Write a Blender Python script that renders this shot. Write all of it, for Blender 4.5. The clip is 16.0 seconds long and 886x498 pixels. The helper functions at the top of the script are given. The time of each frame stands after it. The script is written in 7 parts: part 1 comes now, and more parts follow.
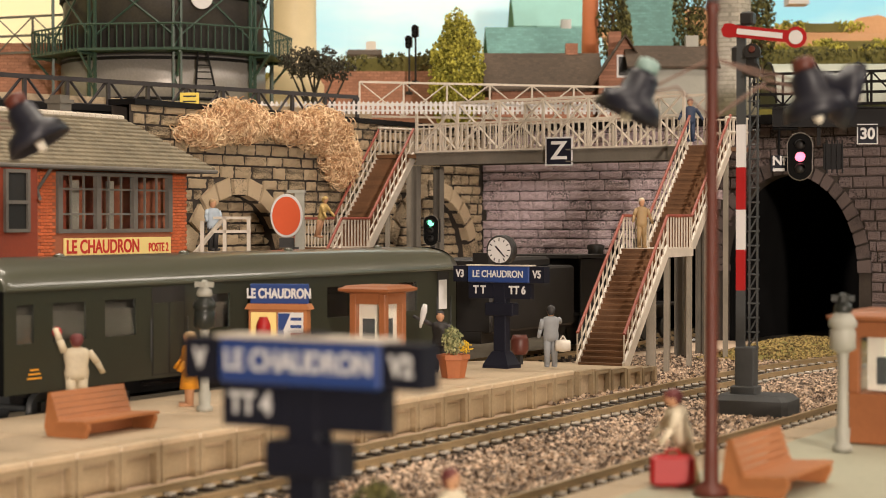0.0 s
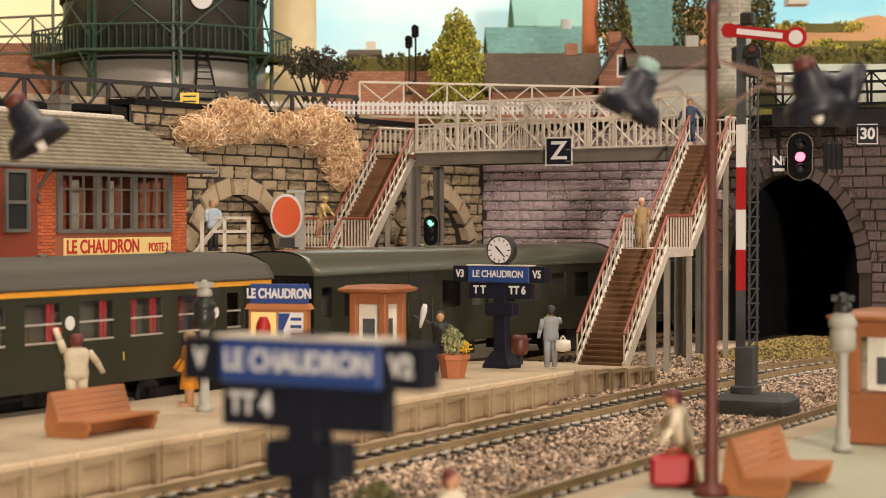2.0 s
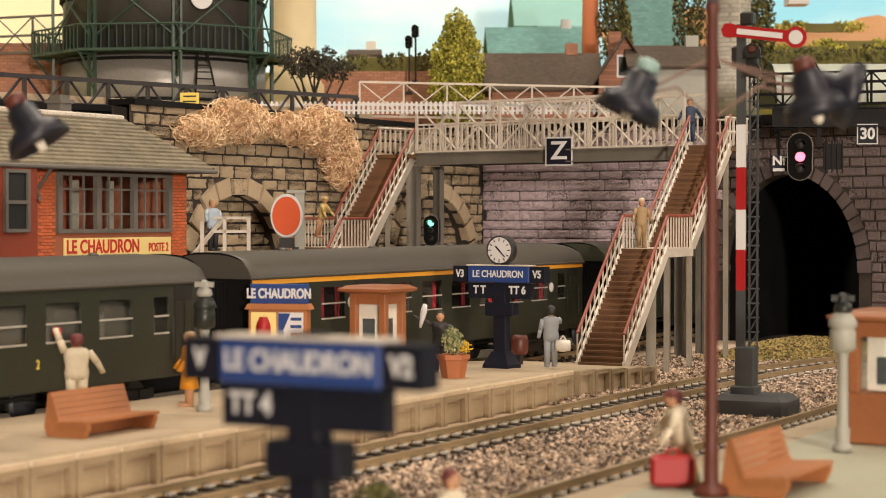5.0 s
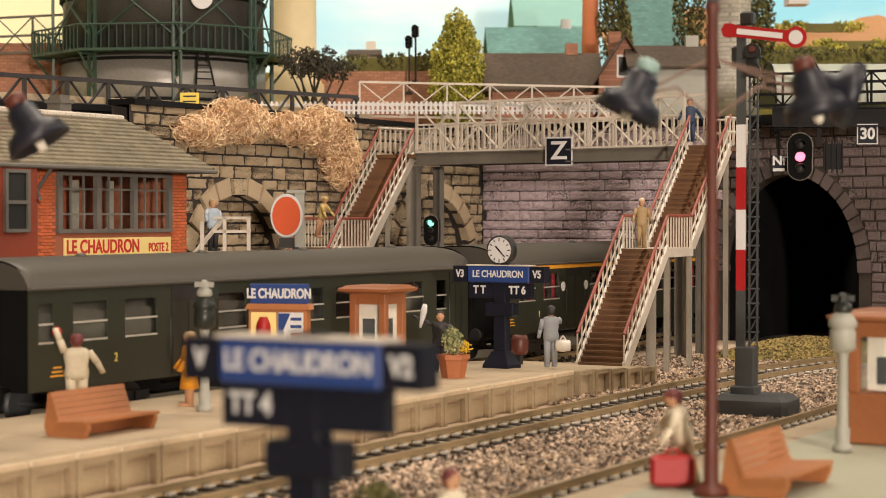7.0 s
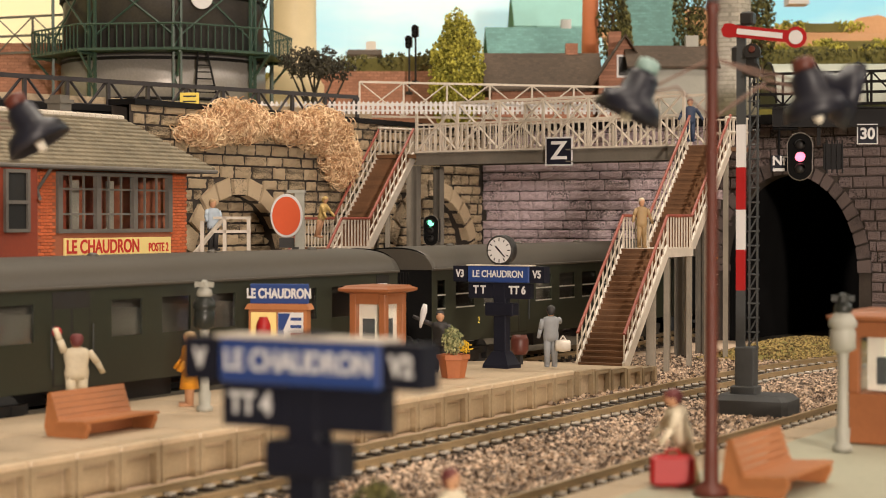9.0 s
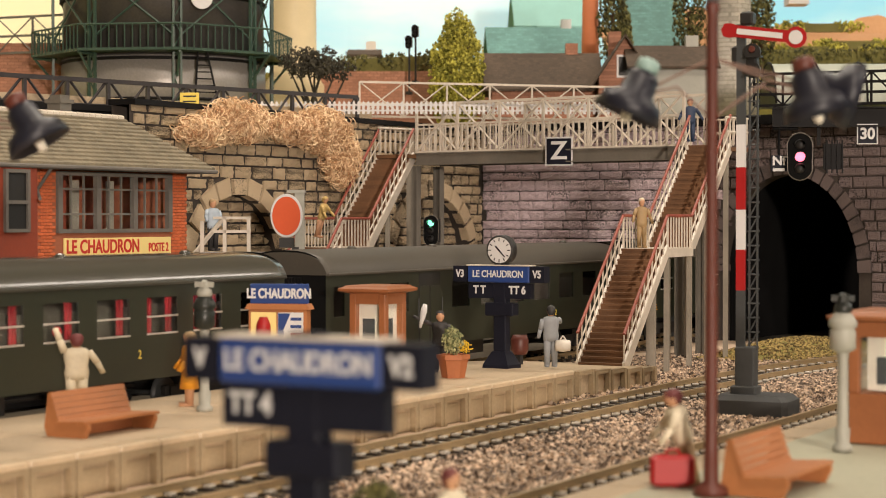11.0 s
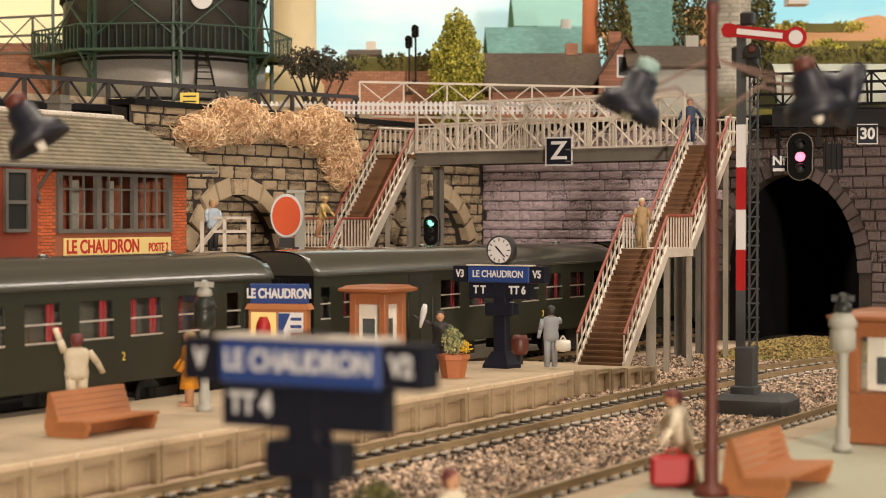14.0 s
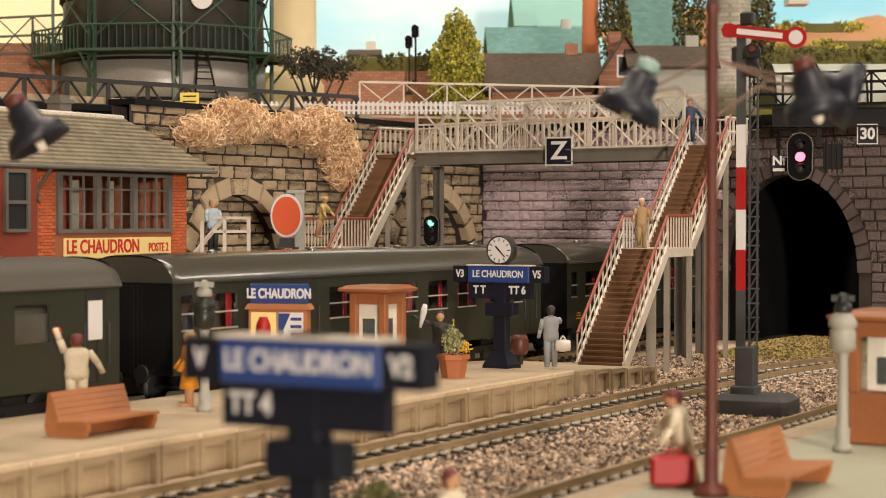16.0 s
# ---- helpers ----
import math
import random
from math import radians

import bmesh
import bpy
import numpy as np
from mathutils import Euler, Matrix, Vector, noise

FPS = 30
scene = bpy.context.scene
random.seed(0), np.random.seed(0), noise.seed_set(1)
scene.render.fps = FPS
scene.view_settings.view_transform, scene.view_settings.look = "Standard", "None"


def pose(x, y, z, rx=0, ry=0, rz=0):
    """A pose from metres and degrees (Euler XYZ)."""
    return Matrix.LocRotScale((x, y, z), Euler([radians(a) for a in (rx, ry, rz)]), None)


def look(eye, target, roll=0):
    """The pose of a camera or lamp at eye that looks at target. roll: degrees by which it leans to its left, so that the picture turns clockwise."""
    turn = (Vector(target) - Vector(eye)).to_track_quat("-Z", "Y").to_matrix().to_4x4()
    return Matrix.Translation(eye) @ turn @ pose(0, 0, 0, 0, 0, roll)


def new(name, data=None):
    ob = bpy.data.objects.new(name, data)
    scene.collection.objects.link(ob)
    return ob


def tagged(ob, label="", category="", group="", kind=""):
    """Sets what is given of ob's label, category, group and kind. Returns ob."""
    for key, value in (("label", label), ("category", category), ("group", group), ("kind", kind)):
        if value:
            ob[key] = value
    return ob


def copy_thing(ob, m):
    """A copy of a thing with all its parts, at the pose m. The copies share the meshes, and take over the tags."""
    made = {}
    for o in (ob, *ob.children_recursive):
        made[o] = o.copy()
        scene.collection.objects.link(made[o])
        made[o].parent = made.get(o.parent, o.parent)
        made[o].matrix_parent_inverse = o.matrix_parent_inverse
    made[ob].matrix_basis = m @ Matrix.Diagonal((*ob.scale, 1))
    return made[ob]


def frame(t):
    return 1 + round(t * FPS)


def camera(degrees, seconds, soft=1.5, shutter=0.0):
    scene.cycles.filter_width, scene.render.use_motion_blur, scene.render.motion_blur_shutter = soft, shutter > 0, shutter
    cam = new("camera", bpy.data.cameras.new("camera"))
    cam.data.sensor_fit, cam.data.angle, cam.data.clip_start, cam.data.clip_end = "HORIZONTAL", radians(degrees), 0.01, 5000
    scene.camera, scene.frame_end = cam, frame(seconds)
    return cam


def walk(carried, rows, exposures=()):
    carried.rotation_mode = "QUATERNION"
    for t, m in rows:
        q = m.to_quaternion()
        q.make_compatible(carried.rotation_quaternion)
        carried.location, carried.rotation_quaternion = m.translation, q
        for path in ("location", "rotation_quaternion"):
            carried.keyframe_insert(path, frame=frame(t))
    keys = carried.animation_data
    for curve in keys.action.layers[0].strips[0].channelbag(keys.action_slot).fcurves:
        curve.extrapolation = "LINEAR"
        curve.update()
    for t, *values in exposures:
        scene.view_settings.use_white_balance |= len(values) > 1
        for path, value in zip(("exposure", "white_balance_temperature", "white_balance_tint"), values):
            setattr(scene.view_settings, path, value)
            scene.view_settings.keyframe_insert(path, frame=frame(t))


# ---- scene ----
K = 1 / 87                      # the layout is a model at 1:87; lengths below are in full-size metres
HEAD = 29.4                     # degrees between the tripod's line of sight and the straight track (world x)
cam = camera(26.7, 16.0, soft=0.8)
EYE = Vector((0, 0, 5.1 * K))
AIM = EYE + Vector((math.cos(radians(HEAD)), math.sin(radians(HEAD)), -math.tan(radians(1.0))))
walk(cam, [(0, look(EYE, AIM)), (16.0, look(EYE, AIM))])
cam.data.dof.use_dof = True
cam.data.dof.focus_distance = 0.72
cam.data.dof.aperture_fstop = 39

# ---- light ----
world = bpy.data.worlds.new("room_air")
scene.world = world
world.use_nodes = True
world.node_tree.nodes["Background"].inputs[0].default_value = (1.0, 0.86, 0.66, 1)
world.node_tree.nodes["Background"].inputs[1].default_value = 0.04
scene.view_settings.exposure = -0.22


def at(r, d):
    """Plan position r metres to the right of the tripod's line and d metres ahead."""
    c, s = math.cos(radians(HEAD)), math.sin(radians(HEAD))
    return d * c + r * s, d * s - r * c


def area_lamp(loc, aim, size, watts, colour):
    lamp = bpy.data.lights.new("area_lamp", "AREA")
    lamp.shape, lamp.size, lamp.size_y, lamp.energy, lamp.color = "RECTANGLE", size[0], size[1], watts, colour
    ob = new("area_lamp", lamp)
    ob.matrix_world = look(loc, aim)
    return ob


# unseen key lamp, low behind the camera, placed for the stair's shadow
area_lamp((-1.77, -1.74, 0.26), (0.68, 0.32, 0.05), (0.14, 0.14), 70, (1.0, 0.83, 0.70))
area_lamp((-0.32, -0.50, 1.30), (0.60, 0.28, 0.03), (0.14, 0.14), 10, (1.0, 0.85, 0.72))
# two unseen fill lamps, added to brighten the middle and the upper level
area_lamp((0.45, 0.10, 1.5), (0.6, 0.3, 0), (0.5, 0.3), 4, (1.0, 0.85, 0.72))
area_lamp((1.0, 0.75, 1.5), (0.95, 0.72, 0.1), (1.2, 0.3), 20, (1.0, 0.88, 0.74))
tube = area_lamp((2.2, -1.5, 1.50), (2.2, 0.2, 0.1), (3.4, 0.26), 30, (1.0, 0.88, 0.76))
tube.matrix_world = pose(2.2, -1.5, 1.50, 52, 0, 0)

# ---- materials ----


def mat(name, col, rough=0.6, metal=0.0, scale=6.0, var=0.12, bump=0.15, col2=None, fine=60.0, island=0.0, coat=0.0, weight=0.4, relief=0.03):
    """A surface with grain at two scales (per full-size metre), and change from piece to piece."""
    m = bpy.data.materials.new(name)
    m.use_nodes = True
    nt = m.node_tree
    b = nt.nodes["Principled BSDF"]
    b.inputs["Roughness"].default_value, b.inputs["Metallic"].default_value = rough, metal
    b.inputs["Coat Weight"].default_value, b.inputs["Coat Roughness"].default_value = coat, 0.08
    tc = nt.nodes.new("ShaderNodeTexCoord")
    big, small = nt.nodes.new("ShaderNodeTexNoise"), nt.nodes.new("ShaderNodeTexNoise")
    big.inputs["Scale"].default_value, small.inputs["Scale"].default_value = scale * 87 / 6, fine * 87 / 6
    big.inputs["Detail"].default_value = small.inputs["Detail"].default_value = 3
    for n in (big, small):
        nt.links.new(tc.outputs["Object"], n.inputs["Vector"])
    add = nt.nodes.new("ShaderNodeMath")
    add.operation = "MULTIPLY_ADD"
    add.inputs[1].default_value = weight
    nt.links.new(small.outputs["Fac"], add.inputs[0])
    nt.links.new(big.outputs["Fac"], add.inputs[2])
    fac = add
    if island:
        src = nt.nodes.new("ShaderNodeObjectInfo") if island < 0 else nt.nodes.new("ShaderNodeNewGeometry")
        mul = nt.nodes.new("ShaderNodeMath")
        mul.operation = "MULTIPLY_ADD"
        mul.inputs[1].default_value = abs(island)
        nt.links.new(src.outputs["Random" if island < 0 else "Random Per Island"], mul.inputs[0])
        nt.links.new(add.outputs[0], mul.inputs[2])
        sub = nt.nodes.new("ShaderNodeMath")
        sub.operation = "SUBTRACT"
        sub.inputs[1].default_value = abs(island) / 2
        nt.links.new(mul.outputs[0], sub.inputs[0])
        fac = sub
    ramp = nt.nodes.new("ShaderNodeValToRGB")
    lo = [c * (1 - var) for c in col]
    hi = col2 or [min(1, c * (1 + var)) for c in col]
    ramp.color_ramp.elements[0].color, ramp.color_ramp.elements[1].color = (*lo, 1), (*hi, 1)
    ramp.color_ramp.elements[0].position, ramp.color_ramp.elements[1].position = 0.5 * weight + 0.2, 0.5 * weight + 0.8
    nt.links.new(fac.outputs[0], ramp.inputs[0])
    nt.links.new(ramp.outputs[0], b.inputs["Base Color"])
    if bump:
        bp = nt.nodes.new("ShaderNodeBump")
        bp.inputs["Strength"].default_value, bp.inputs["Distance"].default_value = bump, relief * K
        nt.links.new(add.outputs[0], bp.inputs["Height"])
        nt.links.new(bp.outputs[0], b.inputs["Normal"])
    return m


def glow(name, col, power):
    m = bpy.data.materials.new(name)
    m.use_nodes = True
    b = m.node_tree.nodes["Principled BSDF"]
    b.inputs["Base Color"].default_value = (*[c * 0.5 for c in col], 1)
    b.inputs["Emission Color"].default_value, b.inputs["Emission Strength"].default_value = (*col, 1), power
    return m


def glass_mat(name, tint=(0.9, 0.95, 0.95), rough=0.05):
    m = bpy.data.materials.new(name)
    m.use_nodes = True
    b = m.node_tree.nodes["Principled BSDF"]
    b.inputs["Base Color"].default_value = (*tint, 1)
    b.inputs["Transmission Weight"].default_value, b.inputs["Roughness"].default_value = 1.0, rough
    b.inputs["IOR"].default_value = 1.1
    return m


M_GROUND = mat("ground_earth", (0.10, 0.085, 0.06), 0.95, scale=2, var=0.4, bump=0.6)
M_BALLAST = mat("ballast_stone", (0.20, 0.14, 0.10), 0.6, scale=8, var=0.5, col2=(0.74, 0.57, 0.42), island=0.9, bump=0.1)
M_SLEEPER = mat("sleeper_plastic", (0.05, 0.042, 0.036), 0.16, var=0.3, bump=0.1, coat=0.5)
M_RAIL = mat("rail_brass", (0.50, 0.38, 0.22), 0.34, 0.55, scale=3, var=0.3, bump=0.05)
M_PLATFORM = mat("platform_concrete", (0.44, 0.345, 0.23), 0.6, scale=1.8, var=0.24, bump=0.35, fine=90, weight=0.6)
M_PANEL = mat("platform_edge", (0.34, 0.265, 0.165), 0.4, scale=3.5, var=0.32, bump=0.35, fine=90)
M_NEARPLAT = mat("near_platform", (0.40, 0.40, 0.30), 0.7, scale=0.6, var=0.2, bump=0.15)
M_STONE = mat("sandstone_block", (0.26, 0.20, 0.125), 0.55, scale=7, var=0.55, col2=(0.70, 0.55, 0.36), island=-0.5, bump=1.0, fine=130, weight=1.1, relief=0.09)
M_STONE2 = mat("sandstone_rest", (0.24, 0.18, 0.115), 0.6, scale=7, var=0.55, col2=(0.70, 0.55, 0.36), island=0.5, bump=1.0, fine=130, weight=1.1, relief=0.09)
M_JOINT = mat("wall_joint", (0.05, 0.04, 0.033), 0.95, var=0.3, bump=0.4)
# dark brown here is the shade over the portal wall, put into the stone
M_PORTALSHADED = mat("shaded_portal_stone", (0.065, 0.05, 0.05), 0.7, scale=5, var=0.5, col2=(0.22, 0.17, 0.165), island=0.45, bump=1.0, fine=95, weight=1.5, relief=0.14)
# pale end of this violet stands in for lit tips and a lit patch
M_SLATEPART = mat("lit_violet_block", (0.22, 0.165, 0.18), 0.42, scale=5, var=0.5, col2=(0.90, 0.73, 0.78), island=-0.5, bump=1.0, fine=80, weight=1.5, relief=0.13)
# ring darkened too, so that it sinks into the shaded wall
M_RING = mat("shaded_ring_stone", (0.055, 0.044, 0.043), 0.85, scale=6, var=0.4, col2=(0.13, 0.10, 0.095), island=-0.3, bump=0.8, fine=170, weight=0.9, relief=0.05)
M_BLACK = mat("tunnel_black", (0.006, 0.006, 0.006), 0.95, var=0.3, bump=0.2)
M_COACH = mat("coach_green", (0.027, 0.031, 0.020), 0.32, scale=1, var=0.15, bump=0.03)
M_ROOF_A = mat("roof_green_gloss", (0.066, 0.072, 0.050), 0.34, scale=1, var=0.12, bump=0, coat=0.7)
M_ROOF_B = mat("roof_grey_matt", (0.075, 0.068, 0.055), 0.5, scale=1, var=0.15, bump=0.03)
M_ROOF_E = mat("roof_dark_gloss", (0.050, 0.050, 0.040), 0.30, scale=1, var=0.12, bump=0, coat=1.0)
M_DARK = mat("dark_plastic", (0.018, 0.017, 0.016), 0.5, var=0.3, bump=0.05)
M_YELLOW = mat("yellow_band", (0.78, 0.36, 0.03), 0.5, var=0.08, bump=0)
M_NOTICE = mat("pale_yellow_plate", (0.85, 0.66, 0.12), 0.5, var=0.06, bump=0)
M_CURTAIN = mat("red_curtain", (0.30, 0.012, 0.018), 0.7, var=0.2, bump=0.2)
M_SEAT = mat("coach_interior", (0.17, 0.15, 0.12), 0.7, var=0.25)
M_ALU = mat("pale_metal", (0.70, 0.68, 0.62), 0.35, 0.6, var=0.08, bump=0.02)
M_WHITE = mat("white_paint", (0.78, 0.74, 0.66), 0.6, var=0.06, bump=0.05)
M_GLASS = glass_mat("window_glass")
M_COACHGLASS = glass_mat("grey_coach_glass", (0.70, 0.74, 0.74), 0.08)
M_COACHGLASS.node_tree.nodes["Principled BSDF"].inputs["IOR"].default_value = 1.42
M_WORN = mat("worn_pale_edge", (0.58, 0.46, 0.31), 0.38, scale=4, var=0.2, bump=0.2)
# chair colour made pale to paint the white glints along the sleepers
M_CHAIRGLINT = mat("glint_rail_chair", (0.50, 0.47, 0.42), 0.3, 0.2, var=0.25, bump=0.05)
M_LATTICE = mat("grey_beige_plastic", (0.66, 0.60, 0.51), 0.4, var=0.15, bump=0.05)
# grey-beige darkened for the shadow on the stair legs; a curtain shares it
M_LEG = mat("shadow_grey_leg", (0.30, 0.27, 0.22), 0.5, var=0.2, bump=0.05)
M_BEAM = mat("grey_steel", (0.17, 0.155, 0.13), 0.5, var=0.2, bump=0.08)
M_TREAD = mat("brown_tread", (0.17, 0.085, 0.04), 0.6, scale=4, var=0.3, bump=0.15, island=-0.3)
M_HANDRAIL = mat("red_brown_rail", (0.30, 0.075, 0.05), 0.5, var=0.2, bump=0.05)
M_BRICK = mat("orange_brick", (0.57, 0.135, 0.045), 0.7, scale=4, var=0.25, bump=0.2, island=-0.35)
M_MORTAR = mat("brick_mortar", (0.36, 0.12, 0.06), 0.9, var=0.2)
M_TIMBER = mat("red_timber", (0.24, 0.045, 0.02), 0.6, scale=3, var=0.2, bump=0.1)
M_TILE = mat("grey_roof_tile", (0.215, 0.185, 0.125), 0.75, scale=5, var=0.25, bump=0.2, island=0.4)
M_FRAME = mat("dark_window_frame", (0.15, 0.138, 0.12), 0.6, var=0.2, bump=0.05)
M_CREAM = mat("cream_board", (0.90, 0.72, 0.28), 0.6, var=0.05, bump=0.0)
M_REDINK = mat("red_letter", (0.55, 0.03, 0.02), 0.6, var=0.05, bump=0.0)
M_BLUE = mat("blue_enamel", (0.02, 0.055, 0.22), 0.45, var=0.1, bump=0.0)
M_NAVY = mat("black_blue_plate", (0.012, 0.013, 0.022), 0.5, var=0.2, bump=0.0)
M_LETTER = mat("white_letter", (0.70, 0.70, 0.70), 0.6, var=0.03, bump=0.0)
M_BENCH = mat("orange_brown_bench", (0.42, 0.165, 0.06), 0.5, scale=3, var=0.2, bump=0.1)
M_KIOSK = mat("orange_brown_kiosk", (0.33, 0.12, 0.045), 0.5, scale=3, var=0.2, bump=0.1)
M_LAMPGREY = mat("grey_white_post", (0.38, 0.38, 0.33), 0.5, var=0.15, bump=0.05)
M_LAMPTOP = mat("dark_green_lantern", (0.018, 0.022, 0.019), 0.4, var=0.2)
M_RUST = mat("maroon_post", (0.11, 0.028, 0.018), 0.45, var=0.15, bump=0.05)
M_ARM = mat("grey_brown_arm", (0.20, 0.12, 0.09), 0.5, var=0.2)
M_SHADE = mat("dark_enamel_shade", (0.012, 0.013, 0.022), 0.42, var=0.2, bump=0.03)
# sky reflection on the lamp caps, painted as turquoise
M_TURQSHEEN = mat("turquoise_reflection", (0.30, 0.45, 0.42), 0.4, var=0.2)
M_BULB = mat("bulb_glass", (0.80, 0.76, 0.66), 0.12, var=0.1)
M_SIGRED = mat("signal_red", (0.38, 0.01, 0.012), 0.45, var=0.08, bump=0)
M_MAST = mat("mast_grey", (0.055, 0.06, 0.062), 0.5, var=0.2)
M_CONCRETE = mat("dark_concrete", (0.05, 0.054, 0.056), 0.7, var=0.2)
M_DISC = mat("orange_red_disc", (0.72, 0.10, 0.02), 0.6, var=0.05, bump=0)
M_GLOWRED = glow("lit_red_lens", (1.0, 0.16, 0.24), 3.6)
M_GLOWGREEN = glow("lit_green_lens", (0.22, 1.0, 0.52), 2.6)
M_TANK = mat("tank_grey", (0.33, 0.31, 0.29), 0.38, 0.2, scale=0.6, var=0.3, bump=0.05)
M_TANKDARK = mat("dark_bell_grey", (0.085, 0.078, 0.074), 0.35, 0.3, scale=0.6, var=0.4, bump=0.05)
M_TANKGREEN = mat("dark_green_iron", (0.045, 0.085, 0.062), 0.45, var=0.2)
M_BLACKIRON = mat("black_iron", (0.010, 0.0095, 0.010), 0.55, var=0.2)
M_RAILDARK = mat("dark_rail_grey", (0.045, 0.04, 0.042), 0.4, var=0.25, bump=0.05)
M_BEIGE = mat("cream_tank", (0.72, 0.60, 0.36), 0.5, var=0.06)
M_STRAW = mat("straw_fibre", (0.88, 0.50, 0.25), 0.5, var=0.4, col2=(1.0, 0.78, 0.50), island=0.9, bump=0)
M_TREEY = mat("yellow_green_foam", (0.26, 0.26, 0.03), 0.9, scale=5, var=0.4, col2=(0.56, 0.52, 0.09), island=0.8, bump=0.3)
M_TREED = mat("dark_green_foam", (0.055, 0.06, 0.02), 0.9, scale=5, var=0.4, col2=(0.17, 0.16, 0.05), island=0.8, bump=0.3)
M_BUSH = mat("dark_twig", (0.05, 0.045, 0.03), 0.9, var=0.4, island=0.6, bump=0)
M_TRUNK = mat("bark_brown", (0.10, 0.06, 0.035), 0.9, var=0.3, bump=0.5)


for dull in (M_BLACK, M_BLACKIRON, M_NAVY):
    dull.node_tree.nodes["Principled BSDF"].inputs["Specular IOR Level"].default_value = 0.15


def coursed(m, w, h, dark):
    """Adds far-off brick or shingle courses, w by h full-size metres, in the material's colour and relief."""
    nt = m.node_tree
    b = nt.nodes["Principled BSDF"]
    tc, sp, cb, br, mx, bp = (nt.nodes.new(n) for n in ("ShaderNodeTexCoord", "ShaderNodeSeparateXYZ", "ShaderNodeCombineXYZ", "ShaderNodeTexBrick", "ShaderNodeMix", "ShaderNodeBump"))
    br.inputs["Scale"].default_value = 87.0
    br.inputs["Brick Width"].default_value, br.inputs["Row Height"].default_value, br.inputs["Mortar Size"].default_value = w, h, h * 0.12
    br.inputs["Color1"].default_value, br.inputs["Color2"].default_value, br.inputs["Mortar"].default_value = (1, 1, 1, 1), (0.7, 0.7, 0.7, 1), (dark, dark, dark, 1)
    mx.data_type, mx.blend_type = "RGBA", "MULTIPLY"
    mx.inputs[0].default_value = 1.0
    old = b.inputs["Base Color"].links[0].from_socket
    for a, c in ((tc.outputs["Object"], sp.inputs[0]), (sp.outputs[0], cb.inputs[0]), (sp.outputs[2], cb.inputs[1]), (cb.outputs[0], br.inputs["Vector"]), (old, mx.inputs[6]),
                 (br.outputs["Color"], mx.inputs[7]), (mx.outputs[2], b.inputs["Base Color"]), (br.outputs["Color"], bp.inputs["Height"]), (bp.outputs[0], b.inputs["Normal"])):
        nt.links.new(a, c)
    bp.inputs["Strength"].default_value, bp.inputs["Distance"].default_value = 0.6, 0.03 * K
    return m


M_TEAL = mat("teal_roof", (0.13, 0.30, 0.28), 0.7, scale=2, var=0.2, bump=0.3)
M_ROOFDK = mat("brown_grey_roof", (0.085, 0.06, 0.04), 0.85, scale=2, var=0.3, bump=0.3)
M_PALETEAL = mat("pale_turquoise_roof", (0.25, 0.50, 0.46), 0.6, scale=2, var=0.12, bump=0.2)
M_TOWER = mat("pale_tower_stone", (0.46, 0.43, 0.37), 0.85, scale=5, var=0.35, bump=0.5)
coursed(M_TOWER, 0.4, 0.22, 0.6)
M_TERRA = mat("terracotta_pillar", (0.50, 0.16, 0.06), 0.7, var=0.15)
M_REDBRICK = mat("far_brick", (0.46, 0.22, 0.14), 0.85, scale=3, var=0.3, bump=0.4)
M_HILL = mat("orange_hill", (0.50, 0.24, 0.10), 0.9, scale=0.4, var=0.3, col2=(0.62, 0.36, 0.18), bump=0.3)
M_GRASS = mat("scatter_grass", (0.20, 0.19, 0.05), 0.95, scale=2, var=0.5, col2=(0.40, 0.36, 0.10), bump=0.6)
M_CRUMB = mat("scatter_crumb", (0.16, 0.11, 0.04), 0.95, scale=3, var=0.4, col2=(0.50, 0.38, 0.14), island=0.9, bump=0)
coursed(M_REDBRICK, 0.36, 0.15, 0.65)
coursed(M_TEAL, 0.34, 0.17, 0.75)
coursed(M_ROOFDK, 0.22, 0.13, 0.8)
M_POT = mat("terracotta_pot", (0.42, 0.14, 0.05), 0.6, var=0.15)
M_WALLROOM = mat("room_plaster", (0.62, 0.56, 0.46), 0.9, scale=0.2, var=0.08, bump=0.1)
M_ROOMFLOOR = mat("room_floor", (0.22, 0.17, 0.12), 0.7, scale=0.2, var=0.2, bump=0.1)

# ---- shapes; all in full-size metres, shrunk when linked ----


def box(bm, c, s, m=None):
    """A box with centre c and full sides s."""
    vs = []
    for x in (-0.5, 0.5):
        for y in (-0.5, 0.5):
            for z in (-0.5, 0.5):
                p = Vector((x * s[0], y * s[1], z * s[2]))
                vs.append(bm.verts.new((m @ p if m else p) + Vector(c)))
    for f in ((0, 1, 3, 2), (4, 6, 7, 5), (0, 4, 5, 1), (2, 3, 7, 6), (0, 2, 6, 4), (1, 5, 7, 3)):
        bm.faces.new([vs[i] for i in f])
    return vs


def chamfer(bm, c, s, e):
    """A box whose four upright edges and rim are cut by e."""
    x, y, z = s[0] / 2, s[1] / 2, s[2] / 2
    rings = []
    for k, zz in ((e, -z), (0, -z + e), (0, z - e), (e, z)):
        a, b = x - k, y - k
        pts = [(a - e, -b), (a, -b + e), (a, b - e), (a - e, b), (-a + e, b), (-a, b - e), (-a, -b + e), (-a + e, -b)]
        rings.append([bm.verts.new((c[0] + p[0], c[1] + p[1], c[2] + zz)) for p in pts])
    for r0, r1 in zip(rings, rings[1:]):
        for i in range(8):
            bm.faces.new((r0[i], r0[(i + 1) % 8], r1[(i + 1) % 8], r1[i]))
    bm.faces.new(rings[-1])
    bm.faces.new(rings[0][::-1])


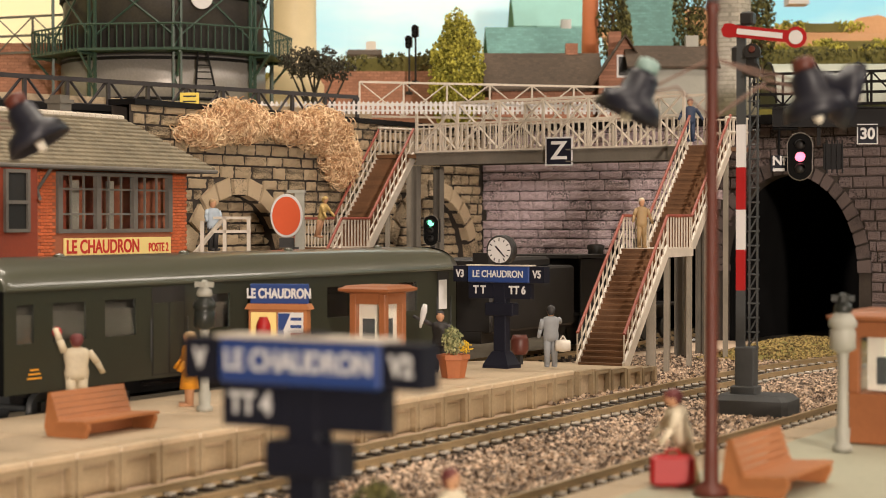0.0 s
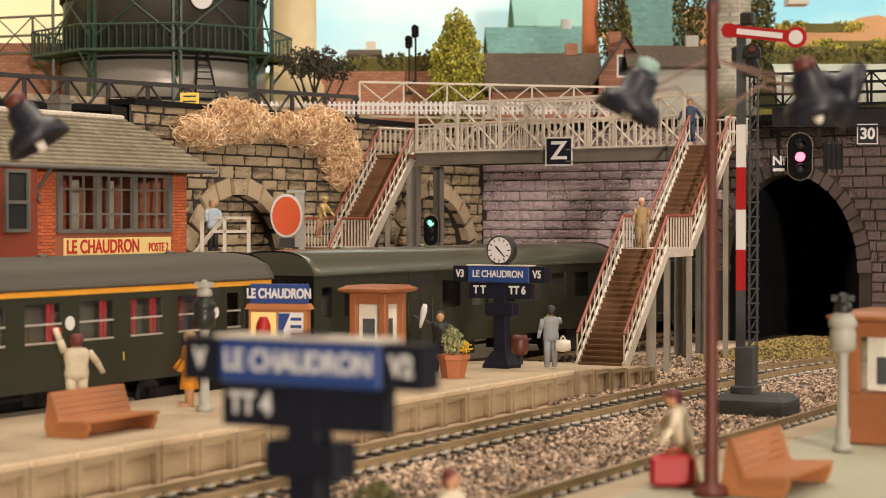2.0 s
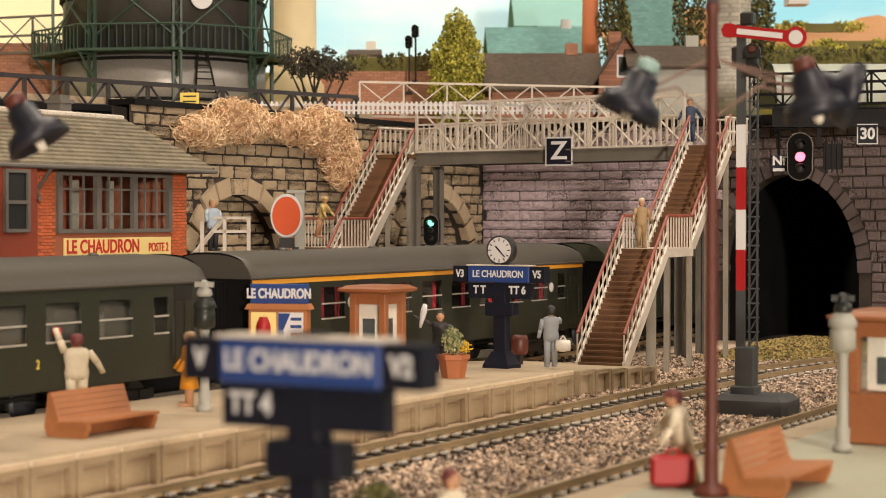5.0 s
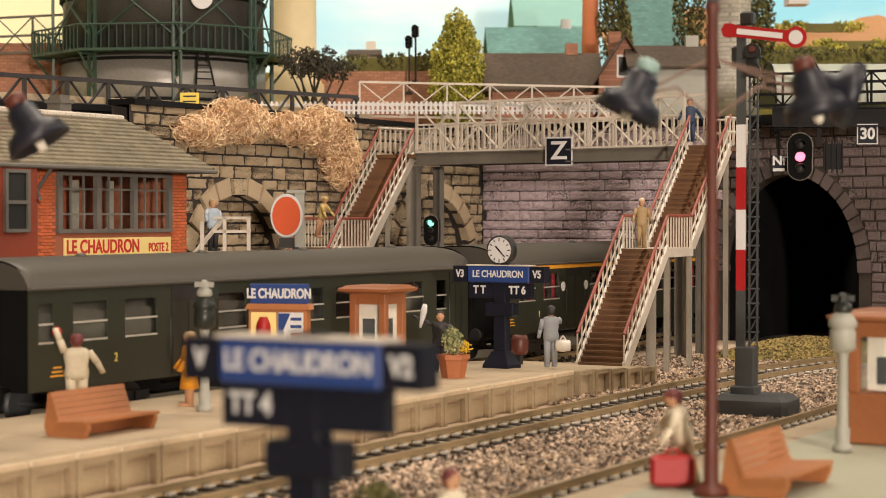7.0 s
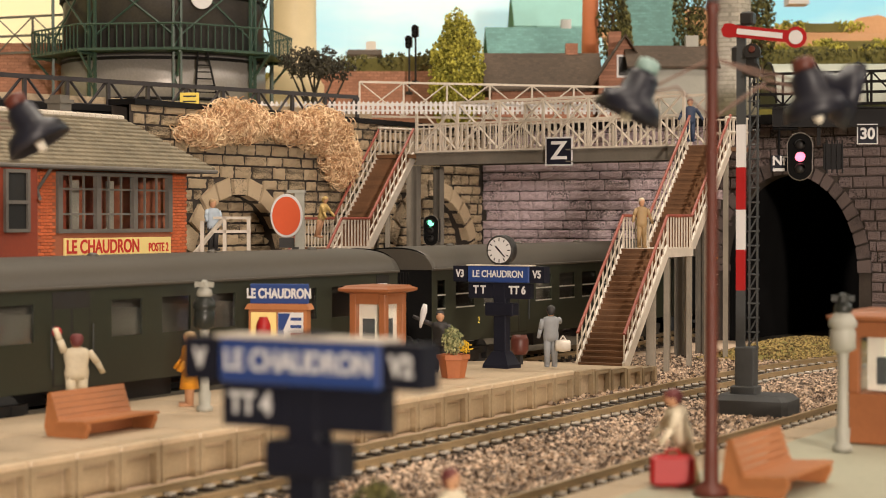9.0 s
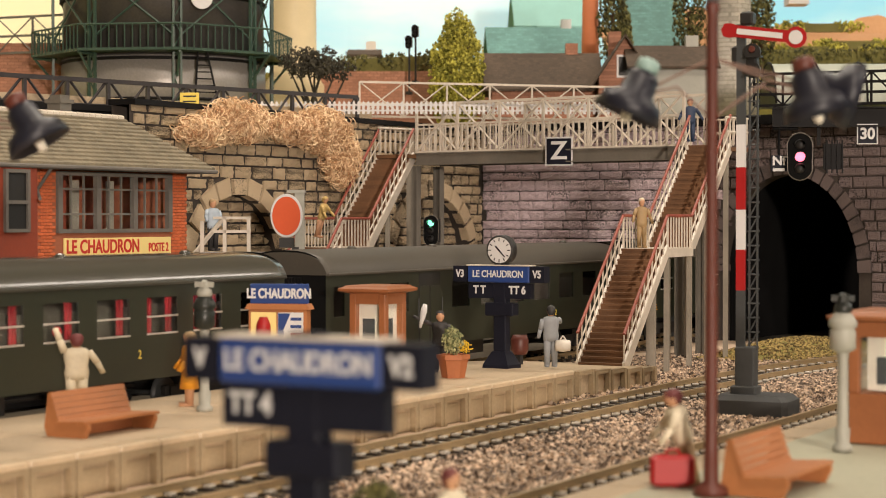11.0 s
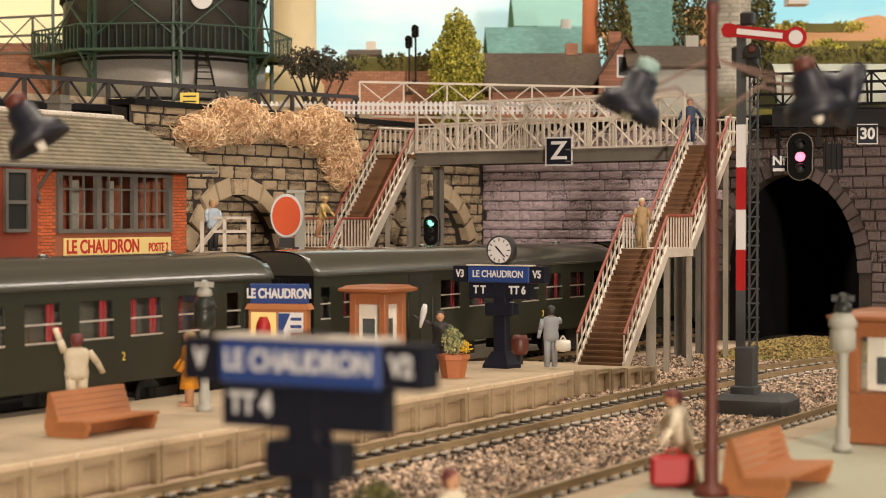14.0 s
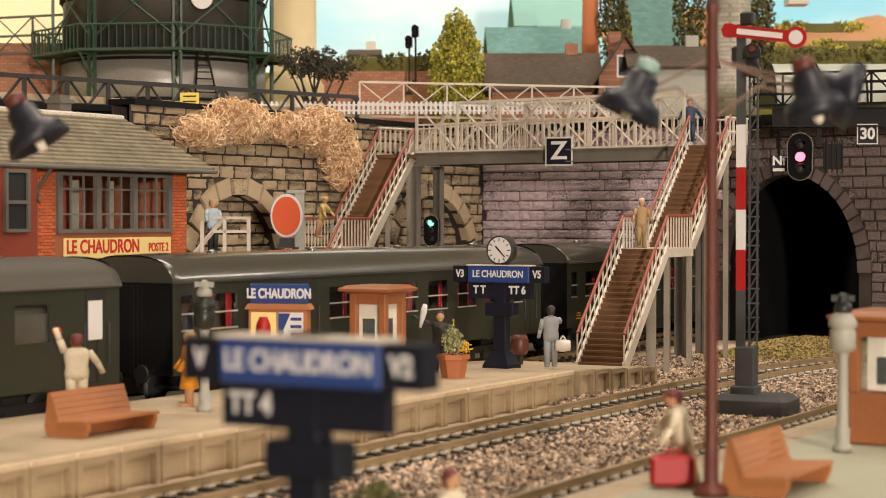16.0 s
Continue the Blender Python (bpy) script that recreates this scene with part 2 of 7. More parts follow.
def rod(bm, a, b, r, r2=None, n=6):
    """A round or square bar from a to b."""
    a, b = Vector(a), Vector(b)
    r2 = r if r2 is None else r2
    z = (b - a).normalized()
    x = z.orthogonal().normalized() if abs(z.z) < 0.9 else Vector((1, 0, 0))
    x = (x - z * x.dot(z)).normalized()
    y = z.cross(x)
    rings = []
    for p, q in ((a, r), (b, r2)):
        rings.append([bm.verts.new(p + (x * math.cos(2 * math.pi * (i + 0.5) / n) + y * math.sin(2 * math.pi * (i + 0.5) / n)) * q) for i in range(n)])
    for i in range(n):
        bm.faces.new((rings[0][i], rings[0][(i + 1) % n], rings[1][(i + 1) % n], rings[1][i]))
    bm.faces.new(rings[0][::-1])
    bm.faces.new(rings[1])


def lathe(bm, prof, n=20, c=(0, 0, 0), m=None, smooth=True):
    """Turns a profile of (radius, height) round the z axis."""
    rings = []
    for r, z in prof:
        ring = []
        for i in range(n):
            p = Vector((max(r, 1e-4) * math.cos(2 * math.pi * i / n), max(r, 1e-4) * math.sin(2 * math.pi * i / n), z))
            ring.append(bm.verts.new((m @ p if m else p) + Vector(c)))
        rings.append(ring)
    for r0, r1 in zip(rings, rings[1:]):
        for i in range(n):
            f = bm.faces.new((r0[i], r0[(i + 1) % n], r1[(i + 1) % n], r1[i]))
            f.smooth = smooth
    bm.faces.new(rings[0][::-1])
    bm.faces.new(rings[-1])


def prism(bm, pts, depth, m=None):
    """Extrudes the outline pts (x, z) from y = 0 to y = depth."""
    a = [Vector((x, 0, z)) for x, z in pts]
    b = [Vector((x, depth, z)) for x, z in pts]
    if m:
        a, b = [m @ p for p in a], [m @ p for p in b]
    a, b = [bm.verts.new(p) for p in a], [bm.verts.new(p) for p in b]
    n = len(pts)
    bm.faces.new(a)
    bm.faces.new(b[::-1])
    for i in range(n):
        bm.faces.new((a[i], b[i], b[(i + 1) % n], a[(i + 1) % n]))


def make(name, bm, material, fix=True):
    """The mesh of a finished bmesh, at model scale."""
    if fix:
        bmesh.ops.recalc_face_normals(bm, faces=bm.faces)
    bm.transform(Matrix.Scale(K, 4))
    me = bpy.data.meshes.new(name)
    bm.to_mesh(me)
    bm.free()
    me.materials.append(material)
    return me


def thing(name, loc, rz=0.0, label="", category="", group="", kind=""):
    ob = new(name)
    ob.empty_display_size = 0.005
    ob.matrix_basis = pose(loc[0] * K, loc[1] * K, loc[2] * K, 0, 0, rz)
    return tagged(ob, label, category, group, kind)


def part(name, bm, material, parent, label="", fix=True):
    ob = new(name, make(name, bm, material, fix))
    ob.parent = parent
    return tagged(ob, label)


def piece(name, me, parent, m):
    """One of many alike pieces: its own object on a shared mesh; m is in full-size metres."""
    ob = new(name, me)
    ob.parent = parent
    loc, rot, sca = m.decompose()
    ob.matrix_basis = Matrix.LocRotScale(loc * K, rot, sca)
    return ob


def single(name, bm, material, loc, rz=0.0, label="", category="", group="", kind="", fix=True):
    ob = new(name, make(name, bm, material, fix))
    ob.matrix_basis = pose(loc[0] * K, loc[1] * K, loc[2] * K, 0, 0, rz)
    return tagged(ob, label, category, group, kind)


def lettering(name, text, size, material, parent, m, squeeze=1.0, label="", bold=0.0):
    """Letters of cap height size, flat in the xz plane facing -y at the pose m (full-size metres), centred."""
    cu = bpy.data.curves.new(name, "FONT")
    cu.body, cu.size, cu.align_x, cu.align_y = text, size * 1.42, "CENTER", "CENTER"
    cu.extrude, cu.offset = 0.008, bold
    tmp = bpy.data.objects.new(name, cu)
    me = bpy.data.meshes.new_from_object(tmp)
    bpy.data.objects.remove(tmp)
    me.transform(Matrix.Scale(K, 4) @ Matrix.Diagonal((squeeze, 1, 1, 1)))
    me.materials.append(material)
    ob = new(name, me)
    ob.parent = parent
    loc, rot, _ = m.decompose()
    ob.matrix_basis = Matrix.LocRotScale(loc * K, (m @ pose(0, 0, 0, 90)).to_quaternion(), None)
    return tagged(ob, label)


def path(u):
    """Centre line of the coach track at u metres along it: place and heading. Straight into the tunnel, a bend, straight."""
    start, rad, bend = 93.0, 28.0, radians(90)
    v = 31.1
    if u <= start:
        return Vector((u, v, 0)), 0.0
    a = min((u - start) / rad, bend)
    p = Vector((start + rad * math.sin(a), v - rad + rad * math.cos(a), 0))
    rest = u - start - a * rad
    return p + Vector((math.cos(a), -math.sin(a), 0)) * rest, -a


def front_path(u, v=21.3):
    """Centre line of the front tracks, which bend the same way."""
    start, cy = 57.0, -16.7
    rad = v - cy
    if u <= start:
        return Vector((u, v, 0)), 0.0
    a = min((u - start) / rad, radians(60))
    p = Vector((start + rad * math.sin(a), cy + rad * math.cos(a), 0))
    rest = u - start - a * rad
    return p + Vector((math.cos(a), -math.sin(a), 0)) * rest, -a

# ---- setting ----


def stone_mesh(name, w, h, d, seed, material):
    """A rough block, facing -y, with a pillowed uneven front."""
    rnd = random.Random(seed)
    bm = bmesh.new()
    nx, nz = 7, 4
    g = []
    for j in range(nz + 1):
        row = []
        for i in range(nx + 1):
            edge = i in (0, nx) or j in (0, nz)
            y = rnd.uniform(-0.03, 0.03) if edge else -rnd.uniform(0.02, 0.10)
            x = (i / nx - 0.5) * w + (rnd.uniform(-0.022, 0.022) * w)
            z = (j / nz - 0.5) * h + (rnd.uniform(-0.04, 0.04) * h)
            row.append(bm.verts.new((x, y, z)))
        g.append(row)
    for j in range(nz):
        for i in range(nx):
            bm.faces.new((g[j][i], g[j][i + 1], g[j + 1][i + 1], g[j + 1][i]))
    rim = g[0] + [r[-1] for r in g[1:]] + g[-1][-2::-1] + [g[j][0] for j in range(nz - 1, 0, -1)]
    back = [bm.verts.new((v.co.x, d, v.co.z)) for v in rim]
    for i in range(len(rim)):
        k = (i + 1) % len(rim)
        bm.faces.new((rim[i], back[i], back[k], rim[k]))
    return make(name, bm, material)


def ring_box(bm, cx, cz, a, b0, b1, ra, rb, y0, y1):
    """A wedge stone of an elliptic arch between angles b0 and b1 (degrees); ra, rb = inner half axes, a = ring width."""
    vs = []
    for ang in (b0, b1):
        c, s = math.cos(radians(ang)), math.sin(radians(ang))
        for k in (0, a):
            for y in (y0, y1):
                vs.append(bm.verts.new((cx + c * (ra + k), y, cz + s * (rb + k))))
    for f in ((0, 1, 3, 2), (4, 6, 7, 5), (0, 4, 5, 1), (2, 3, 7, 6), (0, 2, 6, 4), (1, 5, 7, 3)):
        bm.faces.new([vs[i] for i in f])


def wall_plate(bm, x0, x1, z0, z1, arches, y0, y1, n=24):
    """A plate in the xz plane with arched openings (cx, half width, spring z, rise) that go down to z0."""
    xs = sorted({x0, x1, *[cx + s * hw * math.cos(math.pi * i / n) for cx, hw, sp, ri in arches for i in range(n + 1) for s in (1,)]})

    def low(x, side):
        for cx, hw, sp, ri in arches:
            if cx - hw < x + side * 1e-6 < cx + hw:
                return sp + ri * math.sqrt(max(0.0, 1 - ((x - cx) / hw) ** 2))
        return z0
    for a, b in zip(xs, xs[1:]):
        za, zb = low(a, 1), low(b, -1)
        q = [(a, za), (b, zb), (b, z1), (a, z1)]
        f = [bm.verts.new((x, y0, z)) for x, z in q]
        k = [bm.verts.new((x, y1, z)) for x, z in q]
        bm.faces.new(f)
        bm.faces.new(k[::-1])
        bm.faces.new((f[0], k[0], k[1], f[1]))
        bm.faces.new((f[3], f[2], k[2], k[3]))
    for cx, hw, sp, ri in arches:
        for s in (-1, 1):
            x = cx + s * hw
            bm.faces.new([bm.verts.new(p) for p in ((x, y0, z0), (x, y1, z0), (x, y1, sp), (x, y0, sp))])


def masonry(parent, length, z0, z1, arches, ring, course, width, seed, mats, part_range, first=0.0, ring_n=15, ring_mat=None, gap=0.085, wide=1.0):
    """Stones laid in courses over a wall of that length (local x, facing -y), with arch rings. Stones within part_range are pieces, the others one mesh."""
    rnd = random.Random(seed)
    shapes = [stone_mesh("stone", 1.0, 1.0, 0.10, seed * 10 + i, mats[0]) for i in range(9)]
    rest, count = bmesh.new(), 0
    z, row = z0, 0
    while z < z1 - 0.1:
        h = min(course * rnd.uniform(0.85, 1.15), z1 - z)
        x = first + (0.0 if row % 2 else -width * 0.5)
        while x < length:
            w = width * rnd.uniform(0.6, 1.35)
            xa, xb = max(x, first), min(x + w, length)
            cx, cz = (xa + xb) / 2, z + h / 2
            for ax, hw, sp, ri in arches:
                dz = max(0.0, (z + h * 0.4) - sp) / (ri + ring)
                if dz < 1:
                    half = (hw + ring) * math.sqrt(1 - dz * dz)
                    if cx > ax:
                        xa = max(xa, ax + half)
                    else:
                        xb = min(xb, ax - half)
            cx = (xa + xb) / 2
            if xb - xa > 0.22:
                m = Matrix.Translation((cx, rnd.uniform(-0.10, -0.035), cz)) @ Matrix.Diagonal((xb - xa - gap * wide, rnd.uniform(0.7, 1.1), h - gap, 1))
                if part_range[0] < cx < part_range[1] and cz > part_range[2] and count < 300:
                    piece("stone", rnd.choice(shapes), parent, m)
                    count += 1
                else:
                    chamfer_stone(rest, cx, cz, xb - xa - 0.05 * wide, h - 0.04, rnd)
            x += w
        z += h
        row += 1
    part("rest_of_stones", rest, mats[1], parent, fix=False)["kind"] = "stuff"
    for ax, hw, sp, ri in arches:
        for i in range(ring_n):
            bm = bmesh.new()
            step = 180 / ring_n
            ring_box(bm, ax, sp, ring * rnd.uniform(0.9, 1.1), i * step + 0.085 * step, (i + 1) * step - 0.085 * step, hw, ri, -0.10 - rnd.uniform(0, 0.08), 0.3)
            part("arch_stone", bm, ring_mat or mats[0], parent)


def chamfer_stone(bm, cx, cz, w, h, rnd):
    e = 0.05
    f = []
    for k, y in ((0, 0.02), (e, -0.07)):
        f.append([bm.verts.new((cx + sx * (w / 2 - k) + rnd.uniform(-0.02, 0.02), y - 0.03 + rnd.uniform(-0.03, 0.02), cz + sz * (h / 2 - k))) for sx, sz in ((-1, -1), (1, -1), (1, 1), (-1, 1))])
    bm.faces.new(f[1])
    for i in range(4):
        k = (i + 1) % 4
        bm.faces.new((f[0][i], f[0][k], f[1][k], f[1][i]))


def build_room():
    for name, c, s, material in (("floor", (0.6, 0.2, -1.0), (7, 7, 0.1), M_ROOMFLOOR), ("ceiling", (0.6, 0.2, 1.75), (7, 7, 0.1), M_WALLROOM),
                                 ("wall_north", (0.6, 3.7, 0.4), (7, 0.1, 2.7), M_WALLROOM), ("wall_south", (0.6, -3.3, 0.4), (7, 0.1, 2.7), M_WALLROOM),
                                 ("wall_east", (4.1, 0.2, 0.4), (0.1, 7, 2.7), M_WALLROOM), ("wall_west", (-2.9, 0.2, 0.4), (0.1, 7, 2.7), M_WALLROOM)):
        bm = bmesh.new()
        box(bm, (0, 0, 0), [v / K for v in s])
        single(name, bm, material, [v / K for v in c], 0, "plain room surface round the layout", "wall", kind="structure")


def build_ground():
    bm = bmesh.new()
    box(bm, (15, 5, -1.4), (310, 150, 2))
    single("ground", bm, M_GROUND, (0, 0, 0), 0, "brown earth baseboard under the tracks", "ground", kind="structure")
    bench_top = thing("layout_table", (15, 5, -2.4), 0, "plain wooden table frame carrying the layout", "table", kind="structure")
    bm = bmesh.new()
    box(bm, (0, 0, -1.6), (306, 146, 3.1))
    part("tabletop", bm, M_TRUNK, bench_top)
    for x in (-140, 0, 140):
        for y in (-66, 66):
            bm = bmesh.new()
            box(bm, (x, y, -41.5), (6, 6, 77))
            part("leg", bm, M_TRUNK, bench_top)
    # high ground behind the walls
    for name, c, s in (("upper_ground", (68, 92, 8.85), (26, 98, 0.7)), ("upper_ground", (22.4, 104, 8.85), (65.0, 98, 0.7)), ("upper_ground", (125, 35, 8.85), (88, 210, 0.7))):
        bm = bmesh.new()
        box(bm, (0, 0, 0), s)
        single(name, bm, M_GRASS, c, 0, "grassy high ground behind the retaining walls", "ground", kind="structure")


def build_backdrop():
    m = bpy.data.materials.new("painted_sky")
    m.use_nodes = True
    nt = m.node_tree
    b = nt.nodes["Principled BSDF"]
    tc, mp, nz, rp = (nt.nodes.new(n) for n in ("ShaderNodeTexCoord", "ShaderNodeMapping", "ShaderNodeTexNoise", "ShaderNodeValToRGB"))
    mp.inputs["Scale"].default_value = (1.6, 1.6, 5)
    nz.inputs["Scale"].default_value, nz.inputs["Detail"].default_value = 1.6, 6
    rp.color_ramp.elements[0].position, rp.color_ramp.elements[1].position = 0.44, 0.66
    rp.color_ramp.elements[0].color, rp.color_ramp.elements[1].color = (0.30, 0.66, 0.84, 1), (0.80, 0.92, 0.93, 1)
    for a, c in ((tc.outputs["Object"], mp.inputs[0]), (mp.outputs[0], nz.inputs[0]), (nz.outputs[0], rp.inputs[0]), (rp.outputs[0], b.inputs["Base Color"]), (rp.outputs[0], b.inputs["Emission Color"])):
        nt.links.new(a, c)
    # glow added to brighten the painted board, which is no lamp
    b.inputs["Emission Strength"].default_value = 0.38
    b.inputs["Roughness"].default_value = 0.9
    bm = bmesh.new()
    n, rad = 24, 135.0
    rows = []
    for i in range(n + 1):
        a = radians(-30 + 68 * i / n)
        rows.append([bm.verts.new((k * math.cos(a), k * math.sin(a), z)) for k, z in ((rad, 0), (rad, 32), (rad + 1, 32), (rad + 1, 0))])
    for p, q in zip(rows, rows[1:]):
        for i in range(4):
            k = (i + 1) % 4
            bm.faces.new((p[i], q[i], q[k], p[k]))
    bm2 = bmesh.new()
    rows = []
    for i in range(n + 1):
        a = radians(38 + 50 * i / n)
        rows.append([bm2.verts.new((k * math.cos(a), k * math.sin(a), z)) for k, z in ((rad, 0), (rad, 32), (rad + 1, 32), (rad + 1, 0))])
    for p, q in zip(rows, rows[1:]):
        for i in range(4):
            k = (i + 1) % 4
            bm2.faces.new((p[i], q[i], q[k], p[k]))
    # cream panel left of the sky, brightened by an added glow
    cream = mat("glowing_cream", (0.86, 0.80, 0.52), 0.9, scale=0.1, var=0.06, bump=0)
    nd = cream.node_tree.nodes["Principled BSDF"]
    nd.inputs["Emission Color"].default_value, nd.inputs["Emission Strength"].default_value = (0.95, 0.88, 0.55, 1), 0.25
    single("backdrop", bm2, cream, (0, 0, 0), 0, "cream panel with added glow beside the blue sky", "backdrop", kind="structure")
    single("backdrop", bm, m, (0, 0, 0), 0, "pale blue painted sky backdrop with soft white clouds", "backdrop", kind="structure")


def build_walls():
    bm = bmesh.new()
    arch = [(58.5 - 20, 3.15, 2.8, 3.15), (73.5 - 20, 3.55, 3.0, 3.05)]
    w = thing("wall_north", (20, 42, 0), 0, "tan stone retaining wall with two blind arches", "wall", kind="structure")
    wall_plate(bm, 32, 58.4, -0.5, 9.1, arch, 0, 0.8)
    part("wall_core", bm, M_JOINT, w)
    bm = bmesh.new()
    box(bm, (45, 1.0, 4.2), (26, 0.5, 9))
    part("niche_back", bm, M_JOINT, w)
    bm = bmesh.new()
    box(bm, (45.2, 0.35, 9.16), (26.4, 1.2, 0.2))
    part("coping", bm, M_BLACKIRON, w)
    masonry(w, 58.2, 2.2, 9.1, arch, 0.66, 0.45, 1.12, 3, (M_STONE, M_STONE2), (32, 58.5, 3.0), first=32, ring_n=11, gap=0.08, wide=2.3)
    bm = bmesh.new()
    box(bm, (0, 0, 4.2), (17, 0.6, 9.6))
    box(bm, (0, -0.1, 9.0), (17, 1.0, 0.22))
    single("wall_northwest", bm, M_BLACKIRON, (46.6, 46.1, 0), -16.5, "dark set-back wall behind the signal box", "wall", kind="structure")
    back = thing("arch_filling", (20, 42.68, 0), 0, "recessed stone filling of the blind arches", "wall", kind="structure")
    masonry(back, 41.8, 2.4, 6.2, [], 0, 0.42, 0.95, 5, (M_STONE, M_STONE2), (36, 41.8, 2.4), first=36, wide=2.0)
    masonry(back, 57.4, 2.4, 6.2, [], 0, 0.42, 0.95, 6, (M_STONE, M_STONE2), (49.6, 57.4, 2.4), first=49.6, wide=2.0)
    # violet cross wall with the tunnel mouth, facing back along the tracks
    east = thing("wall_east", (78.3, 42, 0), -95.5, "dark violet rough stone wall with a tunnel mouth", "wall", kind="structure")
    arch = [(10.45, 1.85, 2.7, 1.9), (15.75, 3.2, 2.7, 4.2), (26.5, 2.4, 2.6, 2.4), (34.4, 2.4, 2.6, 2.4)]
    bm = bmesh.new()
    wall_plate(bm, 0, 112, -0.5, 9.1, arch, 0, 0.9)
    part("wall_core", bm, M_JOINT, east)
    # lit stone colour left of the mouth, shaded colour low down and right
    masonry(east, 24.3, -0.2, 9.1, arch, 0.55, 0.45, 1.0, 8, (M_SLATEPART, M_PORTALSHADED), (0, 12.2, 3.0), first=0.1, ring_n=23, ring_mat=M_RING, gap=0.05)
    bm = bmesh.new()
    box(bm, (12, -0.1, 9.25), (24.6, 0.9, 0.4))
    part("edge_beam", bm, M_BLACKIRON, east)
    # hollow behind the mouths, darkness painted black, closed on all sides but the wall's
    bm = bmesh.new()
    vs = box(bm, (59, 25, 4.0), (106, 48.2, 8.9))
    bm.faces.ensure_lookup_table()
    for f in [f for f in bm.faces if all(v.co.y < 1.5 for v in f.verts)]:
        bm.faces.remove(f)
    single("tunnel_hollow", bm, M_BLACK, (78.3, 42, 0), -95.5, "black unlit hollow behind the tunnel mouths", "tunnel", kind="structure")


def build_bore_screen():
    # added black screen: hides the lit train so the mouth stays dark
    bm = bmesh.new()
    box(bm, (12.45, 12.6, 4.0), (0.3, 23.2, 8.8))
    single("added_bore_screen", bm, M_BLACK, (78.3, 42, 0), -95.5, "added black screen between the tunnel bores, keeping the train dark", "tunnel", kind="structure")


def coach_profile(hw, zb, zg, zt):
    """Half outline of body side and arched roof."""
    pts = [(hw * 0.96, zb), (hw, zb + 0.25), (hw, zg)]
    roof = [(hw + 0.05, zg), (hw + 0.04, zg + 0.08)]
    for i in range(1, 9):
        a = math.pi / 2 * i / 8
        roof.append((hw * math.cos(a) ** 0.75 if i < 8 else 0.0, zg + 0.08 + (zt - zg - 0.08) * math.sin(a)))
    return pts, roof


L_COACH, PITCH = 21.3, 23.45


def coach(name, label, roof_mat, stripe, curtains, bars, windows, number_at):
    """A passenger coach; local x along it from tail (-L/2) to front, side seen facing -y."""
    c = thing(name, (0, 0, 0), 0, label, "railway coach", group="coaches of the train")
    hw, zb, zg, zt, h = 1.45, 0.98, 3.38, 4.12, L_COACH / 2
    # side walls with window openings
    w0, w1 = 2.14, 3.04
    for s in (-1, 1):
        bm = bmesh.new()
        y0, y1 = s * hw, s * (hw - 0.07)
        edges = [-h]
        for cx, ww in windows:
            edges += [cx - ww / 2, cx + ww / 2]
        edges.append(h)

        def slab(x0, x1, za, zc, t=0.0):
            box(bm, ((x0 + x1) / 2, s * (hw - 0.035 - t), (za + zc) / 2), (x1 - x0, 0.07, zc - za))
        slab(-h, h, zb, w0)
        slab(-h, h, w1, zg)
        for i in range(0, len(edges), 2):
            slab(edges[i], edges[i + 1], w0, w1)
        part("side", bm, M_COACH, c)
        for cx, ww in windows:
            bm = bmesh.new()
            box(bm, (cx, s * (hw - 0.05), (w0 + w1) / 2), (ww, 0.02, w1 - w0))
            g = part("window_pane", bm, M_COACHGLASS, c)
            g.visible_shadow = False
            if s < 0 and bars:
                bm = bmesh.new()
                box(bm, (cx, s * (hw + 0.012), w0 + 0.42), (ww, 0.03, 0.045))
                box(bm, (cx, s * (hw + 0.012), w0 - 0.02), (ww, 0.03, 0.045))
                part("window_bar", bm, M_ALU, c)
            if s < 0 and curtains and ww > 0.8:
                bm = bmesh.new()
                for k in (0.36, -0.30) if int(cx * 7) % 2 else (0.34,):
                    for j in range(4):
                        box(bm, (cx + k * ww + (j - 1.5) * 0.07, s * (hw - 0.16 - 0.03 * (j % 2)), (w0 + w1) / 2), (0.075, 0.03, w1 - w0))
                part("curtain", bm, M_CURTAIN, c)
        for x, dw in ((-4.6, 1.35), (h - 0.9, 0.75)):
            # flat dark plate, its colour standing in for the doorway's recess shade
            bm = bmesh.new()
            box(bm, (x, s * (hw + 0.004), 2.18), (dw, 0.02, 2.25))
            d = part("door", bm, M_DARK, c, "entrance door on a dark plate painting the shade of its recess")
            for k in (-1, 1):
                bm = bmesh.new()
                box(bm, (x + k * dw / 4, s * (hw + 0.018), 2.0), (dw / 2 - 0.09, 0.012, 1.8))
                part("door_leaf", bm, M_COACH, d)
                bm = bmesh.new()
                rod(bm, (x + k * (dw / 2 + 0.08), s * (hw + 0.05), 1.5), (x + k * (dw / 2 + 0.08), s * (hw + 0.05), 2.5), 0.02)
                part("handrail", bm, M_MAST, d)
        if stripe:
            bm = bmesh.new()
            box(bm, (0, s * (hw + 0.015), zg - 0.10), (L_COACH - 0.1, 0.03, 0.13))
            part("yellow_stripe", bm, M_YELLOW, c, "orange-yellow stripe under the gutter")
            if s < 0:
                for x in (-5.55, -3.6, 2.2, 8.0):
                    bm = bmesh.new()
                    lathe(bm, [(0.17, 0), (0.17, 0.02)], 14, (x, s * hw, 2.55), Matrix.Rotation(radians(90), 3, "X"))
                    part("round_plate", bm, M_LETTER, c)
    if len(windows) == 9:
        for s in (-1, 1):
            bm = bmesh.new()
            chamfer(bm, (h - 0.95, s * (hw + 0.03), 2.58), (0.52, 0.03, 0.95), 0.01)
            part("white_blind", bm, M_LETTER, c, "white blind in the end window")
